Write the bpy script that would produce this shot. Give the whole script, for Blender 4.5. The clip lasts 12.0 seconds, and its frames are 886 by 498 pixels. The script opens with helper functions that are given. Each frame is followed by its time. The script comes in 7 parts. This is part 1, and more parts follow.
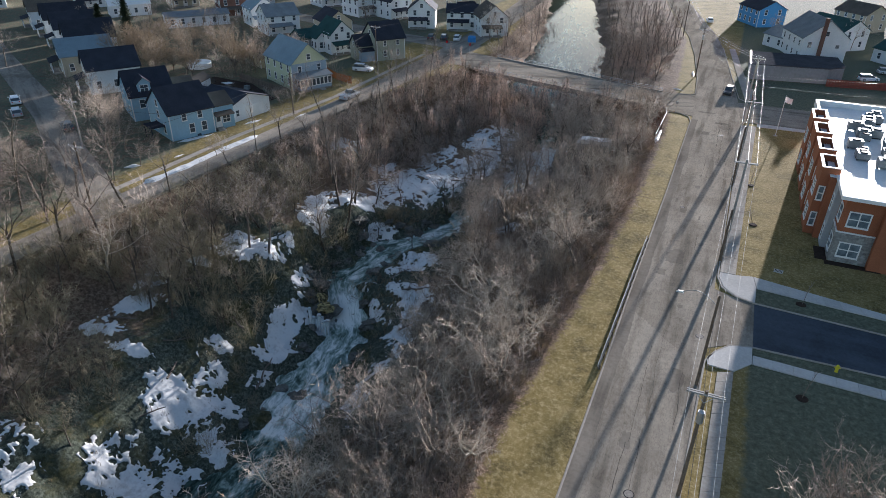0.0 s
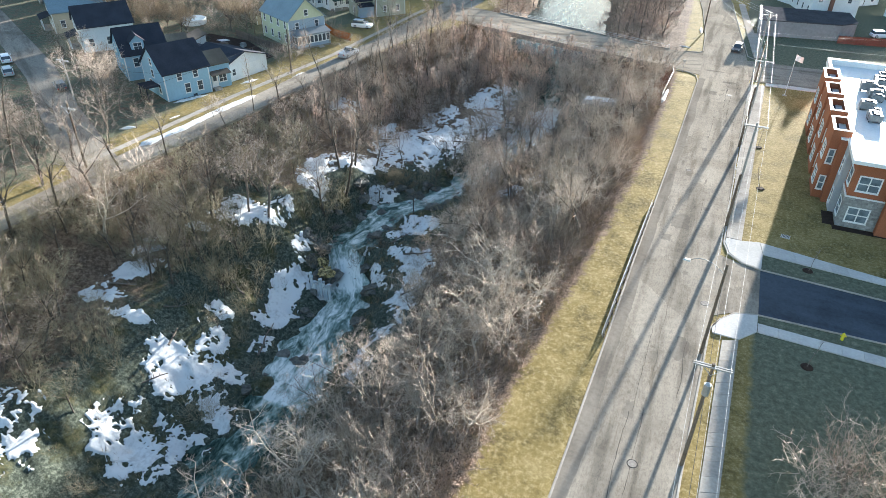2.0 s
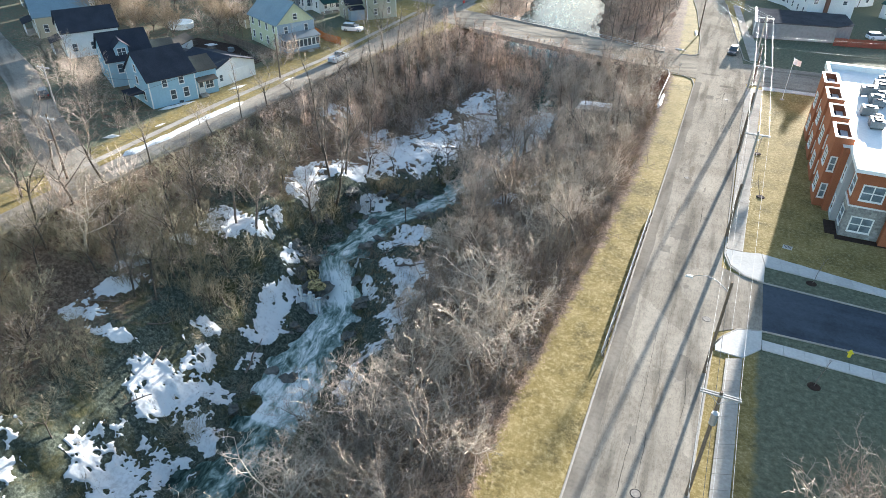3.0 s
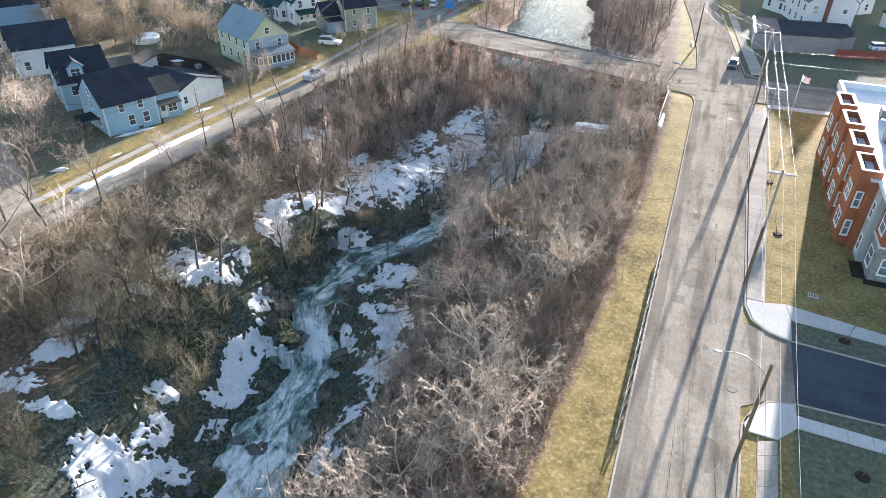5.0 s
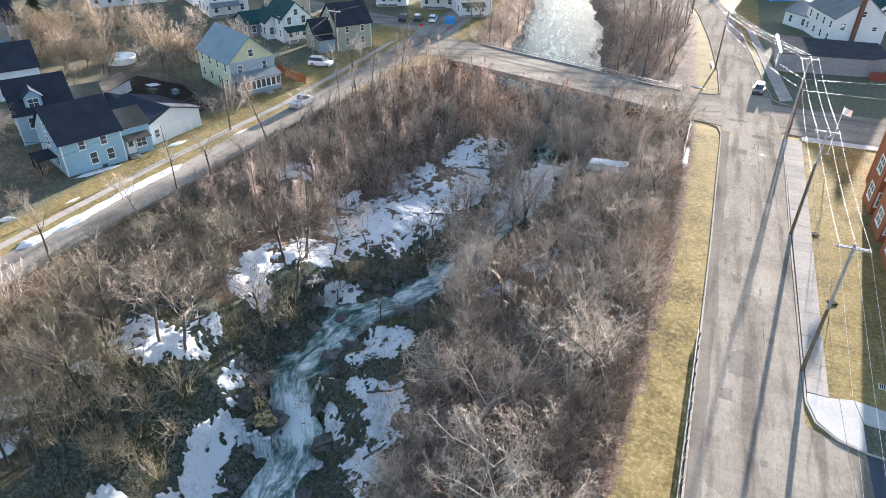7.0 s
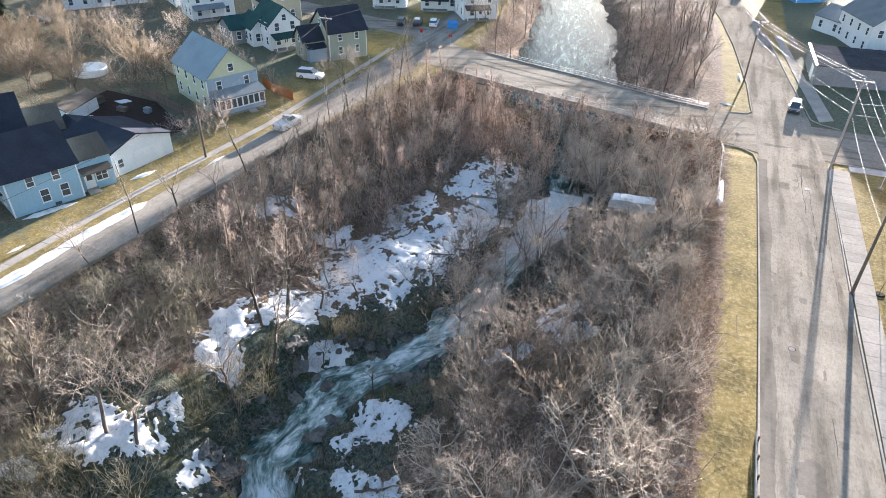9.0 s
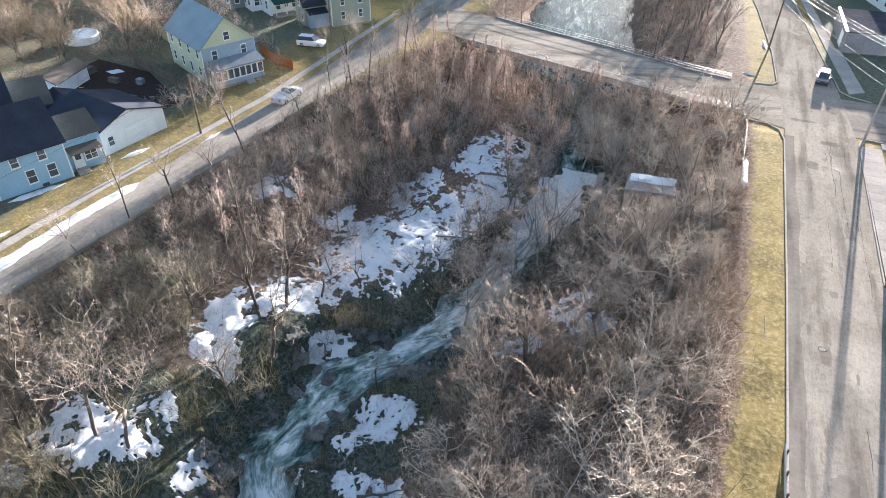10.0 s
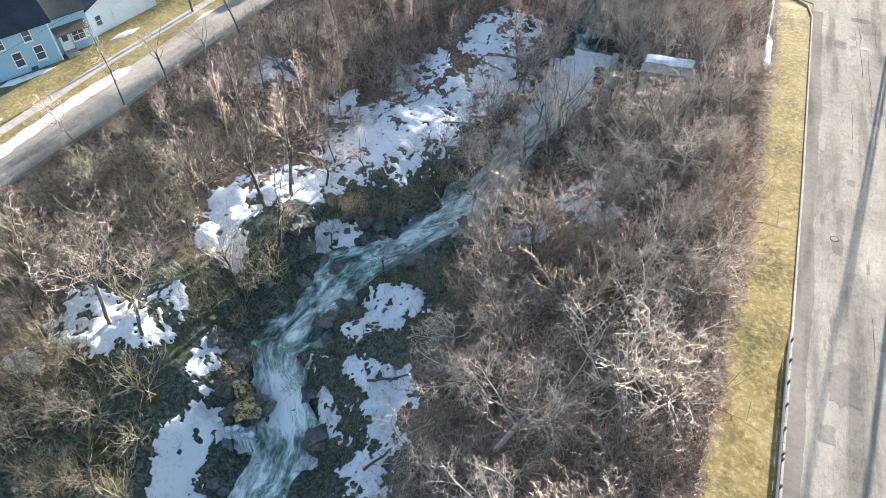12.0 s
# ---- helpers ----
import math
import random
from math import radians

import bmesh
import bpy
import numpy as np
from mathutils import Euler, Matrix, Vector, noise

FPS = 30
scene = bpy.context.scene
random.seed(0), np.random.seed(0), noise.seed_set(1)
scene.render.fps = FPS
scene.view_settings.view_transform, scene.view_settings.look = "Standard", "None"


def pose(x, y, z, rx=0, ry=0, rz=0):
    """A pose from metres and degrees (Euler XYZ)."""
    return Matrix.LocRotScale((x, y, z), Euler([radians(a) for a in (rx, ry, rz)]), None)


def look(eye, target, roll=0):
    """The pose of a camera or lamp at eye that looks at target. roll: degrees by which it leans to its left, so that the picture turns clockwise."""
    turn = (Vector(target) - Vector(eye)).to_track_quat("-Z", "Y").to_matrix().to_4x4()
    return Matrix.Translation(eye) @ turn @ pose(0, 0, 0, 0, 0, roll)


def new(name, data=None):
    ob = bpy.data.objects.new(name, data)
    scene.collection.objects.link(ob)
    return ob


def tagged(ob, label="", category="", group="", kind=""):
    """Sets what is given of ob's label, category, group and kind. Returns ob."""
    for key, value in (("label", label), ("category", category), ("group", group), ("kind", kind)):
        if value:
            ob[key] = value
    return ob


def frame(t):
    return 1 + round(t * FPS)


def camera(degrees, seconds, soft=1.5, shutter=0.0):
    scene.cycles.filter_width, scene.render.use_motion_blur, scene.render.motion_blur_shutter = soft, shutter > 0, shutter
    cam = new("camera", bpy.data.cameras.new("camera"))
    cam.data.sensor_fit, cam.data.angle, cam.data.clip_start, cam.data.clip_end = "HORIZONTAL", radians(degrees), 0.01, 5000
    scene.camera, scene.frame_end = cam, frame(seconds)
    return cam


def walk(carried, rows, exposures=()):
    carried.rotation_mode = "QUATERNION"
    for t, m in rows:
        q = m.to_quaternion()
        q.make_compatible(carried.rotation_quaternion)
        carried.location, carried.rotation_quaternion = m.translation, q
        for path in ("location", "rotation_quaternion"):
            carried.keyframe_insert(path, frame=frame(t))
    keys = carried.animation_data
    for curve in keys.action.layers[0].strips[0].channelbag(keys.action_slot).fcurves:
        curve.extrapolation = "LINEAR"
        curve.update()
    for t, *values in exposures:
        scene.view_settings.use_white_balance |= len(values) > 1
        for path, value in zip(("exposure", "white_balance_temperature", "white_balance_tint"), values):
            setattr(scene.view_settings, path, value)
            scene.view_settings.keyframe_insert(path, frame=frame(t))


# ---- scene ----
cam = camera(68.0, 12.0, soft=0.75)
PATH = [
    (0, (4.335, -6.124, 40.173), (3.656, -4.524, 39.185), 0.9),
    (0.5, (4.238, -6.046, 40.222), (3.578, -4.494, 39.147), 0.9),
    (1, (4.105, -5.886, 40.27), (3.45, -4.346, 39.175), 0.8),
    (1.5, (3.925, -5.588, 40.321), (3.271, -4.049, 39.225), 0.8),
    (2, (3.567, -4.933, 40.38), (2.915, -3.394, 39.282), 0.9),
    (2.5, (3.103, -3.894, 40.407), (2.453, -2.355, 39.308), 0.9),
    (3, (2.503, -2.349, 40.359), (1.869, -0.802, 39.261), 0.9),
    (5, (-1.357, 6.913, 40.163), (-1.952, 8.477, 39.068), 1.0),
    (5.5, (-2.53, 9.699, 40.125), (-3.124, 11.264, 39.032), 1.1),
    (6, (-3.674, 12.614, 40.088), (-4.267, 14.181, 38.996), 1.1),
    (6.5, (-4.824, 15.625, 40.057), (-5.42, 17.193, 38.968), 1.1),
    (7, (-6.163, 18.716, 39.978), (-6.757, 20.286, 38.891), 1.1),
    (7.5, (-7.469, 21.815, 39.932), (-8.063, 23.388, 38.849), 1.1),
    (9.5, (-12.213, 33.569, 39.87), (-12.799, 35.099, 38.724), 1.2),
    (10, (-12.971, 35.486, 39.852), (-13.553, 36.971, 38.645), 1.0),
    (10.5, (-13.3, 36.292, 39.745), (-13.872, 37.719, 38.466), 0.8),
    (11, (-13.415, 36.468, 39.627), (-13.959, 37.815, 38.253), 0.7),
    (11.5, (-13.533, 36.471, 39.51), (-14.046, 37.749, 38.06), 0.7),
    (12, (-13.663, 36.436, 39.439), (-14.165, 37.699, 37.972), 0.7),
]
walk(cam, [(t, look(eye, target, roll)) for t, eye, target, roll in PATH],
     exposures=[(0, 1.72, 5500, 16), (0.3, 2.05, 5550, 12), (0.7, 2.50, 5650, 10), (1.2, 2.80, 5650, 9), (3.0, 2.90, 5660, 10), (5.0, 2.93, 5710, 16), (9.5, 2.96, 5720, 17), (10.5, 2.94, 5715, 16), (11.2, 3.07, 5705, 14), (12.0, 3.17, 5700, 13)])

# ---- light: low winter sun ahead of the camera, clear sky ----
SUN_AZ, SUN_EL = 7.1, 7.6
world = bpy.data.worlds.new("winter_sky")
scene.world = world
world.use_nodes = True
wn = world.node_tree
sky = wn.nodes.new("ShaderNodeTexSky")
sky.sky_type, sky.sun_disc = 'NISHITA', False
sky.sun_elevation, sky.sun_rotation = radians(SUN_EL), radians(SUN_AZ)
sky.air_density, sky.dust_density, sky.ozone_density = 1.0, 0.7, 1.0
wn.links.new(sky.outputs[0], wn.nodes["Background"].inputs[0])
wn.nodes["Background"].inputs[1].default_value = 0.064
sun = new("sun", bpy.data.lights.new("sun", 'SUN'))
sun.data.energy, sun.data.angle, sun.data.color = 5.0, radians(0.6), (1.0, 0.90, 0.76)
az, el = radians(SUN_AZ), radians(SUN_EL)
SUN_DIR = Vector((math.sin(az) * math.cos(el), math.cos(az) * math.cos(el), math.sin(el)))
sun.matrix_world = look(SUN_DIR * 200, (0, 0, 0))


# ---- materials ----
def mat(name, col, col2=None, rough=0.8, big=0.15, fine=6.0, bump=0.0, bump_scale=20.0, metal=0.0, rnd=0.0, world_space=False,
        spec=0.08, sharp=(0.35, 0.65)):
    """A surface with colour varied at two scales, fine relief and a little difference from object to object."""
    m = bpy.data.materials.new(name)
    m.use_nodes = True
    nt = m.node_tree
    b = nt.nodes["Principled BSDF"]
    b.inputs["Roughness"].default_value, b.inputs["Metallic"].default_value = rough, metal
    b.inputs["Specular IOR Level"].default_value = spec
    col2 = col2 or tuple(c * 0.75 for c in col)
    if world_space:
        g = nt.nodes.new("ShaderNodeNewGeometry")
        co = g.outputs["Position"]
    else:
        g = nt.nodes.new("ShaderNodeTexCoord")
        co = g.outputs["Object"]
    n1, n2 = nt.nodes.new("ShaderNodeTexNoise"), nt.nodes.new("ShaderNodeTexNoise")
    for n, s, dt in ((n1, big, 4), (n2, fine, 3)):
        n.inputs["Scale"].default_value, n.inputs["Detail"].default_value = s, dt
        nt.links.new(co, n.inputs["Vector"])
    add = nt.nodes.new("ShaderNodeMath")
    add.operation = 'ADD'
    nt.links.new(n1.outputs[0], add.inputs[0])
    nt.links.new(n2.outputs[0], add.inputs[1])
    half = nt.nodes.new("ShaderNodeMath")
    half.operation = 'MULTIPLY'
    half.inputs[1].default_value = 0.5
    nt.links.new(add.outputs[0], half.inputs[0])
    ramp = nt.nodes.new("ShaderNodeValToRGB")
    e = ramp.color_ramp.elements
    e[0].position, e[1].position = sharp
    e[0].color, e[1].color = (*col2, 1), (*col, 1)
    nt.links.new(half.outputs[0], ramp.inputs[0])
    out = ramp.outputs[0]
    if rnd:
        oi = nt.nodes.new("ShaderNodeObjectInfo")
        mr = nt.nodes.new("ShaderNodeMapRange")
        mr.inputs["To Min"].default_value, mr.inputs["To Max"].default_value = 1 - rnd, 1 + rnd
        nt.links.new(oi.outputs["Random"], mr.inputs["Value"])
        hsv = nt.nodes.new("ShaderNodeHueSaturation")
        nt.links.new(mr.outputs[0], hsv.inputs["Value"])
        nt.links.new(out, hsv.inputs["Color"])
        out = hsv.outputs[0]
    nt.links.new(out, b.inputs["Base Color"])
    if bump:
        nb = nt.nodes.new("ShaderNodeTexNoise")
        nb.inputs["Scale"].default_value, nb.inputs["Detail"].default_value = bump_scale, 4
        nt.links.new(co, nb.inputs["Vector"])
        bp = nt.nodes.new("ShaderNodeBump")
        bp.inputs["Strength"].default_value, bp.inputs["Distance"].default_value = 0.8, bump
        nt.links.new(nb.outputs[0], bp.inputs["Height"])
        nt.links.new(bp.outputs[0], b.inputs["Normal"])
    return m


def siding(name, col, pitch=0.18):
    """Painted clapboard: fine level courses as relief, slightly weathered."""
    m = mat(name, col, tuple(c * 0.86 for c in col), 0.6, 0.4, 3.0)
    nt = m.node_tree
    b = nt.nodes["Principled BSDF"]
    tc = nt.nodes.new("ShaderNodeTexCoord")
    w = nt.nodes.new("ShaderNodeTexWave")
    w.bands_direction, w.wave_profile = 'Z', 'SAW'
    w.inputs["Scale"].default_value = 0.314 / pitch
    nt.links.new(tc.outputs["Object"], w.inputs["Vector"])
    bp = nt.nodes.new("ShaderNodeBump")
    bp.inputs["Strength"].default_value, bp.inputs["Distance"].default_value = 0.6, 0.02
    nt.links.new(w.outputs["Fac"], bp.inputs["Height"])
    nt.links.new(bp.outputs[0], b.inputs["Normal"])
    return m


def ground_material():
    """Winter grass, leaf litter and wet rock, mixed by where each lies; the rock tone also stands in for shade low on
    the west bank.
    """
    m = bpy.data.materials.new("winter_ground")
    m.use_nodes = True
    nt = m.node_tree
    b = nt.nodes["Principled BSDF"]
    b.inputs["Roughness"].default_value, b.inputs["Specular IOR Level"].default_value = 0.95, 0.03
    g = nt.nodes.new("ShaderNodeNewGeometry")

    def tex(s, d=5, rough=0.55):
        n = nt.nodes.new("ShaderNodeTexNoise")
        n.inputs["Scale"].default_value, n.inputs["Detail"].default_value, n.inputs["Roughness"].default_value = s, d, rough
        nt.links.new(g.outputs["Position"], n.inputs["Vector"])
        return n.outputs[0]

    def ramp(src, *stops):
        r = nt.nodes.new("ShaderNodeValToRGB")
        while len(r.color_ramp.elements) < len(stops):
            r.color_ramp.elements.new(0.5)
        for el_, (p, c) in zip(r.color_ramp.elements, stops):
            el_.position, el_.color = p, (*c, 1)
        nt.links.new(src, r.inputs[0])
        return r.outputs[0]

    def mix(f, a, c):
        x = nt.nodes.new("ShaderNodeMix")
        x.data_type = 'RGBA'
        nt.links.new(f, x.inputs[0])
        nt.links.new(a, x.inputs[6])
        nt.links.new(c, x.inputs[7])
        return x.outputs[2]

    def attr(n):
        a = nt.nodes.new("ShaderNodeAttribute")
        a.attribute_name = n
        return a.outputs["Fac"]

    def soft_edge(a, amount):
        s = nt.nodes.new("ShaderNodeMath")
        s.operation = 'MULTIPLY_ADD'
        s.inputs[1].default_value, s.inputs[2].default_value = amount, -amount / 2
        nt.links.new(tex(0.8, 6, 0.7), s.inputs[0])
        t = nt.nodes.new("ShaderNodeMath")
        t.operation = 'ADD'
        nt.links.new(a, t.inputs[0])
        nt.links.new(s.outputs[0], t.inputs[1])
        r = nt.nodes.new("ShaderNodeMapRange")
        r.inputs["From Min"].default_value, r.inputs["From Max"].default_value = 0.4, 0.6
        nt.links.new(t.outputs[0], r.inputs["Value"])
        return r.outputs[0]

    grass = mix(tex(1.3, 5, 0.7), ramp(tex(0.25, 7, 0.7), (0.35, (0.10, 0.08, 0.034)), (0.5, (0.25, 0.185, 0.066)), (0.65, (0.36, 0.275, 0.12))),
                ramp(tex(2.6, 9, 0.85), (0.40, (0.055, 0.047, 0.019)), (0.5, (0.205, 0.16, 0.066)), (0.6, (0.43, 0.35, 0.19))))
    green = ramp(tex(1.9, 9, 0.82), (0.32, (0.06, 0.068, 0.047)), (0.53, (0.14, 0.145, 0.098)), (0.72, (0.29, 0.27, 0.19)))
    litter = mix(tex(0.7, 6, 0.7), ramp(tex(0.3, 6), (0.3, (0.06, 0.043, 0.03)), (0.5, (0.155, 0.107, 0.073)), (0.7, (0.28, 0.20, 0.135))),
                 ramp(tex(2.4, 9, 0.85), (0.40, (0.04, 0.029, 0.021)), (0.5, (0.175, 0.127, 0.087)), (0.60, (0.44, 0.335, 0.24))))
    scree = ramp(tex(2.6, 9, 0.85), (0.38, (0.02, 0.025, 0.018)), (0.5, (0.066, 0.076, 0.058)), (0.62, (0.20, 0.215, 0.165)))
    moss = ramp(tex(1.4, 8, 0.8), (0.35, (0.024, 0.027, 0.014)), (0.52, (0.078, 0.078, 0.04)), (0.68, (0.20, 0.165, 0.088)))
    rock = mix(ramp(tex(0.22, 6, 0.7), (0.50, (0, 0, 0)), (0.62, (1, 1, 1))), scree, moss)
    c = mix(soft_edge(attr("green"), 0.5), grass, green)
    c = mix(soft_edge(attr("litter"), 1.3), c, litter)
    # wet rock by the creek, and shade painted in on the lower west bank
    c = mix(soft_edge(attr("wet"), 0.7), c, rock)
    nt.links.new(c, b.inputs["Base Color"])
    bp = nt.nodes.new("ShaderNodeBump")
    bp.inputs["Strength"].default_value, bp.inputs["Distance"].default_value = 0.9, 0.06
    nt.links.new(tex(9.0, 8, 0.85), bp.inputs["Height"])
    nt.links.new(bp.outputs[0], b.inputs["Normal"])
    return m


def asphalt_material(name, base, patch, crack=True):
    """Worn asphalt: pale worn wheel lanes along the way, darker patches, cracks."""
    m = bpy.data.materials.new(name)
    m.use_nodes = True
    nt = m.node_tree
    b = nt.nodes["Principled BSDF"]
    b.inputs["Roughness"].default_value, b.inputs["Specular IOR Level"].default_value = 1.0, 0.0
    g = nt.nodes.new("ShaderNodeTexCoord")
    mp = nt.nodes.new("ShaderNodeMapping")
    mp.inputs["Scale"].default_value = (1.0, 0.09, 1.0)
    nt.links.new(g.outputs["Object"], mp.inputs["Vector"])

    def tex(src, s, d=5, rough=0.6):
        n = nt.nodes.new("ShaderNodeTexNoise")
        n.inputs["Scale"].default_value, n.inputs["Detail"].default_value, n.inputs["Roughness"].default_value = s, d, rough
        nt.links.new(src, n.inputs["Vector"])
        return n.outputs[0]

    def ramp(src, *stops):
        r = nt.nodes.new("ShaderNodeValToRGB")
        while len(r.color_ramp.elements) < len(stops):
            r.color_ramp.elements.new(0.5)
        for el_, (p, c) in zip(r.color_ramp.elements, stops):
            el_.position, el_.color = p, (*c, 1)
        nt.links.new(src, r.inputs[0])
        return r.outputs[0]

    def mixc(f, a, c, mode='MIX'):
        x = nt.nodes.new("ShaderNodeMix")
        x.data_type, x.blend_type = 'RGBA', mode
        if isinstance(f, float):
            x.inputs[0].default_value = f
        else:
            nt.links.new(f, x.inputs[0])
        nt.links.new(a, x.inputs[6])
        nt.links.new(c, x.inputs[7])
        return x.outputs[2]

    obj = g.outputs["Object"]
    lane = ramp(tex(mp.outputs[0], 0.6, 4, 0.5), (0.36, patch), (0.47, base), (0.66, tuple(min(1, c * 1.14) for c in base)))
    grain = ramp(tex(obj, 2.2, 8, 0.8), (0.38, (0.86, 0.86, 0.86)), (0.5, (1, 1, 1)), (0.62, (1.1, 1.1, 1.09)))
    c = mixc(1.0, lane, grain, 'MULTIPLY')
    blot = ramp(tex(obj, 0.14, 5), (0.40, (0.80, 0.79, 0.78)), (0.5, (1, 1, 1)), (0.62, (1.1, 1.095, 1.08)))
    c = mixc(0.8, c, blot, 'MULTIPLY')
    if crack:
        mp2 = nt.nodes.new("ShaderNodeMapping")
        mp2.inputs["Scale"].default_value = (1.0, 0.16, 1.0)
        nt.links.new(g.outputs["Object"], mp2.inputs["Vector"])
        worn = ramp(tex(mp2.outputs[0], 0.55, 9, 0.72), (0.36, (0.70, 0.68, 0.66)), (0.41, (1, 1, 1)), (0.62, (1.0, 1.0, 1.0)), (0.65, (1.14, 1.12, 1.09)))
        c = mixc(0.9, c, worn, 'MULTIPLY')
        vo = nt.nodes.new("ShaderNodeTexVoronoi")
        vo.inputs["Scale"].default_value = 1.0
        mp3 = nt.nodes.new("ShaderNodeMapping")
        mp3.inputs["Scale"].default_value = (0.3, 0.09, 1.0)
        warp = nt.nodes.new("ShaderNodeMix")
        warp.data_type, warp.blend_type = 'RGBA', 'ADD'
        warp.inputs[0].default_value = 0.9
        jag = nt.nodes.new("ShaderNodeTexNoise")
        jag.inputs["Scale"].default_value, jag.inputs["Detail"].default_value = 0.8, 8
        nt.links.new(obj, jag.inputs["Vector"])
        nt.links.new(obj, warp.inputs[6])
        nt.links.new(jag.outputs[1], warp.inputs[7])
        nt.links.new(warp.outputs[2], mp3.inputs["Vector"])
        nt.links.new(mp3.outputs[0], vo.inputs["Vector"])
        sep = nt.nodes.new("ShaderNodeSeparateColor")
        nt.links.new(vo.outputs["Color"], sep.inputs[0])
        plates = ramp(sep.outputs[0], (0.0, (0.82, 0.805, 0.785)), (0.3, (0.97, 0.96, 0.945)), (0.7, (1.03, 1.02, 1.01)), (1.0, (1.13, 1.12, 1.10)))
        c = mixc(0.9, c, plates, 'MULTIPLY')
        thin = ramp(tex(mp2.outputs[0], 2.2, 10, 0.75), (0.485, (1, 1, 1)), (0.498, (0.45, 0.44, 0.43)), (0.505, (0.45, 0.44, 0.43)), (0.518, (1, 1, 1)))
        c = mixc(0.55, c, thin, 'MULTIPLY')
    nt.links.new(c, b.inputs["Base Color"])
    bp = nt.nodes.new("ShaderNodeBump")
    bp.inputs["Strength"].default_value, bp.inputs["Distance"].default_value = 0.7, 0.02
    nt.links.new(tex(obj, 6.0, 8, 0.8), bp.inputs["Height"])
    nt.links.new(bp.outputs[0], b.inputs["Normal"])
    return m


def water_material():
    """Cold creek water, white with foam where the bed is steep."""
    m = bpy.data.materials.new("creek_water")
    m.use_nodes = True
    nt = m.node_tree
    b = nt.nodes["Principled BSDF"]
    b.inputs["Specular IOR Level"].default_value, b.inputs["IOR"].default_value = 0.25, 1.3
    g = nt.nodes.new("ShaderNodeNewGeometry")
    a = nt.nodes.new("ShaderNodeAttribute")
    a.attribute_name = "foam"
    u = nt.nodes.new("ShaderNodeAttribute")
    u.attribute_name = "flow"
    n = nt.nodes.new("ShaderNodeTexNoise")
    n.inputs["Scale"].default_value, n.inputs["Detail"].default_value, n.inputs["Roughness"].default_value = 1.0, 5, 0.6
    n.inputs["Distortion"].default_value = 1.3
    nt.links.new(u.outputs["Vector"], n.inputs["Vector"])
    ad = nt.nodes.new("ShaderNodeMath")
    ad.operation = 'ADD'
    nt.links.new(n.outputs[0], ad.inputs[0])
    nt.links.new(a.outputs["Fac"], ad.inputs[1])
    fine = nt.nodes.new("ShaderNodeTexNoise")
    fine.inputs["Scale"].default_value, fine.inputs["Detail"].default_value, fine.inputs["Roughness"].default_value = 2.3, 6, 0.7
    fine.inputs["Distortion"].default_value = 1.6
    nt.links.new(u.outputs["Vector"], fine.inputs["Vector"])
    churn = nt.nodes.new("ShaderNodeMath")
    churn.operation = 'MULTIPLY_ADD'
    churn.inputs[1].default_value = 0.6
    nt.links.new(fine.outputs[0], churn.inputs[0])
    off = nt.nodes.new("ShaderNodeMath")
    off.operation = 'SUBTRACT'
    off.inputs[1].default_value = 0.3
    nt.links.new(ad.outputs[0], off.inputs[0])
    nt.links.new(off.outputs[0], churn.inputs[2])
    ad = churn
    r = nt.nodes.new("ShaderNodeValToRGB")
    for _ in range(2):
        r.color_ramp.elements.new(0.5)
    for el_, (p, c) in zip(r.color_ramp.elements, ((0.46, (0.014, 0.025, 0.019)), (0.63, (0.064, 0.101, 0.082)), (0.78, (0.255, 0.325, 0.285)), (0.96, (0.77, 0.79, 0.75)))):
        el_.position, el_.color = p, (*c, 1)
    nt.links.new(ad.outputs[0], r.inputs[0])
    nt.links.new(r.outputs[0], b.inputs["Base Color"])
    mr = nt.nodes.new("ShaderNodeMapRange")
    mr.inputs["From Min"].default_value, mr.inputs["From Max"].default_value = 0.6, 1.0
    mr.inputs["To Min"].default_value, mr.inputs["To Max"].default_value = 0.06, 0.6
    nt.links.new(ad.outputs[0], mr.inputs["Value"])
    nt.links.new(mr.outputs[0], b.inputs["Roughness"])
    bp = nt.nodes.new("ShaderNodeBump")
    bp.inputs["Strength"].default_value, bp.inputs["Distance"].default_value = 0.5, 0.15
    nt.links.new(n.outputs[0], bp.inputs["Height"])
    nt.links.new(bp.outputs[0], b.inputs["Normal"])
    return m


M_GROUND = ground_material()
M_ROAD = asphalt_material("worn_asphalt", (0.30, 0.264, 0.214), (0.20, 0.176, 0.143))
M_ROAD2 = asphalt_material("grey_asphalt", (0.29, 0.258, 0.214), (0.20, 0.178, 0.149))
M_PATCH = asphalt_material("darker_asphalt_patch", (0.215, 0.188, 0.153), (0.15, 0.131, 0.107), False)
M_CRACK = mat("dirt_filled_crack", (0.11, 0.098, 0.082), (0.07, 0.062, 0.052), 1.0, 1.0, 8.0, spec=0.0, world_space=True)
M_DRIVE = asphalt_material("new_asphalt", (0.068, 0.078, 0.092), (0.058, 0.066, 0.078), False)
M_WATER = water_material()
M_SNOW = mat("old_snow", (0.70, 0.695, 0.675), (0.47, 0.455, 0.43), 0.6, 0.5, 2.5, 0.025, 4.0, world_space=True, sharp=(0.3, 0.5))
M_ICE = mat("frosted_ice", (0.72, 0.75, 0.76), (0.52, 0.57, 0.59), 0.35, 0.8, 4.0, 0.02, 6.0, world_space=True, spec=0.4)
M_CONC = mat("pale_concrete", (0.43, 0.39, 0.335), (0.30, 0.268, 0.228), 1.0, 0.3, 4.0, 0.004, 30, rnd=0.08, world_space=True, spec=0.0)
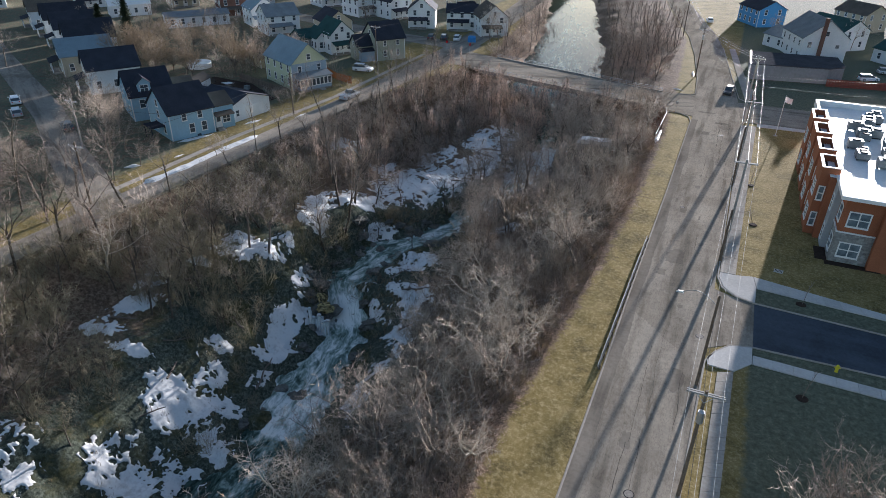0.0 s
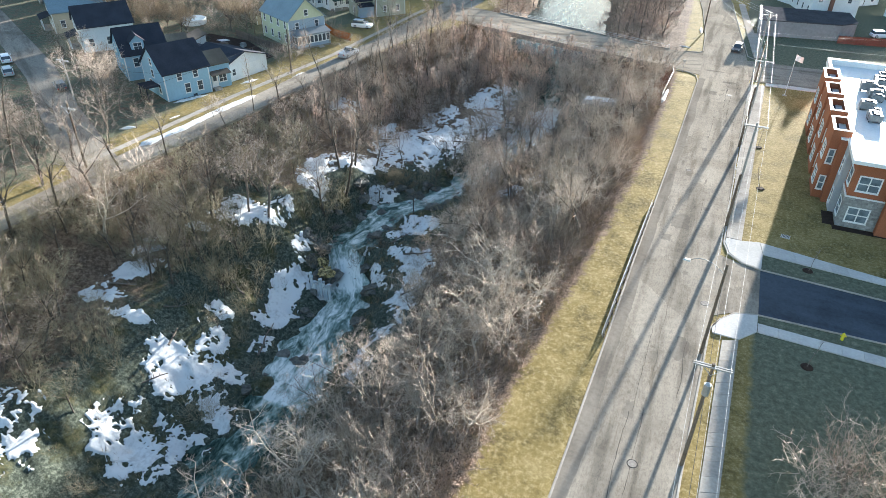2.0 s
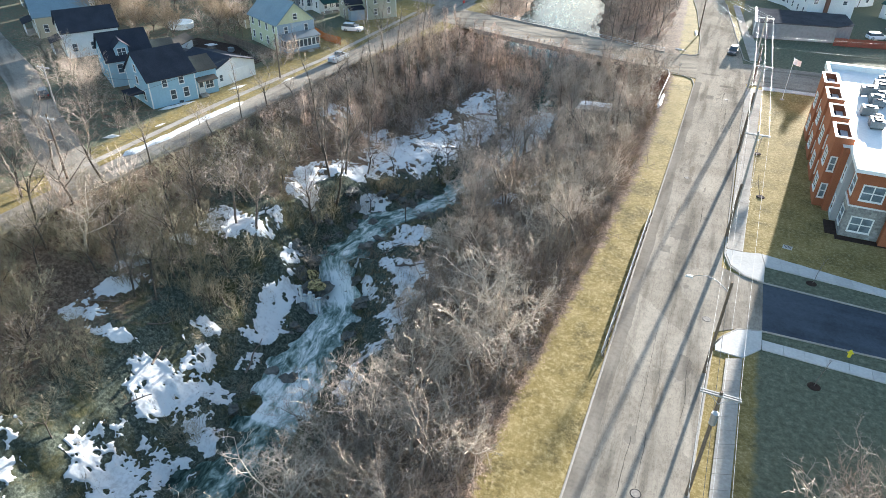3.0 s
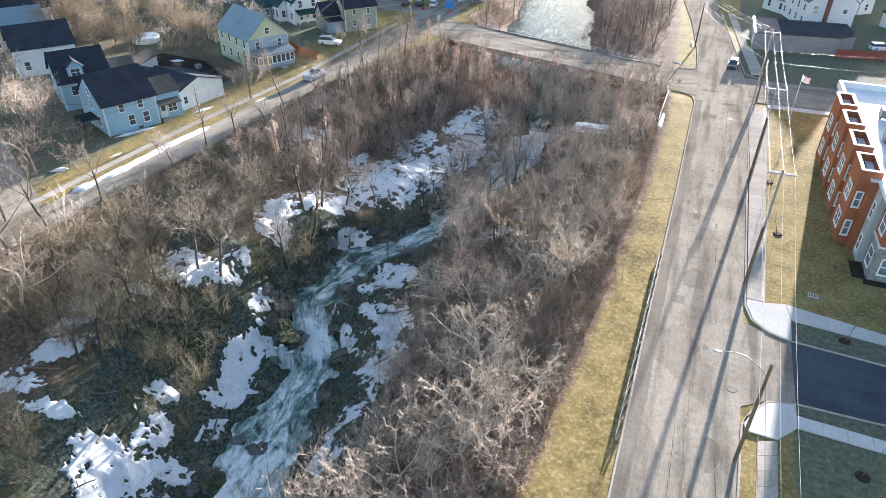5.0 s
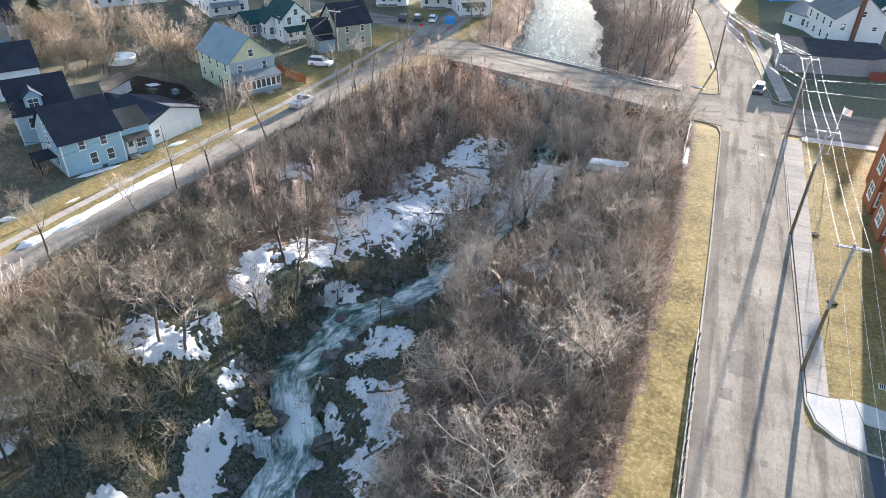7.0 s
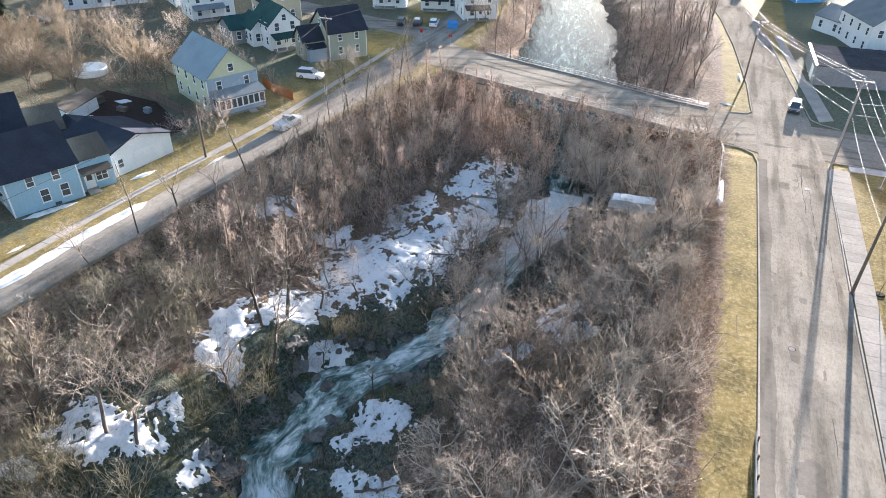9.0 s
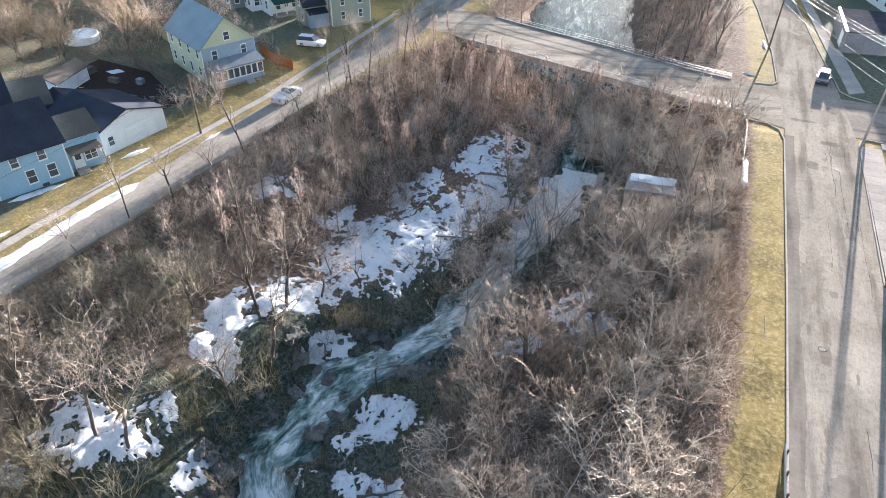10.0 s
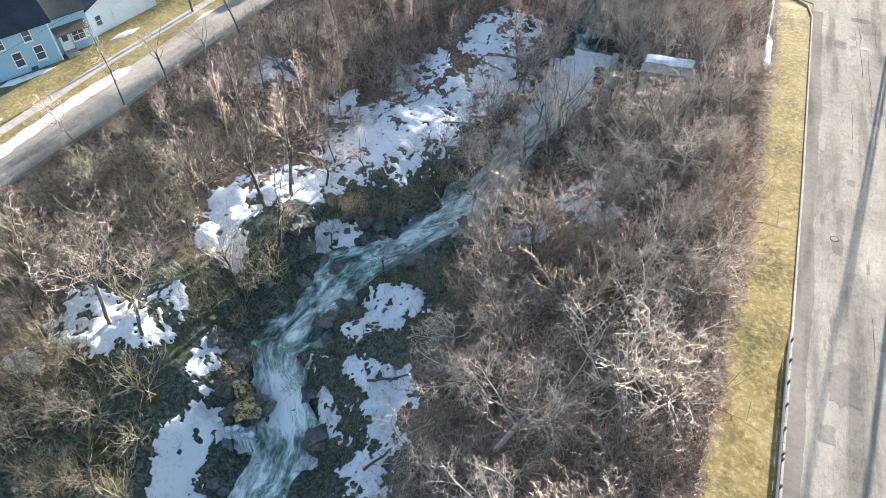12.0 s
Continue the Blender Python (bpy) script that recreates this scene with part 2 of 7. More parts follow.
M_CONC_NEW = mat("new_concrete", (0.56, 0.535, 0.495), (0.44, 0.418, 0.385), 1.0, 0.3, 5.0, 0.003, 30, rnd=0.07, world_space=True, spec=0.0)
M_CONC_OLD = mat("stained_concrete", (0.34, 0.31, 0.27), (0.16, 0.14, 0.12), 0.9, 0.5, 3.0, 0.02, 8, world_space=True)
# Bark toned darker in place of the shade on back-lit trunks and limbs.
M_BARK = mat("backlit_grey_bark", (0.23, 0.19, 0.155), (0.11, 0.088, 0.07), 0.9, 0.8, 9.0, 0.01, 25, rnd=0.3, spec=0.15)
M_BARK_PALE = mat("pale_bark", (0.62, 0.55, 0.45), (0.37, 0.315, 0.25), 0.85, 0.6, 5.0, 0.01, 25, rnd=0.2, spec=0.15)
M_BARK_DARK = mat("dark_bark", (0.13, 0.11, 0.085), (0.06, 0.05, 0.04), 0.9, 0.8, 9.0, 0.01, 25, rnd=0.25, spec=0.15)
# Olive hue, made darker to stand in for shade on the lower banks.
M_TWIG_OLIVE_SHADE = mat("shaded_olive_twigs", (0.33, 0.29, 0.19), (0.175, 0.15, 0.097), 0.8, 0.5, 5.0, rnd=0.25, spec=0.25)
M_TWIG_TAN = mat("tan_twigs", (0.50, 0.40, 0.295), (0.30, 0.235, 0.165), 0.8, 0.5, 5.0, rnd=0.25, spec=0.3)
# Grey-brown twig colour darkened in place of shade, mostly on the west slope.
M_TWIG_SHADE = mat("shaded_grey_twigs", (0.35, 0.29, 0.23), (0.19, 0.155, 0.12), 0.8, 0.5, 5.0, rnd=0.25, spec=0.3)
M_TWIG_PALE = mat("pale_twigs", (0.63, 0.535, 0.425), (0.42, 0.345, 0.268), 0.75, 0.5, 5.0, rnd=0.25, spec=0.45)
M_TWIG = mat("grey_brown_twigs", (0.52, 0.43, 0.345), (0.31, 0.245, 0.193), 0.78, 0.5, 5.0, rnd=0.3, spec=0.4)
M_BRUSH = mat("winter_brush", (0.40, 0.31, 0.24), (0.21, 0.158, 0.12), 0.9, 0.25, 1.5, world_space=True)
M_TWIG_RED = mat("reddish_twigs", (0.55, 0.41, 0.325), (0.34, 0.243, 0.188), 0.78, 0.5, 5.0, rnd=0.3, spec=0.4)
M_TWIG_GOLD = mat("tan_willow_twigs", (0.38, 0.295, 0.20), (0.23, 0.175, 0.115), 0.8, 0.5, 5.0, rnd=0.15, spec=0.3)
M_LEAF = mat("fallen_oak_leaves", (0.48, 0.345, 0.25), (0.24, 0.165, 0.115), 0.9, 1.2, 9.0, world_space=True)
M_BRIAR = mat("red_brown_briars", (0.31, 0.14, 0.095), (0.17, 0.075, 0.05), 0.85, 0.6, 4.0, world_space=True)
M_DRY = mat("dry_weeds", (0.40, 0.31, 0.19), (0.20, 0.15, 0.095), 0.9, 0.4, 3.0, world_space=True)
M_NEEDLE = mat("spruce_needles", (0.045, 0.06, 0.03), (0.02, 0.03, 0.016), 0.8, 1.0, 8.0, spec=0.2)
M_ROCK = mat("dark_wet_rock", (0.19, 0.18, 0.155), (0.065, 0.065, 0.057), 0.55, 0.7, 4.0, 0.05, 5, rnd=0.25, world_space=True)
M_MOSS = mat("mossy_yellow_rock", (0.52, 0.42, 0.20), (0.075, 0.065, 0.035), 0.8, 1.6, 5.0, 0.12, 4, world_space=True, sharp=(0.42, 0.58))
M_WOOD_POLE = mat("weathered_pole_wood", (0.22, 0.17, 0.125), (0.11, 0.085, 0.065), 0.85, 1.0, 12.0, 0.004, 40, rnd=0.15)
M_POLE_GREY = mat("silver_grey_pole_wood", (0.42, 0.40, 0.37), (0.26, 0.245, 0.225), 0.8, 1.0, 12.0, 0.004, 40, rnd=0.1)
M_WIRE = mat("bare_aluminium_wire", (0.62, 0.61, 0.59), (0.5, 0.49, 0.47), 0.5, 1, 5, metal=0.6, spec=0.5)
M_CABLE = mat("black_cable", (0.06, 0.06, 0.06), (0.04, 0.04, 0.04), 0.5, 1, 5)
M_METAL = mat("galvanised_metal", (0.55, 0.56, 0.57), (0.42, 0.43, 0.44), 0.45, 1.0, 8.0, metal=0.7, spec=0.5)
M_IRON = mat("dark_cast_iron", (0.06, 0.055, 0.05), (0.035, 0.03, 0.03), 0.7, 2, 20, metal=0.4)
M_WHITE = mat("white_trim_paint", (0.80, 0.80, 0.78), (0.68, 0.68, 0.66), 0.55, 0.6, 5)
M_SHINGLE = mat("charcoal_shingles", (0.042, 0.046, 0.060), (0.026, 0.029, 0.038), 0.85, 0.5, 7.0, 0.012, 14, rnd=0.12)
M_TAR = mat("dark_tar_roofing", (0.085, 0.085, 0.09), (0.05, 0.05, 0.055), 1.0, 0.3, 3.0, spec=0.0)
M_SHINGLE_BR = mat("brown_shingles", (0.13, 0.11, 0.09), (0.08, 0.07, 0.058), 0.85, 0.5, 7.0, 0.012, 14, rnd=0.12)
M_SHINGLE_GR = mat("grey_shingles", (0.23, 0.25, 0.26), (0.15, 0.165, 0.175), 0.85, 0.5, 7.0, 0.012, 14, rnd=0.12)
M_ROOF_BLUE = mat("blue_grey_metal_roof", (0.20, 0.27, 0.31), (0.14, 0.19, 0.225), 0.5, 0.4, 4.0, spec=0.4)
M_ROOF_TEAL = mat("green_shingles", (0.035, 0.085, 0.08), (0.022, 0.055, 0.052), 0.8, 0.5, 7.0, 0.01, 14)
M_MEMBRANE = mat("white_roof_membrane", (0.80, 0.80, 0.78), (0.68, 0.68, 0.66), 0.5, 0.3, 3.0, world_space=True)
M_BLUE = siding("pale_blue_siding", (0.32, 0.48, 0.59))
M_WHITE_SIDE = siding("white_siding", (0.74, 0.75, 0.75))
M_CREAM = siding("pale_yellow_green_siding", (0.56, 0.58, 0.40))
M_BLUEGREY = siding("blue_grey_siding", (0.33, 0.40, 0.47))
M_SAGE = siding("sage_grey_siding", (0.37, 0.38, 0.30))
M_TAN = siding("tan_siding", (0.45, 0.40, 0.30))
M_BRIGHT_BLUE = siding("bright_blue_siding", (0.09, 0.28, 0.55))
M_BRICK_BR = mat("brown_brick", (0.20, 0.11, 0.085), (0.14, 0.08, 0.06), 0.9, 0.5, 8.0)
M_GREY_BLOCK = mat("painted_grey_block", (0.27, 0.28, 0.29), (0.20, 0.205, 0.215), 0.8, 0.2, 2.0, 0.006, 6)
M_ORANGE = mat("orange_brick_cladding", (0.35, 0.135, 0.07), (0.26, 0.10, 0.052), 0.8, 0.4, 9.0, 0.008, 30, world_space=True)
M_GREY_PANEL = mat("light_grey_cladding", (0.42, 0.43, 0.44), (0.36, 0.37, 0.38), 0.7, 0.4, 5.0, world_space=True)
M_STONE = mat("grey_stone_veneer", (0.36, 0.35, 0.33), (0.20, 0.195, 0.185), 0.85, 0.9, 4.5, 0.02, 9, rnd=0.25, world_space=True)
M_FENCE = mat("weathered_fence_boards", (0.20, 0.155, 0.12), (0.12, 0.095, 0.075), 0.9, 0.8, 6, rnd=0.2)
M_FENCE_RED = mat("red_brown_fence", (0.26, 0.085, 0.06), (0.17, 0.06, 0.045), 0.8, 0.8, 6, rnd=0.12)
M_FENCE_ORANGE = mat("orange_cedar_boards", (0.42, 0.16, 0.06), (0.30, 0.11, 0.045), 0.8, 0.8, 6, rnd=0.12)
M_TYRE = mat("tyre_rubber", (0.03, 0.03, 0.03), None, 0.8)
M_HVAC = mat("hvac_grey_metal", (0.30, 0.31, 0.31), (0.2, 0.21, 0.21), 0.5, 1.0, 5, metal=0.3)
M_MULCH = mat("dark_mulch", (0.06, 0.04, 0.03), (0.03, 0.022, 0.018), 0.95, 2.0, 14, 0.03, 20)
M_YELLOW = mat("yellow_enamel", (0.70, 0.60, 0.05), (0.60, 0.50, 0.04), 0.4, 2, 9)
M_BLUE_TARP = mat("blue_tarp", (0.07, 0.25, 0.55), (0.05, 0.18, 0.42), 0.5, 1.5, 6)
M_POOLWATER = mat("pool_cover", (0.35, 0.42, 0.46), (0.22, 0.28, 0.32), 0.35, 0.6, 3)
M_RED = mat("stop_red", (0.55, 0.03, 0.03), None, 0.4)
M_FLAG = mat("flag_cloth", (0.80, 0.78, 0.76), (0.62, 0.58, 0.58), 0.8, 1.2, 3)


def glass_material():
    m = bpy.data.materials.new("window_glass")
    m.use_nodes = True
    b = m.node_tree.nodes["Principled BSDF"]
    b.inputs["Base Color"].default_value = (0.06, 0.075, 0.09, 1)
    b.inputs["Roughness"].default_value, b.inputs["Specular IOR Level"].default_value = 0.06, 0.6
    return m


# Apartment panes: a paler colour painted in for the sky they reflect.
M_PANE_SKY = mat("pane_with_sky_tone", (0.20, 0.24, 0.27), (0.10, 0.125, 0.145), 0.08, 0.9, 2.0, spec=0.6, world_space=True)


def paint(name, col):
    m = mat(name, col, tuple(c * 0.92 for c in col), 0.3, 0.8, 4, spec=0.5)
    m.node_tree.nodes["Principled BSDF"].inputs["Coat Weight"].default_value = 0.5
    return m


M_GLASS = glass_material()
M_CAR_WHITE, M_CAR_DARK, M_CAR_SILVER, M_CAR_RED = (paint("white_car_paint", (0.78, 0.79, 0.80)), paint("dark_car_paint", (0.045, 0.047, 0.05)),
                                                  paint("silver_car_paint", (0.42, 0.44, 0.46)), paint("maroon_car_paint", (0.22, 0.03, 0.03)))
M_LAMP_CLEAR = mat("headlamp_plastic", (0.75, 0.76, 0.78), None, 0.15, spec=0.6)
M_LAMP_RED = mat("tail_lamp_plastic", (0.45, 0.02, 0.02), None, 0.2, spec=0.6)


# ---- mesh helpers ----
class MB:
    """Gathers plain polygons for one mesh."""

    def __init__(self):
        self.v, self.f = [], []

    def poly(self, *pts):
        n = len(self.v)
        self.v.extend(tuple(p) for p in pts)
        self.f.append(tuple(range(n, n + len(pts))))
        return self

    def hull(self, bottom, top):
        """A closed solid between two rings of as many points."""
        n, k = len(self.v), len(bottom)
        self.v.extend(tuple(p) for p in bottom)
        self.v.extend(tuple(p) for p in top)
        self.f.append(tuple(range(n + k - 1, n - 1, -1)))
        self.f.append(tuple(range(n + k, n + 2 * k)))
        for i in range(k):
            j = (i + 1) % k
            self.f.append((n + i, n + j, n + k + j, n + k + i))
        return self

    def box(self, x0, x1, y0, y1, z0, z1, b=0.0):
        """A box; b bevels its top edges."""
        r0 = [(x0, y0, z0), (x1, y0, z0), (x1, y1, z0), (x0, y1, z0)]
        r1 = [(x0, y0, z1 - b), (x1, y0, z1 - b), (x1, y1, z1 - b), (x0, y1, z1 - b)]
        if not b:
            return self.hull(r0, r1)
        self.hull(r0, r1)
        r2 = [(x0 + b, y0 + b, z1), (x1 - b, y0 + b, z1), (x1 - b, y1 - b, z1), (x0 + b, y1 - b, z1)]
        return self.hull(r1, r2)

    def tube(self, p, q, r0, r1, n=8, cap=True):
        p, q = Vector(p), Vector(q)
        d = (q - p).normalized()
        a = d.orthogonal().normalized()
        c = d.cross(a)
        ring = [(math.cos(2 * math.pi * i / n), math.sin(2 * math.pi * i / n)) for i in range(n)]
        lo = [p + (a * x + c * y) * r0 for x, y in ring]
        hi = [q + (a * x + c * y) * r1 for x, y in ring]
        if cap:
            return self.hull(lo, hi)
        k = len(self.v)
        self.v.extend(tuple(v) for v in lo + hi)
        for i in range(n):
            j = (i + 1) % n
            self.f.append((k + i, k + j, k + n + j, k + n + i))
        return self

    def mesh(self, name, material, smooth=False):
        me = bpy.data.meshes.new(name)
        me.from_pydata(self.v, [], self.f)
        me.materials.append(material)
        if smooth:
            me.polygons.foreach_set("use_smooth", [True] * len(me.polygons))
        me.update()
        return me


def part(name, shape, material, parent=None, label="", smooth=False):
    """One mesh object, a part of parent (or a thing of its own)."""
    me = shape if isinstance(shape, bpy.types.Mesh) else shape.mesh(name, material, smooth)
    ob = new(name, me)
    if parent:
        ob.parent = parent
    if label:
        tagged(ob, label)
    return ob


def thing(name, label, category, m=None, group="", kind=""):
    ob = new(name)
    if m is not None:
        ob.matrix_world = m
    return tagged(ob, label, category, group, kind)


def structure(name, shape, material, label, category="", smooth=False):
    return tagged(part(name, shape, material, smooth=smooth), label, category or name.replace("_", " "), kind="structure")


# ---- the lie of the land ----
SECTIONS = {}


def section(y, *pts):
    """One cut across the ravine, from its west rim over the creek to its east rim."""
    SECTIONS[y] = np.array(pts, float)


section(-60, (-70, 0), (-60, -5), (-52, -8), (-44, -15), (-33, -17), (-25, -15), (-17, -9), (-12, -4), (-9, -.05))
section(20, (-70, 0), (-59, -5.5), (-50, -7.5), (-43, -13.5), (-33.5, -16.6), (-27, -14.5), (-17, -8), (-11.5, -3), (-7.6, -.05))
section(35, (-69.5, 0), (-58, -5.5), (-51.5, -6.8), (-42.5, -13.2), (-33.3, -16.6), (-27.5, -14.4), (-19, -8.5), (-12, -3.5), (-7.4, -.05))
section(48, (-68.5, 0), (-57, -5), (-49, -7.5), (-42.2, -13.6), (-35.5, -16.8), (-29, -14.2), (-24, -11.3), (-13, -4), (-6.5, -.05))
section(56, (-67.5, 0), (-57, -4.8), (-48.5, -5.4), (-42.4, -12.2), (-36.6, -16.4), (-30.4, -13.0), (-24, -10.5), (-13, -4), (-6, -.05))
section(63, (-67, 0), (-56, -4.8), (-48.5, -5.2), (-45, -11), (-40.5, -13.6), (-36, -11), (-26, -10), (-14, -4.5), (-5.5, -.05))
section(75, (-65.5, 0), (-54.5, -4.6), (-46.5, -5.4), (-43.2, -10.8), (-38.5, -13.2), (-34, -10.8), (-25, -9), (-14, -5), (-5, -.05))
section(85, (-65, 0), (-56, -4), (-50, -6.6), (-37, -9.9), (-31.5, -12.6), (-26.5, -10), (-20, -8), (-13, -5), (-4.6, -.05))
section(100, (-63.5, 0), (-56, -3.5), (-50, -8.5), (-33, -9.5), (-27, -10.7), (-22.5, -8.7), (-18, -7.5), (-11, -3), (-4.6, -.05))
section(112, (-61.5, 0), (-55, -3), (-49, -7.9), (-30, -8.6), (-24.5, -9.4), (-20.5, -7.6), (-17, -6), (-10, -2), (-4.6, -.05))
section(126, (-59, 0), (-54, -2.5), (-48, -6.2), (-33, -7.0), (-27, -7.9), (-21, -6.8), (-16, -4), (-9, -1), (-5, -.05))
section(150, (-52, 0), (-50, -2), (-47.5, -3.5), (-45, -4.7), (-34, -6.0), (-22.5, -4.7), (-20, -2.5), (-12, -.6), (-6, -.02))
section(200, (-58, 0), (-56, -2), (-54, -3.5), (-51.5, -4.7), (-41, -6.0), (-30.5, -4.7), (-27, -2.5), (-16, -.6), (-9, -.02))
section(275, (-75, 0), (-73, -2), (-70.5, -3.5), (-68, -4.7), (-58, -6.0), (-50, -4.7), (-43, -2.5), (-32, -.6), (-24, -.02))
section(420, (-105, 0), (-103, -2), (-100, -3.5), (-96, -4.2), (-90, -5.6), (-82, -4.2), (-75, -2.5), (-66, -.6), (-58, -.02))
_YS = np.array(sorted(SECTIONS))
_TAB = np.array([SECTIONS[y] for y in _YS])


def cut(y):
    """The nine points of the cut at y."""
    i = int(np.clip(np.searchsorted(_YS, y) - 1, 0, len(_YS) - 2))
    f = float(np.clip((y - _YS[i]) / (_YS[i + 1] - _YS[i]), 0, 1))
    return _TAB[i] * (1 - f) + _TAB[i + 1] * f


def raw_height(x, y, c):
    if c[8, 0] <= x < -0.8 and y < 126:
        # the grass verge stands level with the kerb
        return 0.11 * min(1.0, (x - c[8, 0]) / 1.0)
    if x <= c[0, 0] or x >= c[8, 0] or y > 420:
        return 0.0
    z = float(np.interp(x, c[:, 0], c[:, 1]))
    deep = min(1.0, -z / 2.5)
    bank = noise.noise((x * 0.3, y * 0.3, 21.0)) * 1.5 + noise.noise((x * 0.8, y * 0.8, 23.0)) * 0.9
    d = abs(x - c[4, 0])
    z += deep * bank * max(0.0, 1 - abs(d - 3.8) / 3.0) * (1.0 if 10 < y < 124 else 0.0)
    n = noise.noise((x * 0.13, y * 0.13, 3.1)) * 0.9 + noise.noise((x * 0.4, y * 0.4, 7.7)) * 0.45 + noise.noise((x * 1.1, y * 1.1, 1.7)) * 0.16
    near = min(abs(x - c[4, 0]) / 5.0, 1.0)
    return min(z + deep * n * (0.45 + 0.55 * near) * (1.0 if y < 140 else 0.4), 0.0)


def steps(*runs):
    out = []
    for a, b, s in runs:
        out.extend(np.arange(a, b - 1e-6, s))
    return np.array(out + [runs[-1][1]])


GX = steps((-3000, -400, 400), (-400, -120, 28), (-120, -76, 4), (-76, 0, 0.5), (0, 27, 2.7), (27, 120, 15.5), (120, 3000, 480))
GY = steps((-3000, -60, 490), (-60, 8, 4), (8, 142, 0.5), (142, 300, 1.5), (300, 420, 8), (420, 3000, 430))
GZ = np.zeros((len(GY), len(GX)))
_LIT, _WET_SHADE = np.zeros_like(GZ), np.zeros_like(GZ)
_GRN = np.zeros_like(GZ)
for j, y in enumerate(GY):
    c = cut(y)
    for i, x in enumerate(GX):
        GZ[j, i] = raw_height(x, y, c)
        inside = c[0, 0] + 1.2 < x < c[8, 0] + (0.8 if y < 128 else 0) and y < 420
        edge = min(x - c[0, 0], c[8, 0] + 1.0 - x)
        _LIT[j, i] = float(np.clip(0.5 + edge * 0.35, 0, 1)) if -3 < edge else 0.0
        d = abs(x - c[4, 0])
        # Rock mask; south of y 64 it reaches far west, painting in shade too.
        _WET_SHADE[j, i] = float(np.clip(1.15 - (d - 4) / ((9.0 if y > 64 else 24.0) if x < c[4, 0] else (11.0 if 38 < y < 76 else 5.0)), 0, 1)) * (1.0 if inside else 0.0) if y < 128 else 0.0
        _GRN[j, i] = 1.0 if x > 11.2 and y < 66 else (0.26 if x > 11 else (0.42 if x < -66 else 0.1))
        if x < -77:
            _LIT[j, i], _GRN[j, i] = 0.45, 0.8
            if -100 < x and 113 < y < 160:
                _LIT[j, i], _GRN[j, i] = 0.15, 0.62
        if x > 8 and 141 < y < 400:
            _GRN[j, i] = 1.0


def H(x, y):
    """Height of the ground."""
    i = int(np.clip(np.searchsorted(GX, x) - 1, 0, len(GX) - 2))
    j = int(np.clip(np.searchsorted(GY, y) - 1, 0, len(GY) - 2))
    fx, fy = (x - GX[i]) / (GX[i + 1] - GX[i]), (y - GY[j]) / (GY[j + 1] - GY[j])
    a = GZ[j, i] * (1 - fx) + GZ[j, i + 1] * fx
    b = GZ[j + 1, i] * (1 - fx) + GZ[j + 1, i + 1] * fx
    return float(a * (1 - fy) + b * fy)


gm = bpy.data.meshes.new("ground")
_XX, _YY = np.meshgrid(GX, GY)
_nx = len(GX)
_fi = (np.arange(len(GY) - 1)[:, None] * _nx + np.arange(_nx - 1)[None, :]).ravel()
gm.from_pydata(np.stack([_XX.ravel(), _YY.ravel(), GZ.ravel()], 1).tolist(), [], np.stack([_fi, _fi + 1, _fi + _nx + 1, _fi + _nx], 1).tolist())
for nm, arr in (("litter", _LIT), ("wet", _WET_SHADE), ("green", _GRN)):
    gm.attributes.new(nm, 'FLOAT', 'POINT').data.foreach_set("value", arr.ravel().astype(np.float32))
gm.polygons.foreach_set("use_smooth", [True] * len(gm.polygons))
gm.materials.append(M_GROUND)
structure("ground", gm, None, "straw-coloured winter grass and brown leaf litter falling into a ravine", "ground")

# ---- creek ----
_WL = ((-60, -16.1), (20, -15.7), (50, -15.2), (56.5, -14.9), (58, -14.2), (60, -12.9), (62, -12.1), (75, -11.7), (83, -11.3), (90, -10.7), (100, -10.0), (110, -8.9),
       (117, -8.2), (121, -7.6), (126, -7.4), (140, -5.6), (150, -4.75), (420, -4.7))
_WLY, _WLZ = np.array(_WL).T


def water_level(y):
    return float(np.interp(y, _WLY, _WLZ))


wv, wf, foam, flow = [], [], [], []
NU = 30
rows_y = np.concatenate([np.arange(-60, 0, 2.0), np.arange(0, 128, 0.4), np.arange(128, 420, 2.0)])
for j, y in enumerate(rows_y):
    c = cut(y)
    hw = float(np.interp(y, (0, 34, 42, 56, 60, 66, 72, 80, 88, 120, 140, 150), (4.6, 4.8, 5.9, 5.9, 2.2, 3.4, 5.6, 6.0, 4.4, 4.2, 9.5, 13)))
    x0, x1 = max(c[3, 0], c[4, 0] - hw) - 0.5, min(c[5, 0], c[4, 0] + hw) + 0.5
    slope = abs(water_level(y + 1.2) - water_level(y - 1.2)) / 2.4
    for i in range(NU + 1):
        u = i / NU
        x = x0 + (x1 - x0) * u
        rough = min(1.0, slope * 3.0 + (0.35 if 20 < y < 122 else 0))
        h = noise.noise((x * 0.9, y * 0.55, 0.3)) * 0.22 + noise.noise((x * 2.1, y * 1.4, 5.3)) * 0.10
        wv.append((x, y, water_level(y) + h * rough))
        mid = 1 - abs(2 * u - 1)
        base = 0.06 + 0.18 * min(1, slope * 2.0) + (0.14 if 36 < y < 60 else (0.15 if 60 <= y < 86 else (0.17 if 86 <= y < 103 else (0.42 if 103 <= y < 119 else 0.0))))
        if y < 44:
            base += 0.14 * max(0.0, (y - 22) / 22)
        if y > 140:
            base = 0.04
        foam.append(base + 0.16 * mid - 0.05 - (0.03 if y > 62 else 0.0))
        flow.append(((x - c[4, 0]) * 0.6, y * (0.26 if y < 128 else 0.12), 0.0))
for j in range(len(rows_y) - 1):
    for i in range(NU):
        a = j * (NU + 1) + i
        wf.append((a, a + 1, a + NU + 2, a + NU + 1))
wm = bpy.data.meshes.new("creek_water")
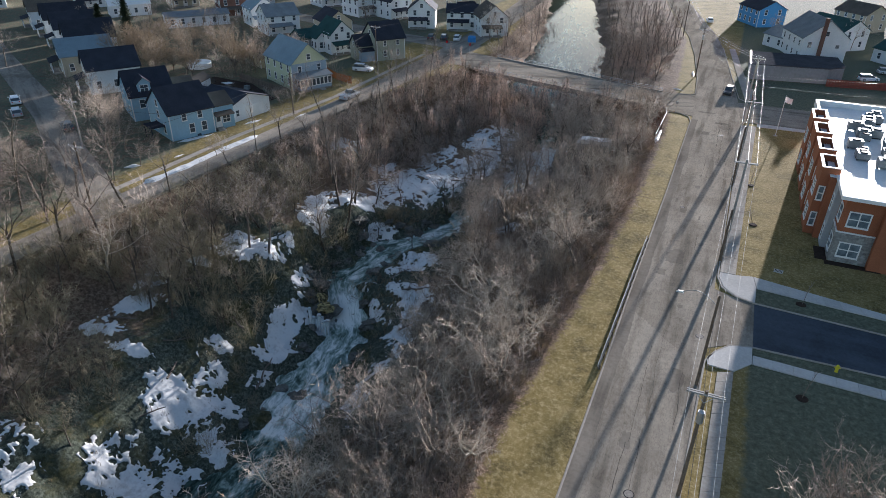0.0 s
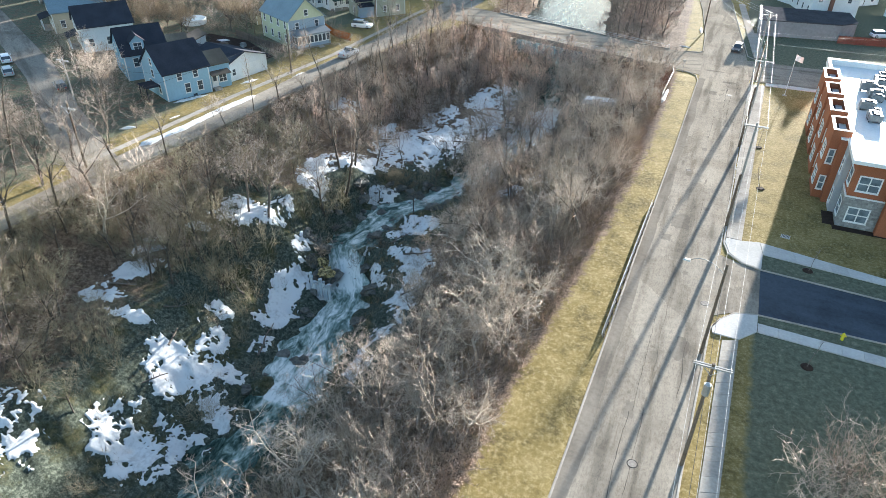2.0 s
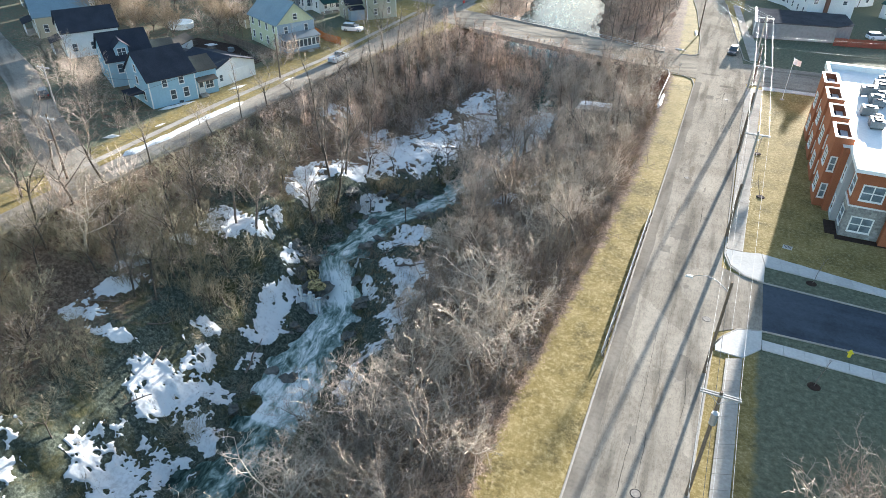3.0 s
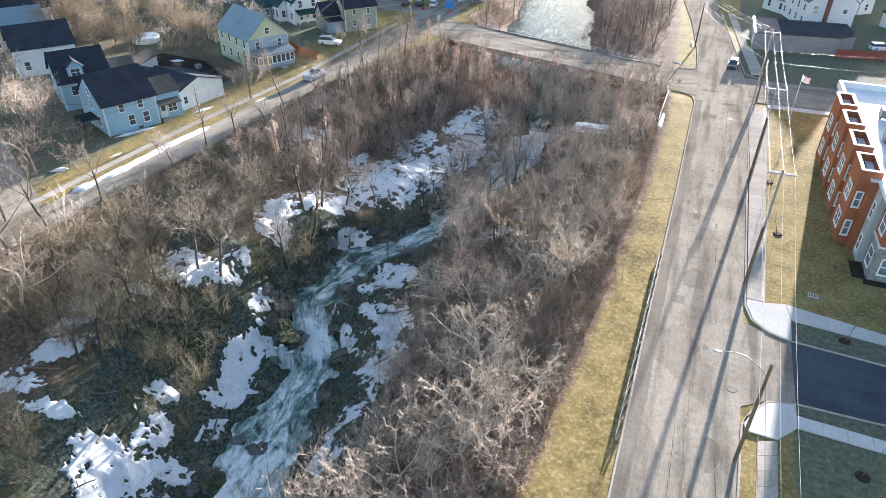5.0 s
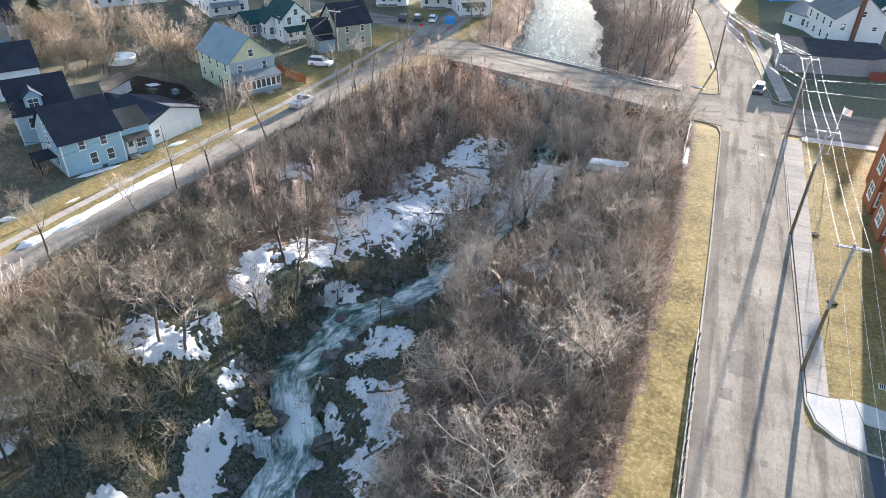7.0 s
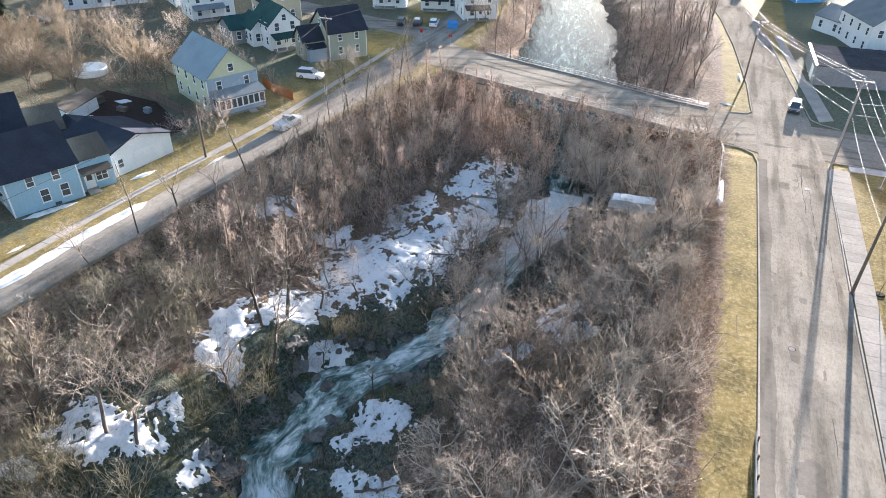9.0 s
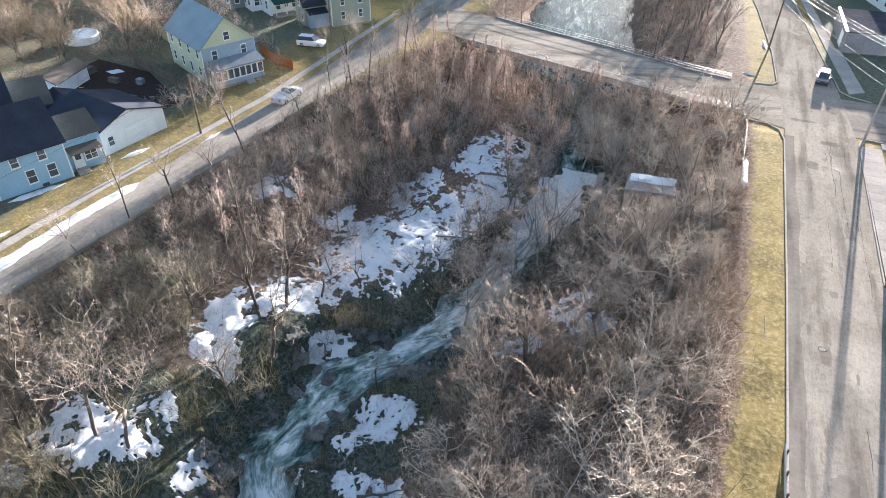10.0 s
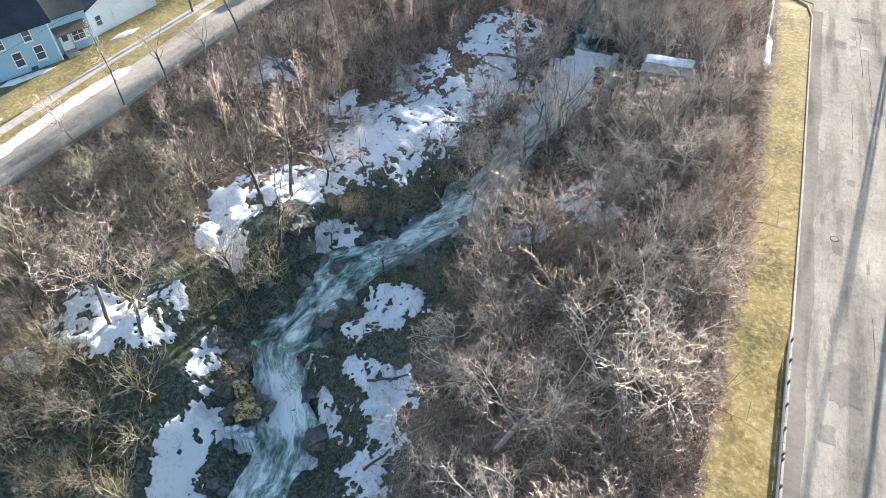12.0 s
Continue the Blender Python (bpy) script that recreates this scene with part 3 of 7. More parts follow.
wm.from_pydata(wv, [], wf)
wm.attributes.new("foam", 'FLOAT', 'POINT').data.foreach_set("value", np.array(foam, np.float32))
wm.attributes.new("flow", 'FLOAT_VECTOR', 'POINT').data.foreach_set("vector", np.array(flow, np.float32).ravel())
wm.polygons.foreach_set("use_smooth", [True] * len(wm.polygons))
wm.materials.append(M_WATER)
structure("water", wm, None, "cold blue-green creek with white rapids between snowy banks", "creek")


# ---- snow ----
def snow_patch(cx, cy, rx, ry, turn=0.0, cover=0.0, thick=0.10, seed=0):
    """A lying patch of old snow with a melted, holed outline; it thins into the ground."""
    mb = MB()
    s = 0.17
    ct, st = math.cos(radians(turn)), math.sin(radians(turn))
    r = max(rx, ry) * 1.3
    n = int(2 * r / s)
    keep = {}
    for j in range(n + 1):
        for i in range(n + 1):
            x, y = cx - r + i * s, cy - r + j * s
            u, v = ((x - cx) * ct + (y - cy) * st) / rx, (-(x - cx) * st + (y - cy) * ct) / ry
            q = 1 - (u * u + v * v) ** 0.5
            if q < -0.3:
                continue
            q = min(q * 1.6, 0.38) + cover + noise.noise((x * 0.33, y * 0.28, seed + 9.0)) * 0.8 + noise.noise((x * 0.9, y * 0.7, seed + 2.0)) * 0.85 \
                + noise.noise((x * 1.9, y * 1.5, seed + 4.0)) * 0.75 + noise.noise((x * 4.0, y * 3.4, seed + 7.0)) * 0.6 - 0.10
            if q < -0.42:
                continue
            z = H(x, y)
            lift = max(-0.6, min(thick, q * 1.5))
            if z < water_level(y) - 0.1 and lift > 0 and y < 100:
                lift = -0.4
            keep[(i, j)] = len(mb.v)
            mb.v.append((x, y, z + lift + (0.02 * noise.noise((x * 1.7, y * 1.7, 3.0)) if lift > 0 else 0)))
    for (i, j), a in keep.items():
        b, c_, d = keep.get((i + 1, j)), keep.get((i + 1, j + 1)), keep.get((i, j + 1))
        if b is not None and c_ is not None and d is not None and max(mb.v[k][2] - H(mb.v[k][0], mb.v[k][1]) for k in (a, c_)) > -0.45:
            mb.f.append((a, b, c_, d))
    return tagged(part("snow_patch", mb, M_SNOW, smooth=True), "thawing patch of white snow lying on the creek bank", "snow", "snow patches on the banks", "stuff")


# along the flat west of the creek, up to the thicket
for k, row in enumerate((
        (-42.5, 93, 5.8, 8.5, -20, .16), (-37, 104, 4.2, 8.5, -25, .12), (-36.5, 117, 5.2, 7, -10, .05), (-26.5, 109.5, 3.2, 3.0, 0, .1), (-28.5, 104.0, 2.0, 3.0, 0, -.05), (-42.6, 76.8, 0.7, 2.0, -30, .1), (-49.5, 74.5, 2.4, 6.5, -15, .08),
        (-41.4, 77.0, 1.0, 2.8, -35, .15), (-48.2, 68.4, 2.4, 2.4, 0, .0), (-45.5, 80, 1.8, 4, -20, .0), (-44.5, 106, 2.4, 5.0, -15, .0), (-51.0, 94.5, 1.2, 3.5, -15, -.05), (-39.7, 117.2, 2.0, 2.5, 0, .05), (-57, 92, 1.8, 5, -10, -.2))):
    snow_patch(*row, seed=k * 3.7)
# about the falls
for k, row in enumerate((
        (-52.6, 56.0, 3.8, 2.6, 8, .12), (-48.8, 58.6, 1.8, 3, -10, .08), (-55.3, 50.8, 1.6, 1.0, 10, -.1), (-44.4, 58.3, 1.1, 2.2, 15, .12), (-40.6, 55.2, 1.9, 1.5, 25, .2), (-42.7, 51.8, 1.7, 4.0, 5, .03), (-41.7, 47.2, 1.2, 3.0, -25, .05),
        (-40.7, 42.6, 0.9, 2.0, -10, .0), (-46, 42.3, 1.5, .9, 20, -.05), (-32.4, 70.4, 3.0, 2.4, 20, .22), (-34.4, 66.6, 1.4, 1.6, 20, -.05), (-36.3, 62.8, 1.2, .9, 20, .0), (-31.8, 63.2, 2.2, 1.2, -15, -.02), (-28.6, 62.0, 2.2, 2.6, 20, .0), (-30.6, 59.2, 3.0, 1.8, 20, -.05), (-27.2, 58.2, 2.0, 2.6, 10, .0), (-34.6, 59.8, 1.5, 1.0, 0, -.1),
        (-28.4, 54.6, 1.8, 2.0, 0, .0), (-26.2, 53.5, 1.2, 2.4, 0, -.05), (-27.6, 49.5, 1.5, 2.6, 0, -.08), (-27.8, 43.5, 1.6, 3.6, 10, -.05))):
    snow_patch(*row[:5], row[5] + 0.08, seed=50 + k * 4.1)
# lower banks and slopes
for k, row in enumerate((
        (-56.9, 44.2, 1.2, 2.4, -15, .0), (-55.7, 39.8, 1.3, 3.2, -28, .02), (-55.6, 35.0, 2.2, 1.5, 20, .06), (-51.7, 34.2, 2.6, .9, 22, .1), (-44.4, 38.8, 1.4, 2.2, 0, .0), (-46.5, 40.0, .8, .8, 0, .05), (-44.8, 33.2, 3.0, 3.2, 0, .0), (-41.2, 36.6, 2.2, 1.6, 0, -.05), (-38.8, 32.0, 2.4, 1.7, -35, .05),
        (-42.4, 24.2, 3.7, 3.8, 15, .0), (-38.4, 27.0, 2.0, 1.6, 10, .05), (-50.2, 17.2, 3.0, 3.6, 0, -.04), (-19.3, 90, 1.8, 3.4, -20, .0), (-22.5, 83.2, 2.6, 1.3, 30, .0), (-16.8, 86.8, 2.2, 1.5, 30, .05))):
    snow_patch(*row[:5], row[5] + 0.08, seed=140 + k * 2.9)


def strip_mesh(left, right, z0, z1, cuts=1):
    """A flat slab between two polylines of as many points."""
    mb = MB()
    for (a, b), (c_, d) in zip(zip(left, left[1:]), zip(right, right[1:])):
        mb.hull([(*a, z0), (*c_, z0), (*d, z0), (*b, z0)], [(*a, z1), (*c_, z1), (*d, z1), (*b, z1)])
    return mb


def way(name, left, right, z, material, label, category="road", yaw=0.0, depth=0.35):
    ob = structure(name, strip_mesh(left, right, z - depth, z), material, label, category)
    if yaw:
        ob.data.transform(pose(0, 0, 0, 0, 0, -yaw))
        ob.matrix_world = pose(0, 0, 0, 0, 0, yaw)
    return ob


# the main road beside the ravine, bending away past the crossing
EW = [(-1.5, -80), (-0.75, 15), (-0.55, 30), (-0.35, 60), (0.0, 90), (0.1, 127), (-0.7, 143), (-1.5, 158), (-4.1, 181.6), (-7.5, 204), (-20, 262), (-50, 400)]
EE = [(6.3, -80), (7.4, 15), (7.6, 31), (8.1, 50), (8.4, 90), (8.9, 127), (7.8, 143), (5.6, 163), (2.2, 193.5), (-0.8, 212), (-12, 262), (-42, 400)]
way("road", EW, EE, 0.04, M_ROAD, "worn pale asphalt road with cracks, patches and potholes")
way("road_bridge", [(1.2, 143.4), (-7.5, 142), (-13.7, 143.5), (-28, 148.5), (-42, 152.6), (-60, 158.5)],
    [(1.2, 127.0), (-6.9, 130.6), (-12.6, 131.8), (-28, 136.0), (-42, 139.6), (-60, 145)], 0.036, M_ROAD, "pale asphalt street crossing the creek on a bridge", yaw=-72)
way("road_west", [(-75, -40), (-72.5, 30), (-71.0, 65), (-69.3, 74), (-69, 82.5), (-68.2, 97.5), (-67.5, 107), (-66.9, 120), (-66.6, 152), (-68, 200), (-80, 330)],
    [(-69.5, -40), (-68.2, 30), (-66.2, 62), (-64.7, 74.5), (-64.3, 83), (-63.4, 92.4), (-62.4, 107), (-61, 120), (-58.5, 152), (-60, 200), (-71, 330)],
    0.032, M_ROAD2, "grey asphalt residential street along the ravine")
way("road_northwest", [(-58, 166), (-90, 172), (-130, 184), (-240, 220)], [(-58, 158), (-90, 164), (-130, 176), (-240, 212)], 0.028, M_ROAD2, "grey asphalt side street between houses", yaw=-75)
way("road_southwest", [(-70, 53.5), (-92, 66), (-113, 79.3), (-160, 104), (-260, 160)], [(-70, 46), (-91, 58.5), (-111.5, 72), (-158, 97), (-258, 153)], 0.026, M_ROAD2,
    "shaded grey asphalt side street", yaw=58)
way("road_east", [(6, 141), (24.5, 141.2), (60, 143), (200, 150)], [(6, 128.4), (22.5, 127.9), (60, 130), (200, 137)], 0.030, M_ROAD2, "grey asphalt street leading away from the crossing", yaw=-88)
way("driveway", [(12.4, 61.9), (25, 61.2), (70, 58.5)], [(12.4, 53.8), (24, 54.1), (70, 52)], 0.032, M_DRIVE, "smooth new black asphalt driveway", yaw=-90)
way("driveway_mouth", [(7.9, 63.6), (10.0, 62.6), (12.4, 61.9)], [(7.9, 51.5), (10.0, 53.0), (12.4, 53.8)], 0.028, M_ROAD, "pale worn concrete mouth of a driveway")


def kerb(name, pts, label, w=0.18, h=0.115, material=None, side=1):
    """A raised kerb along a polyline, in lengths with fine joints."""
    root = thing(name, label, "kerb", kind="structure")
    for (ax, ay), (bx, by) in zip(pts, pts[1:]):
        L = math.hypot(bx - ax, by - ay)
        n = max(1, round(L / 3.0))
        mb = MB().box(0, w * side if side > 0 else 0, 0.006, L / n - 0.006, -0.2, h, 0.02) if side > 0 else MB().box(-w, 0, 0.006, L / n - 0.006, -0.2, h, 0.02)
        me = mb.mesh("kerbstone", material or M_CONC)
        yaw = math.degrees(math.atan2(-(bx - ax), by - ay))
        for k in range(n):
            o = part("kerbstone", me, None, root)
            o.matrix_world = pose(ax + (bx - ax) * k / n, ay + (by - ay) * k / n, 0, 0, 0, yaw)
    return root


kerb("kerb", [(-1.0, -20), (-0.75, 15), (-0.55, 30), (-0.35, 60), (0.0, 90), (0.1, 124), (-0.5, 126.8), (-2.0, 128.2), (-4.4, 128.6)], "pale concrete kerb along the grass verge", side=-1)
kerb("kerb", [(7.0, -20), (7.4, 15), (7.6, 31), (8.1, 49.5), (8.9, 51.4), (10.2, 53.1), (12.4, 53.7), (24, 54.0), (70, 51.9)], "pale concrete kerb beside the pavement")
kerb("kerb", [(70, 58.6), (25, 61.3), (12.4, 62.0), (10.4, 62.6), (8.9, 64.0), (8.3, 66.2), (8.4, 90), (8.9, 126), (9.6, 128.2), (22.5, 127.8), (60, 129.9)], "pale concrete kerb round the lawn")
kerb("kerb", [(-4.0, 142.2), (-1.4, 142.6), (-0.7, 144), (-1.5, 158), (-4.1, 181.6), (-7.5, 204), (-20, 262)], "pale concrete kerb past the crossing", side=-1)
kerb("kerb", [(12, 141.4), (9.3, 142.4), (7.9, 144), (5.6, 163), (2.2, 193.5)], "pale concrete kerb past the crossing")


def slabs(root, left, right, z, material, length=1.5, gap=0.015):
    """Concrete slabs, each an object, between two straight edges."""
    (ax, ay), (bx, by) = left
    (cx, cy), (dx, dy) = right
    L = math.hypot(bx - ax, by - ay)
    n = max(1, round(L / length))
    g = gap / L * 1.0
    for k in range(n):
        f0, f1 = k / n + g, (k + 1) / n - g
        p = [(ax + (bx - ax) * f0, ay + (by - ay) * f0), (cx + (dx - cx) * f0, cy + (dy - cy) * f0),
             (cx + (dx - cx) * f1, cy + (dy - cy) * f1), (ax + (bx - ax) * f1, ay + (by - ay) * f1)]
        zz = z + random.uniform(-0.006, 0.006)
        part("slab", MB().hull([(*q, z - 0.2) for q in p], [(*q, zz) for q in p]), material, root)


pv = thing("pavement", "pale concrete slab footpath beside the road", "footpath", kind="structure")
slabs(pv, [(8.0, -20), (9.4, 48.2)], [(9.35, -20), (10.8, 48.8)], 0.10, M_CONC)
slabs(pv, [(8.56, 67.5), (9.02, 125.8)], [(10.25, 67.5), (11.6, 125.8)], 0.12, M_CONC, 2.0)
pv = thing("pavement", "bright new concrete path along the driveway", "footpath", kind="structure")
slabs(pv, [(12.2, 67.9), (70, 57.6)], [(12.6, 65.4), (70, 60.6)], 0.11, M_CONC_NEW, 1.8)
slabs(pv, [(12.4, 50.8), (70, 48.6)], [(12.4, 52.2), (70, 50.0)], 0.11, M_CONC_NEW, 1.8)
pv = thing("pavement", "bright new concrete corner apron at the driveway", "footpath", kind="structure")
for pts in ([(8.35, 50.2), (8.45, 49.0), (10.8, 48.9), (12.35, 50.8), (12.35, 53.5), (10.3, 52.9), (9.1, 51.4)],
            [(8.5, 66.4), (9.1, 64.2), (10.5, 62.8), (12.45, 62.2), (12.55, 65.4), (12.15, 67.9), (10.25, 67.4), (8.56, 67.4)]):
    part("slab", MB().hull([(*q, -0.15) for q in pts], [(*q, 0.115) for q in pts]), M_CONC_NEW, pv)
pv = thing("pavement", "narrow concrete path beside the residential street", "footpath", kind="structure")
slabs(pv, [(-74.2, 50), (-72.6, 80)], [(-73.1, 50), (-71.5, 80)], 0.06, M_CONC, 1.5)
slabs(pv, [(-72.6, 80), (-69.6, 108)], [(-71.5, 80), (-68.5, 108)], 0.06, M_CONC, 1.5)
slabs(pv, [(-69.6, 108), (-68.8, 150)], [(-68.5, 108), (-67.8, 150)], 0.06, M_CONC, 1.5)
pv = thing("pavement", "pale concrete path past the crossing", "footpath", kind="structure")
slabs(pv, [(9.2, 143.5), (6.9, 164)], [(11.4, 145), (9.2, 164)], 0.09, M_CONC, 2.0)
slabs(pv, [(6.9, 164), (3.9, 193)], [(8.6, 164), (5.4, 193)], 0.09, M_CONC, 2.0)
slabs(pv, [(11.7, 126.0), (60, 128.2)], [(11.7, 127.6), (60, 129.7)], 0.11, M_CONC_NEW, 2.0)


def snow_bank(pts, w, h, seed, label):
    """A ploughed ridge of snow along a line."""
    mb = MB()
    rows = []
    for (ax, ay), (bx, by) in zip(pts, pts[1:]):
        L = math.hypot(bx - ax, by - ay)
        for k in range(max(2, int(L / 0.35))):
            f = k / max(2, int(L / 0.35))
            rows.append((ax + (bx - ax) * f, ay + (by - ay) * f, -(by - ay) / L, (bx - ax) / L))
    K = 9
    for i, (x, y, nx_, ny_) in enumerate(rows):
        fade = min(1, i / 4, (len(rows) - 1 - i) / 4)
        ww = w * (0.8 + 0.4 * noise.noise((i * 0.12, seed, 0)) + 0.2 * noise.noise((i * 0.6, seed, 4))) * max(fade, 0.1)
        for k in range(K):
            u = k / (K - 1) * 2 - 1
            z = h * max(0.0, (1 - u * u)) * fade * (0.8 + 0.5 * noise.noise((i * 0.22, k * 0.7, seed)))
            mb.v.append((x + nx_ * ww * u, y + ny_ * ww * u, max(-0.05, z - 0.03) + 0.03))
    for i in range(len(rows) - 1):
        for k in range(K - 1):
            a = i * K + k
            mb.f.append((a, a + 1, a + K + 1, a + K))
    return tagged(part("snow_bank", mb, M_SNOW, smooth=True), label, "snow", kind="stuff")


snow_bank([(-71.2, 58), (-70.2, 66), (-69.9, 74), (-68.9, 83)], 1.05, 0.3, 1.0, "ploughed ridge of white snow along the street edge")
snow_bank([(-68.6, 93), (-68.3, 97)], 0.4, 0.2, 2.0, "low ridge of snow along the street edge")
snow_bank([(-79.0, 73.6), (-76.3, 79.6)], 0.7, 0.2, 3.0, "strip of snow against the blue house wall")
snow_bank([(-4.5, 109), (-4.4, 117)], 0.5, 0.3, 4.0, "heap of old snow beside the rail")
snow_bank([(-78.6, 61.6), (-76.6, 63.6)], 0.8, 0.6, 11.0, "shovelled heap of snow at the corner")
snow_bank([(-74.6, 68), (-74.2, 70.4)], 0.6, 0.12, 5.0, "small patch of snow on the grass")
snow_bank([(-74.9, 86), (-73.6, 90)], 0.7, 0.15, 6.0, "patch of snow before the white garage")
snow_bank([(-3.4, 145.4), (-6.2, 146.2)], 0.5, 0.22, 7.0, "grubby heap of snow at the bridge end")
snow_bank([(-2.5, 158.5), (-3.1, 164.0)], 0.4, 0.25, 8.0, "narrow heap of old snow along the kerb")

# ---- bridge ----
br = thing("bridge", "concrete road bridge with plain parapets over the creek", "bridge", kind="structure")
for nm, line, off in (("parapet", [(-6.9, 130.6), (-12.6, 131.8), (-28, 136.0), (-42, 139.6), (-50, 142)], -1), ("parapet", [(-7.5, 142.3), (-13.7, 143.8), (-28, 148.8), (-42, 152.9), (-50, 155.5)], 1)):
    for (ax, ay), (bx, by) in zip(line, line[1:]):
        L, yw = math.hypot(bx - ax, by - ay), math.degrees(math.atan2(by - ay, bx - ax))
        o = part(nm, MB().box(0, L, -0.18, 0.18, -0.7, 0.2, 0.03), M_CONC_OLD, br)
        o.matrix_world = pose(ax, ay, 0, 0, 0, yw)
        rl = MB().box(0, L, -0.03, 0.03, 0.90, 0.95)
        rl.box(0, L, -0.02, 0.02, 0.58, 0.62)
        for k in range(int(L / 2) + 1):
            rl.box(k * 2.0, k * 2.0 + 0.05, -0.025, 0.025, 0.2, 0.9)
        o = part("railing", rl, M_METAL, br)
        o.matrix_world = pose(ax, ay, 0, 0, 0, yw)
dk = MB()
top = [(-12.6, 131.9), (-28, 136.1), (-42, 139.7), (-50, 142.1)]
bot = [(-13.7, 143.7), (-28, 148.7), (-42, 152.8), (-50, 155.4)]
for (a, b), (c_, d) in zip(zip(top, top[1:]), zip(bot, bot[1:])):
    dk.hull([(*a, -0.95), (*b, -0.95), (*d, -0.95), (*c_, -0.95)], [(*a, -0.33), (*b, -0.33), (*d, -0.33), (*c_, -0.33)])
part("deck", dk, M_CONC_OLD, br)
for f in (0.0, 1.0):
    ax, ay, bx, by = (-46, 141, -46, 154) if f else (-17, 133, -17, 144.5)
    part("abutment", MB().hull([(ax - 1, ay, -8), (ax + 1, ay, -8), (bx + 1, by, -8), (bx - 1, by, -8)], [(ax - 1, ay, -1.2), (ax + 1, ay, -1.2), (bx + 1, by, -1.2), (bx - 1, by, -1.2)]), M_CONC_OLD, br)


def rail_line(name, pts, label, height=0.68, material=None, panel=False):
    """A crash barrier: a folded steel beam on posts."""
    root = thing(name, label, "crash barrier", kind="structure")
    for (ax, ay), (bx, by) in zip(pts, pts[1:]):
        L = math.hypot(bx - ax, by - ay)
        yw = math.degrees(math.atan2(by - ay, bx - ax))
        mb = MB()
        prof = [(0.00, -0.16), (0.05, -0.10), (0.0, -0.02), (0.0, 0.02), (0.05, 0.10), (0.0, 0.16)]
        for (p0, q0), (p1, q1) in zip(prof, prof[1:]):
            mb.hull([(0, p0, height + q0), (L, p0, height + q0), (L, p0 + 0.01, height + q0), (0, p0 + 0.01, height + q0)],
                    [(0, p1, height + q1), (L, p1, height + q1), (L, p1 + 0.01, height + q1), (0, p1 + 0.01, height + q1)])
        o = part("beam", mb, material or M_METAL, root)
        o.matrix_world = pose(ax, ay, 0, 0, 0, yw)
        if panel:
            o = part("panel", MB().box(0, L, -0.12, -0.02, -0.1, height - 0.2, 0.01), M_CONC_OLD, root)
            o.matrix_world = pose(ax, ay, 0, 0, 0, yw)
        pm = MB().box(-0.06, 0.06, -0.26, -0.13, -0.6, height + 0.1).mesh("post", M_WOOD_POLE)
        for k in range(int(L / 1.9) + 1):
            o = part("post", pm, None, root)
            o.matrix_world = pose(ax + (bx - ax) * k * 1.9 / L, ay + (by - ay) * k * 1.9 / L, 0, 0, 0, yw)
    return root


rail_line("guard_rail", [(-0.98, 44), (-0.84, 54), (-0.72, 62), (-0.55, 72)], "pale steel crash barrier on a low wall beside the kerb", 0.5, None, True)
rail_line("guard_rail", [(-6.9, 130.3), (-5.2, 128.6), (-4.7, 126), (-4.9, 112)], "pale steel crash barrier curving off the bridge", 0.55)


# ---- worn places in the main road ----
def worn_place(cx, cy, rx, ry, seed, name="patch", material=None, z=0.046):
    """A thin skin of other asphalt with a broken outline."""
    n = 40
    ring = []
    for k in range(n):
        a = 2 * math.pi * k / n
        f = 1 + 0.35 * noise.noise((math.cos(a) * 1.6, math.sin(a) * 1.6, seed)) + 0.22 * noise.noise((math.cos(a) * 5, math.sin(a) * 5, seed + 3))
        sq = 1 / max(abs(math.cos(a)), abs(math.sin(a))) ** 0.6
        ring.append((cx + rx * f * sq * math.cos(a), cy + ry * f * sq * math.sin(a)))
    return part(name, MB().hull([(*p, z - 0.03) for p in ring], [(*p, z) for p in ring]), material or M_PATCH, scene.objects["road"])


for k, row in enumerate(((3.4, 69.2, 1.1, 1.7), (2.7, 83.2, 0.35, 1.0), (5.1, 81.4, 0.13, 0.7), (4.1, 97.0, 0.12, 0.5), (4.0, 92.2, 0.35, 0.5), (1.6, 86.2, 0.16, 0.7), (5.0, 58.1, 0.3, 0.3), (5.8, 73.6, 0.35, 0.4),
                         (2.2, 64.8, 0.5, 0.7), (6.0, 45.5, 0.6, 1.6), (3.0, 36, 0.4, 1.0), (6.2, 104, 0.5, 1.5), (3.2, 118, 0.7, 1.0), (5.4, 125, 1.2, 0.5), (2.5, 131, 1.6, 0.4), (6.5, 136, 0.7, 1.1))):
    worn_place(*row, seed=k * 1.7)
# the dark gutter strip beside the west kerb, with a broken inner edge
gut = MB()
_gy = np.arange(14, 126, 0.5)
for a, b in zip(_gy, _gy[1:]):
    def inner(y):
        return float(np.interp(y, (15, 60, 90, 127), (-0.75, -0.35, 0.0, 0.1))) + 1.15 + 0.35 * noise.noise((y * 0.11, 0, 2)) + 0.12 * noise.noise((y * 0.9, 0, 5))

    def kerb_x(y):
        return float(np.interp(y, (15, 60, 90, 127), (-0.75, -0.35, 0.0, 0.1)))
    gut.hull([(kerb_x(a), a, 0.02), (inner(a), a, 0.02), (inner(b), b, 0.02), (kerb_x(b), b, 0.02)], [(kerb_x(a), a, 0.045), (inner(a), a, 0.045), (inner(b), b, 0.045), (kerb_x(b), b, 0.045)])
part("gutter", gut, M_PATCH, scene.objects["road"], "darker worn gutter strip")


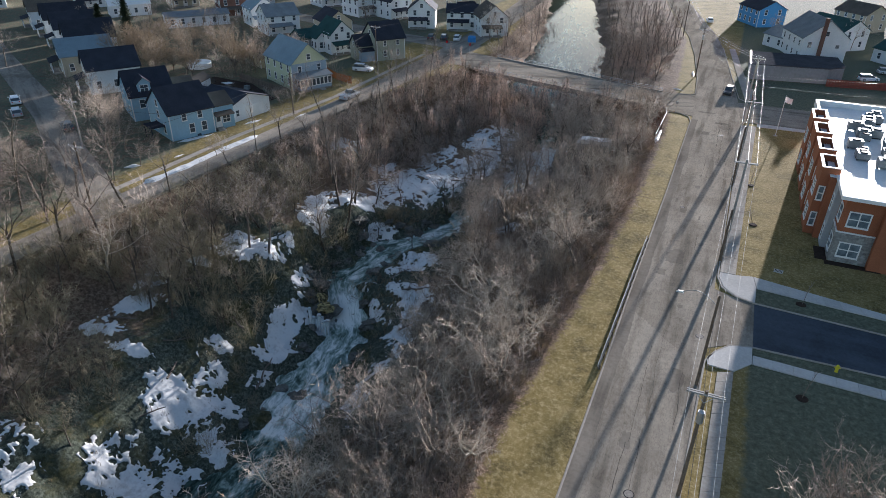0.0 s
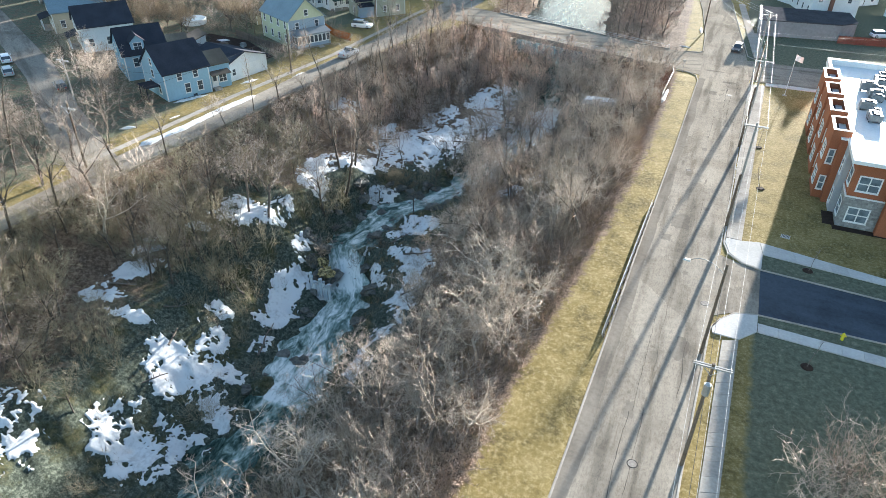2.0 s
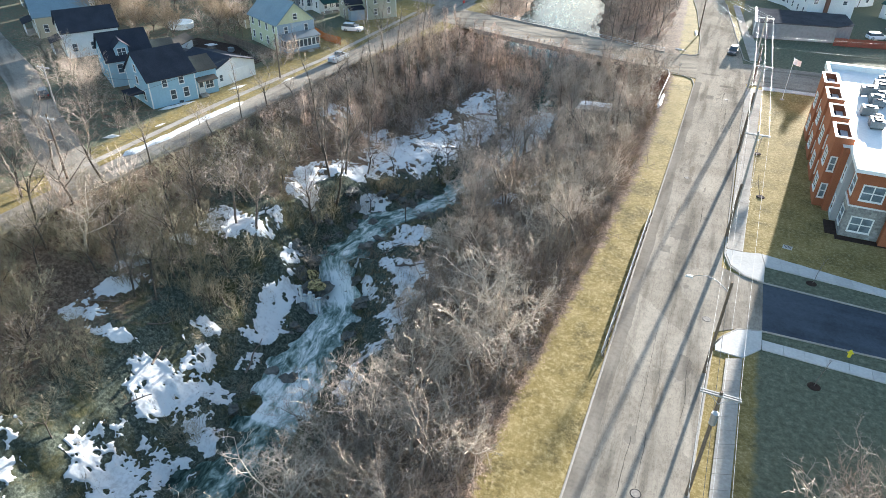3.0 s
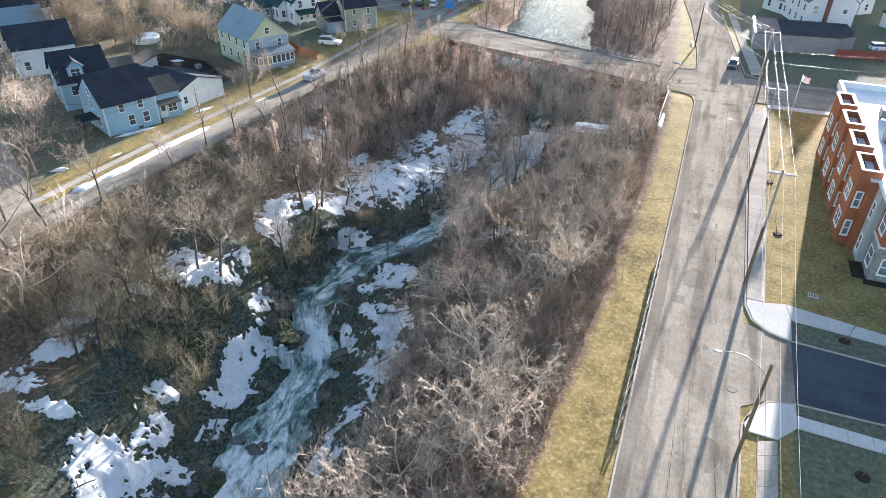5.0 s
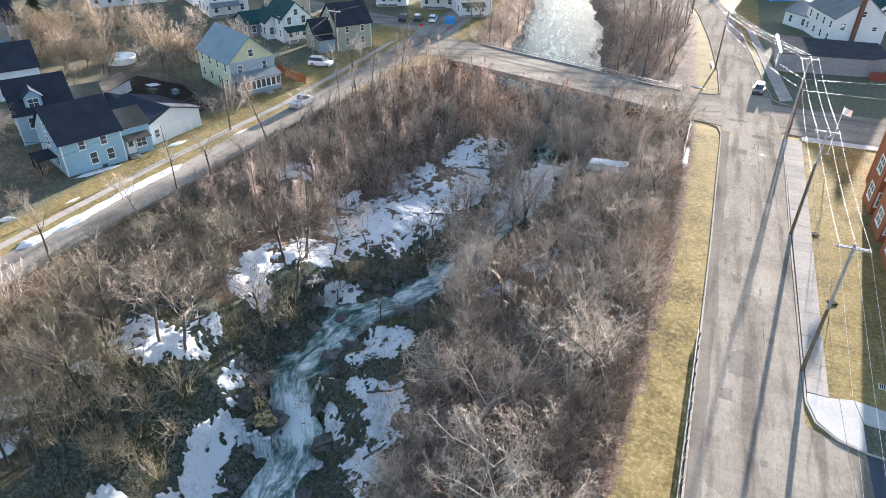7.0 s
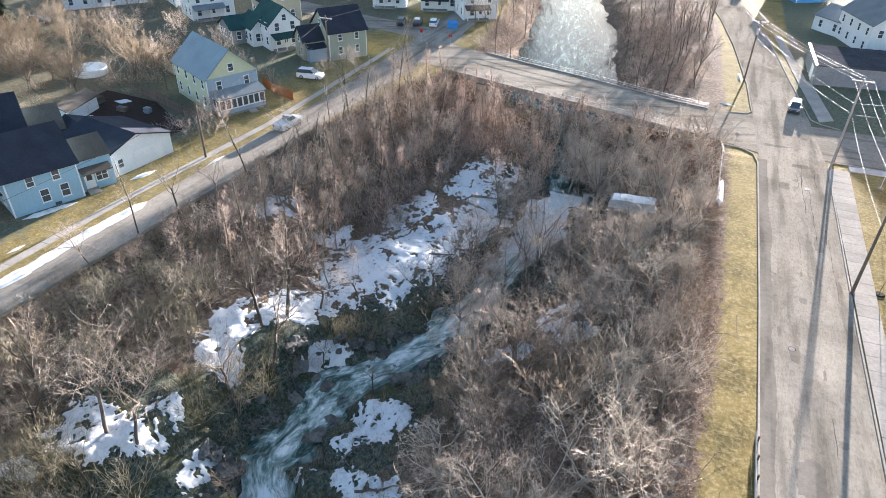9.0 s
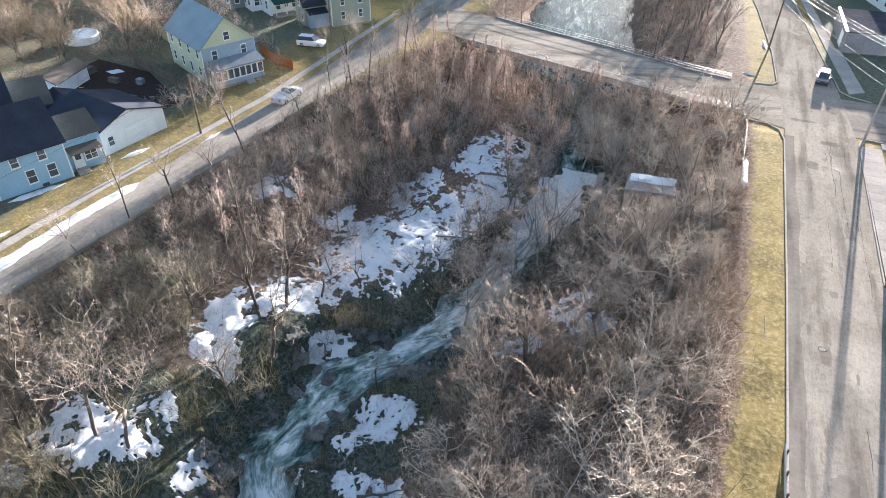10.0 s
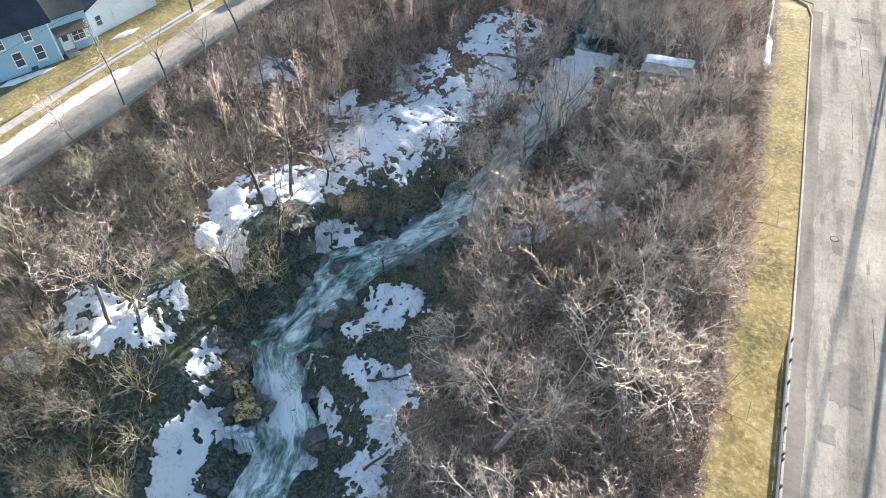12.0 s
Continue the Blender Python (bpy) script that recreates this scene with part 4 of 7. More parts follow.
def seam(x0, y0, L, w, seed, label=""):
    """A wandering open crack in the road, as a thin dark skin."""
    mb = MB()
    n = max(4, int(L / 0.5))
    pts = [(x0 + 0.22 * noise.noise((k * 0.13, seed, 0)) + 0.09 * noise.noise((k * 0.7, seed, 3)), y0 + L * k / n, w * (0.35 + abs(noise.noise((k * 0.4, seed, 8))) * 1.6)) for k in range(n + 1)]
    for (ax, ay, aw), (bx, by, bw) in zip(pts, pts[1:]):
        mb.hull([(ax - aw, ay, 0.02), (ax + aw, ay, 0.02), (bx + bw, by, 0.02), (bx - bw, by, 0.02)], [(ax - aw, ay, 0.0485), (ax + aw, ay, 0.0485), (bx + bw, by, 0.0485), (bx - bw, by, 0.0485)])
    return part("crack", mb, M_CRACK, scene.objects["road"])


rg = random.Random(77)
for k in range(14):
    seam(rg.choice((1.9, 3.1, 4.2, 5.2, 6.4, 7.2)) + rg.uniform(-.3, .3), rg.uniform(16, 120), rg.uniform(3, 14), rg.uniform(0.015, 0.035), k * 2.3)


# ---- trees ----
def skeleton(seed, height, limbs=5, bole=0.25, angle=(0.3, 0.75), up=(0.0, 0.10, 0.08, 0.05, 0.0), kids=(7, 5, 3), stems=1, leader=False, lean=0.1, depth=4,
             wiggle=0.15, twig=0.014, reach=(0.75, 0.58, 0.55, 0.6), girth=0.017):
    """Branches of a bare tree: (level, from, to, thickness at both). Without a leader the bole forks into ascending limbs."""
    rg = random.Random(seed)
    segs = []

    def grow(p, d, L, r, lvl):
        n = (4, 4, 3, 1, 1)[lvl]
        end = (0.35 if leader else 0.75) if lvl == 0 else 0.28
        pts, rad = [p], [r]
        for k in range(n):
            j = Vector((rg.gauss(0, 1), rg.gauss(0, 1), rg.gauss(0, 1))) * wiggle * (0.5, 1.0, 1.1, 1.2, 1.0)[lvl]
            d = (d + j + Vector((0, 0, up[lvl]))).normalized()
            q = pts[-1] + d * (L / n)
            r2 = max(r * (1 - (1 - end) * (k + 1) / n), 0.004)
            segs.append((4 if lvl >= 3 else lvl, pts[-1], q, rad[-1], r2))
            pts.append(q)
            rad.append(r2)
        if lvl >= depth:
            return
        m = limbs if lvl == 0 else kids[lvl - 1]
        lo = (bole if leader else 0.7) if lvl == 0 else 0.2
        for k in range(m):
            f = min(lo + (1 - lo) * (k + rg.random()) / m, 0.995)
            i = min(int(f * n), n - 1)
            w = f * n - i
            at = pts[i].lerp(pts[i + 1], w)
            rb = rad[i] * (1 - w) + rad[i + 1] * w
            axis = (pts[i + 1] - pts[i]).normalized()
            side = axis.orthogonal()
            side.rotate(Matrix.Rotation(k * 2.4 + rg.random() * 1.3, 3, axis))
            ang = rg.uniform(*angle) * (1.0, 1.45, 1.4, 1.2)[lvl]
            nd = (axis * math.cos(ang) + side.normalized() * math.sin(ang)).normalized()
            base = height * (1 - bole) if lvl == 0 else L
            grow(at, nd, base * reach[lvl] * rg.uniform(0.75, 1.15) * ((1.2 - 0.8 * f) if lvl or leader else 1.0), max(rb * (0.5, 0.5, 0.6, 0.7)[lvl], twig * (2.4, 1.5, 1.0, 0.75)[lvl]), lvl + 1)

    for s in range(stems):
        a = rg.uniform(0, 6.28)
        if stems == 1:
            d0 = Vector((math.cos(a) * lean, math.sin(a) * lean, 1)).normalized()
            grow(Vector((0, 0, -0.35)), d0, height * (1.0 if leader else bole + 0.12), height * girth, 0)
        else:
            t = rg.uniform(0.1, 0.95) * lean
            d0 = Vector((math.cos(a) * t, math.sin(a) * t, 1)).normalized()
            grow(Vector((math.cos(a) * 0.2, math.sin(a) * 0.2, -0.3)), d0, height * rg.uniform(0.7, 1.05), max(height * 0.006, twig * 1.6), 1)
    return segs


def branch_mesh(name, segs, material):
    """Tapered sticks: six-sided for the stem, three-sided for twigs, pointed at the ends."""
    mb = MB()
    for lvl, p, q, r0, r1 in segs:
        n = 6 if lvl == 0 else 3
        d = (q - p)
        if d.length < 1e-5:
            continue
        d.normalize()
        a = d.orthogonal().normalized()
        c_ = d.cross(a)
        k = len(mb.v)
        for i in range(n):
            t = 2 * math.pi * i / n
            mb.v.append(tuple(p + (a * math.cos(t) + c_ * math.sin(t)) * r0))
        if lvl >= 4:
            mb.v.append(tuple(q))
            mb.f.extend(((k, k + 1, k + n), (k + 1, k + 2, k + n)))
        else:
            for i in range(n):
                t = 2 * math.pi * i / n
                mb.v.append(tuple(q + (a * math.cos(t) + c_ * math.sin(t)) * r1))
            for i in range(n):
                j = (i + 1) % n
                mb.f.append((k + i, k + j, k + n + j, k + n + i))
    return mb.mesh(name, material, True)


def tree_kind(seed, material, bark=None, **kw):
    s = skeleton(seed, **kw)
    top = min(x[0] for x in s) if kw.get("stems", 1) > 1 else 1
    return branch_mesh("trunk", [x for x in s if x[0] <= top], bark or M_BARK), branch_mesh("crown", [x for x in s if x[0] > top], material)


UPRIGHT = dict(leader=True, bole=0.25, angle=(0.35, 0.7), up=(0.02, 0.12, 0.08, 0.05, 0.0), reach=(0.42, 0.6, 0.55, 0.6), wiggle=0.11, girth=0.011)
TREE_KINDS = {
    "pale": [tree_kind(100 + i, M_TWIG_PALE, M_BARK_PALE, height=9.5 + i % 3, limbs=5 + i % 2, bole=0.2, angle=(0.5, 0.95), up=(0, 0.06, 0.05, 0.04, 0), kids=(10, 7, 4), wiggle=0.27, twig=0.016, lean=0.2, girth=0.018, reach=(0.66, 0.55, 0.52, 0.6)) for i in range(5)],
    "grey": [tree_kind(200 + i, M_TWIG, M_BARK, height=10.5 + i % 3, limbs=6, bole=0.3, angle=(0.4, 0.85), kids=(8, 6, 4), wiggle=0.16, twig=0.014, lean=0.12, girth=0.014) for i in range(5)],
    "dark": [tree_kind(250 + i, M_TWIG_SHADE, M_BARK_DARK, height=11.0 + i % 3, limbs=5, bole=0.38, angle=(0.35, 0.8), kids=(7, 6, 4), wiggle=0.17, twig=0.014, lean=0.15, girth=0.015) for i in range(4)],
    "olive": [tree_kind(270 + i, M_TWIG_OLIVE_SHADE, M_BARK_DARK, height=8.5 + i % 3, limbs=6, bole=0.25, angle=(0.35, 0.8), kids=(7, 6, 4), wiggle=0.18, twig=0.014, lean=0.15, girth=0.012) for i in range(4)],
    "round": [tree_kind(290 + i, M_TWIG_TAN, M_BARK, height=7.5 + 0.6 * i, girth=0.012, limbs=9, bole=0.12, angle=(0.15, 0.6), up=(0, 0.05, 0.05, 0.03, 0), kids=(8, 6, 3), wiggle=0.09, twig=0.014, lean=0.08, reach=(0.95, 0.42, 0.5, 0.55)) for i in range(3)],
    "red": [tree_kind(300 + i, M_TWIG_RED, M_BARK, height=9.5 + i % 3, limbs=12, kids=(5, 4, 3), twig=0.014, **UPRIGHT) for i in range(4)],
    "slim": [tree_kind(400 + i, M_TWIG, M_BARK_DARK, height=12.0 + i, limbs=9, kids=(5, 4, 2), twig=0.013, **UPRIGHT) for i in range(3)],
    "willow": [tree_kind(500 + i, M_TWIG_GOLD, M_BARK, height=8.0 + i, limbs=11, bole=0.12, angle=(0.2, 0.75), kids=(8, 7, 4), wiggle=0.13, twig=0.021, reach=(0.85, 0.48, 0.5, 0.55), girth=0.013) for i in range(2)],
    "red_far": [tree_kind(700 + i, M_TWIG_RED, M_BARK, height=9.5 + i % 3, limbs=11, kids=(5, 5, 2), twig=0.018, **UPRIGHT) for i in range(3)],
    "grey_far": [tree_kind(710 + i, M_TWIG, M_BARK, height=10.0 + i % 3, limbs=5, bole=0.3, kids=(6, 5, 3), twig=0.02, wiggle=0.15, girth=0.013) for i in range(3)],
    "scrub": [tree_kind(720 + i, (M_TWIG, M_TWIG_RED, M_TWIG_TAN)[i], height=3.6 + 0.5 * i, stems=8, lean=0.9, up=(0, 0.04, 0.05, 0.03, 0), kids=(5, 4), depth=3, twig=0.016) for i in range(3)],
    "shrub": [tree_kind(600 + i, (M_BRUSH, M_TWIG, M_TWIG_TAN, M_BRUSH)[i % 4], height=3.4 + 0.4 * i, stems=9, lean=0.9, up=(0, 0.03, 0.05, 0.03, 0), kids=(6, 5), depth=3, twig=0.014, wiggle=0.13) for i in range(6)],
    "olive_shrub": [tree_kind(640 + i, M_TWIG_OLIVE_SHADE, M_TWIG_OLIVE_SHADE, height=3.6 + 0.5 * i, stems=11, lean=0.9, up=(0, 0.03, 0.05, 0.03, 0), kids=(5, 4), depth=3, twig=0.013, wiggle=0.13) for i in range(3)],
}
TREE_LABEL = {
    "pale": ("tree", "bare spreading tree with pale sunlit twisting branches", "tree"),
    "grey": ("tree", "bare grey-brown deciduous tree with fine twigs", "tree"),
    "red": ("tree", "bare upright thicket tree with reddish-brown twigs", "tree"),
    "slim": ("tree", "tall slender bare tree with grey bark", "tree"),
    "dark": ("tree", "bare tree with a dark trunk and spreading limbs", "tree"),
    "olive": ("tree", "bare olive-brown tree on the shaded slope", "tree"),
    "round": ("tree", "bare rounded tree with fine fanning tan twigs", "tree"),
    "olive_shrub": ("shrub", "leafless olive-green many-stemmed shrub", "shrub"),
    "willow": ("tree", "bare rounded tree with tan golden twigs", "tree"),
    "shrub": ("shrub", "leafless many-stemmed grey-brown shrub on the slope", "shrub"),
}
TREES_AT = []
_ARR = {}


def mesh_arrays(me):
    """Corner points and triangles of a twig mesh."""
    if me.name not in _ARR:
        v = np.empty(len(me.vertices) * 3)
        me.vertices.foreach_get("co", v)
        _ARR[me.name] = (v.reshape(-1, 3), [tuple(p.vertices) for p in me.polygons])
    return _ARR[me.name]


def stand(name, places, label, category):
    """Many trees or shrubs, past counting, joined into one object."""
    verts, faces, mats, slots = [], [], [], []
    n = 0
    for kind, m in places:
        for me in random.choice(TREE_KINDS[kind]):
            v, f = mesh_arrays(me)
            a = np.array(m)
            verts.append(v @ a[:3, :3].T + a[:3, 3])
            mt = me.materials[0]
            if mt not in slots:
                slots.append(mt)
            faces.extend(tuple(i + n for i in q) for q in f)
            mats.extend([slots.index(mt)] * len(f))
            n += len(v)
    me = bpy.data.meshes.new(name)
    me.from_pydata(np.concatenate(verts).tolist(), [], faces)
    for mt in slots:
        me.materials.append(mt)
    me.polygons.foreach_set("material_index", mats)
    me.polygons.foreach_set("use_smooth", [True] * len(faces))
    return tagged(new(name, me), label, category, kind="stuff")


def stance(x, y, s):
    return pose(x, y, H(x, y), random.uniform(-5, 5), random.uniform(-5, 5), random.uniform(0, 360)) @ Matrix.Diagonal((s, s, s * random.uniform(0.9, 1.1), 1))


def plant(kind, x, y, s=1.0, z=None, group="bare trees in the ravine"):
    """One tree with its own turn and size, rooted in the ground."""
    i = random.randrange(len(TREE_KINDS[kind]))
    m = stance(x, y, s)
    name, label, cat = TREE_LABEL[kind]
    root = thing(name, label, cat, group=group)
    root.matrix_world = m
    trunk, crown = TREE_KINDS[kind][i]
    part("trunk", trunk, None, root)
    part("crown", crown, None, root)
    TREES_AT.append((x, y))
    return root


random.seed(11)


def clear(x, y, gap):
    return all((x - a) ** 2 + (y - b) ** 2 > gap * gap for a, b in TREES_AT)


OPEN = [(-42.5, 93, 7, 8), (-37.5, 104, 5.5, 9), (-36.5, 117, 6, 7), (-40, 83.5, 4, 5), (-49.8, 74, 3.6, 7.5), (-52.5, 57.5, 5.5, 4.5), (-31.5, 66, 6.5, 9), (-45, 57, 5, 6), (-42, 50, 5, 7), (-34.5, 75, 6, 8),
        (-44, 34, 6.5, 7), (-42, 26, 7.5, 6), (-55, 35.5, 7, 5), (-48, 17, 6, 6), (-29, 58, 5, 7), (-20, 88, 3, 4), (-14.5, 106.5, 3.6, 3), (-23.0, 110, 4.0, 9), (-27.5, 45, 4.8, 11)]


def opening(x, y):
    return any(((x - a) / rx) ** 2 + ((y - b) / ry) ** 2 < 1 for a, b, rx, ry in OPEN)


def wood(n, x0, x1, y0, y1, kinds, gap, smin, smax, avoid=True, joined=None):
    """Scatter n trees over a stretch of slope, off the water, the road and the snow."""
    made = tries = 0
    while made < n and tries < n * 30:
        tries += 1
        x, y = random.uniform(x0, x1), random.uniform(y0, y1)
        c = cut(y)
        if x > c[8, 0] - 1.0 or x < c[0, 0] + 0.8 or abs(x - c[4, 0]) < (4.2 if y < 112 else 2.4) or not clear(x, y, gap) or (avoid and opening(x, y)):
            continue
        if 128 < y < 160 and not (y < 128 + 0.27 * (-5 - x) - 1.0 or y > 146 + 0.27 * (-5 - x)):
            continue
        if y > 146 and c[3, 0] - 0.3 < x < c[5, 0] + 1.2:
            continue
        kind, s = random.choice(kinds), random.uniform(smin, smax)
        if (104 < y < 142 or y > 147) and abs(x - (-41.5 + 0.125 * (y - 93))) < (6.5 if y < 124 else 4.2):
            # a thinner strip of thicket, where the low light comes through
            if random.random() < (0.75 if y < 114 else 0.5):
                continue
            s = min(s, 0.6 if y < 122 else 0.75)
        if x < -50 and 52 < y < 112:
            # low growth below the street, so that it stays open to view
            s = min(s, ((x + 65.0) * 0.42 + 1.2 - H(x, y)) / (4.5 if kind in ("shrub", "scrub") else 12.0))
            if s < 0.25:
                continue
        if joined is None:
            plant(kind, x, y, s)
        else:
            joined.append((kind, stance(x, y, s)))
            TREES_AT.append((x, y))
        made += 1


# picked single trees that stand out
for kind, x, y, s in (
        ("dark", -46.4, 76.5, 1.15), ("dark", -45.1, 71.1, 1.05), ("slim", -47.4, 78.6, 1.0), ("dark", -34.8, 73.8, 0.5), ("round", -42.3, 59.2, 0.62), ("grey", -24.6, 101.0, 1.15), ("dark", -24.0, 96.0, 0.9), ("grey", -19.0, 113.5, 1.1),
        ("grey", -51.2, 56.2, 1.25), ("grey", -48.2, 56.4, 1.2), ("olive", -56.5, 60, 1.2), ("olive", -59.5, 65.5, 0.9), ("olive", -60.0, 54.5, 1.1), ("dark", -53.5, 61.5, 0.9),
        ("round", -16.0, 70.3, 1.25), ("pale", -14.1, 63.6, 1.35), ("pale", -10.8, 71.5, 1.05), ("pale", -18.2, 58.6, 1.3), ("pale", -12.6, 80.0, 1.35), ("pale", -10.4, 89.0, 1.0), ("pale", -14.4, 53.0, 1.2), ("pale", -9.4, 65.5, 0.85),
        ("grey", -21.5, 66.5, 0.9), ("round", -20.0, 76.5, 0.95), ("pale", -16.5, 96.5, 1.1), ("grey", -18.2, 86.5, 0.95), ("pale", -12.6, 43.4, 1.3), ("pale", -12.2, 47.4, 1.05), ("pale", -16.8, 46.0, 1.25), ("pale", -20.5, 50.5, 1.1),
        ("pale", -22.4, 24.7, 1.3), ("pale", -25.2, 28.6, 1.15), ("pale", -16, 36, 1.2), ("grey", -16.5, 29.5, 1.1), ("pale", -27.5, 19.5, 1.1), ("grey", -23.0, 36.5, 0.85), ("olive", -46.5, 44.0, 0.6), ("olive", -45.0, 40.5, 0.5),
        ("grey", -57.0, 84, 0.85), ("grey", -55.5, 73.5, 0.8), ("dark", -67.1, 51.1, 1.0), ("dark", -66.3, 58.3, 0.75), ("dark", -67.4, 34.6, 1.1), ("dark", -67.2, 40.8, 1.1), ("grey", -66.0, 45.5, 1.0), ("grey", -65.0, 30.0, 1.1), ("olive", -57.5, 51, 1.0), ("olive", -62.5, 36, 1.1), ("pale", -61.0, 41.5, 0.9)):
    plant(kind, x, y, s)
# along the edge of the residential street
for k, (x, y, s) in enumerate(((-65.2, 70.0, .6), (-64.8, 76.5, .65), (-63.8, 82.0, .75), (-63.0, 88.5, .6), (-62.8, 94.0, .8), (-61.6, 99.5, .65), (-61.2, 105.0, .8), (-60.4, 111.5, .7), (-60.0, 117.0, .85), (-58.8, 123.0, .8), (-57.0, 129.0, .85),
                                (-73.5, 44.0, .95), (-76.0, 51.0, .9), (-79.0, 44.5, 1.0), (-72.5, 36.5, 1.0), (-78.0, 37.0, 1.0))):
    plant(("grey", "slim", "dark")[k % 3], x, y, s)
THICKET, FAR_WOOD, SHRUBS, WEST_WOOD = [], [], [], []
wood(78, -27, -7, 20, 128, ["pale", "grey", "grey", "pale", "round"], 3.0, 0.65, 1.0)
wood(54, -69, -51, 18, 75, ["olive", "dark", "olive", "dark"], 3.2, 0.6, 1.0)
wood(70, -66, -49, 70, 134, ["red", "grey", "red", "slim", "dark"], 2.4, 0.6, 0.95, joined=WEST_WOOD)
wood(85, -56, -22, 106, 142, ["red_far", "red_far", "grey_far"], 2.2, 0.65, 1.0, joined=THICKET)
wood(16, -20, -6, 100, 130, ["grey", "pale", "red"], 2.7, 0.55, 0.85)
wood(10, -52, -28, 16, 100, ["olive", "dark"], 3.6, 0.4, 0.65, True)
wood(10, -34, -8, -2, 20, ["pale", "grey"], 4.0, 0.7, 1.0, joined=WEST_WOOD)
wood(10, -66, -40, -2, 20, ["olive", "grey"], 4.0, 0.7, 1.0, joined=WEST_WOOD)
wood(150, -27, -6.0, 18, 100, ["shrub"], 1.5, 0.7, 1.3)
wood(40, -27, -6.0, 100, 128, ["scrub"], 1.4, 0.7, 1.1, joined=SHRUBS)
wood(60, -8.6, -5.2, 20, 127, ["scrub"], 1.0, 0.3, 0.6, joined=SHRUBS)
wood(80, -68, -52.5, 18, 85, ["shrub", "olive_shrub", "olive_shrub"], 1.5, 0.7, 1.3)
wood(60, -68, -44, 85, 130, ["scrub"], 1.5, 0.8, 1.4, joined=SHRUBS)
wood(60, -58, -20, 98, 140, ["scrub"], 1.5, 0.8, 1.4, joined=SHRUBS)
wood(16, -46, -25, 18, 92, ["olive_shrub"], 1.7, 0.4, 0.8, True)
wood(8, -50, -45, 84, 104, ["shrub"], 2.2, 0.4, 0.8, False)
# bushes that lean over the upper creek
for x, y, s in ((-44.0, 66.0, .5), (-43.4, 73.8, .5), (-42.2, 75.4, .45), (-36.4, 72.0, .45), (-34.0, 76.8, .5), (-35.6, 64.2, .4), (-38.0, 84.2, .5), (-36.6, 86.0, .5), (-28.0, 81.0, .7), (-27.0, 84.0, .7), (-26.2, 87.0, .7)):
    plant("shrub", x, y, s)
for x, y, s in ((-20.0, 120.0, 1.0), (-15.0, 112.5, .9), (-12.5, 119.0, .9), (-17.0, 124.0, .95), (-25.0, 123.5, 1.0), (-22.0, 128.0, .95), (-13.0, 98.5, 1.0)):
    plant("pale", x, y, s)
for x, y, s in ((-32.5, 97, .8), (-30.0, 111, .8), (-29.0, 119, .95), (-31.8, 90.0, .8), (-28.8, 94.5, .75)):
    plant("grey", x, y, s)
# West-bank brush, set tall so that it shades the slope below.
for x, y, s in ((-52.5, 50, 1.3), (-50.5, 47.5, 1.2), (-48.5, 50.0, 1.3), (-47.0, 46.0, 1.1), (-51.5, 43.5, 1.1), (-49.0, 44.0, 1.0), (-46.6, 53.5, 1.1), (-53.5, 46, 1.2), (-45.8, 50.4, 1.0),
                (-46.8, 62.5, 1.2), (-45.4, 65.5, 1.2), (-44.6, 68.8, 1.1), (-46.4, 68.0, 1.1), (-54.5, 52.5, 1.2), (-44.4, 46.4, .9)):
    plant("olive_shrub", x, y, s)
for k in range(36):
    y = random.uniform(84, 105)
    c = cut(y)
    side = random.choice((-1, 1, 1))
    x = c[4, 0] + side * random.uniform(2.6, 5.0)
    if clear(x, y, 1.3):
        plant(random.choice(("shrub", "olive", "shrub")) if side > 0 else "shrub", x, y, random.uniform(0.45, 0.75))
for x, y, s in ((-45.0, 63.2, .7), (-38.2, 62.0, .8), (-37.0, 60.6, .7), (-36.2, 62.4, .6), (-35.2, 68.0, .5), (-30.5, 74.2, .8), (-28.8, 72.8, .7), (-29.5, 76.0, .7), (-42.2, 57.0, .8),
                (-38.8, 31.0, .9), (-39.8, 30.3, .9), (-27.5, 33.0, 1.2), (-28.6, 30.5, 1.2), (-30.0, 35.0, 1.0), (-33.0, 24.5, .8), (-50.8, 22.0, .9), (-48, 29, .8), (-50.5, 27.5, .8), (-42.5, 41.5, .8), (-44.2, 44.6, .8), (-30.5, 44.0, .8), (-29.0, 47.5, .8), (-28.0, 38.5, 1.0)):
    plant("olive_shrub", x, y, s)
for k, y in enumerate((85.5, 87.5, 89.5, 91, 93, 94.5, 96.5, 98.5, 100.5, 102.5, 120, 121.5, 123, 125, 127, 129)):
    c = cut(y)
    plant(("grey", "pale", "grey")[k % 3], c[4, 0] + (1.6, 3.0, 2.2, 3.8, -1.0)[k % 5] * (1.0 if y < 110 else 0.8), y, (0.9, 0.8, 0.95)[k % 3])
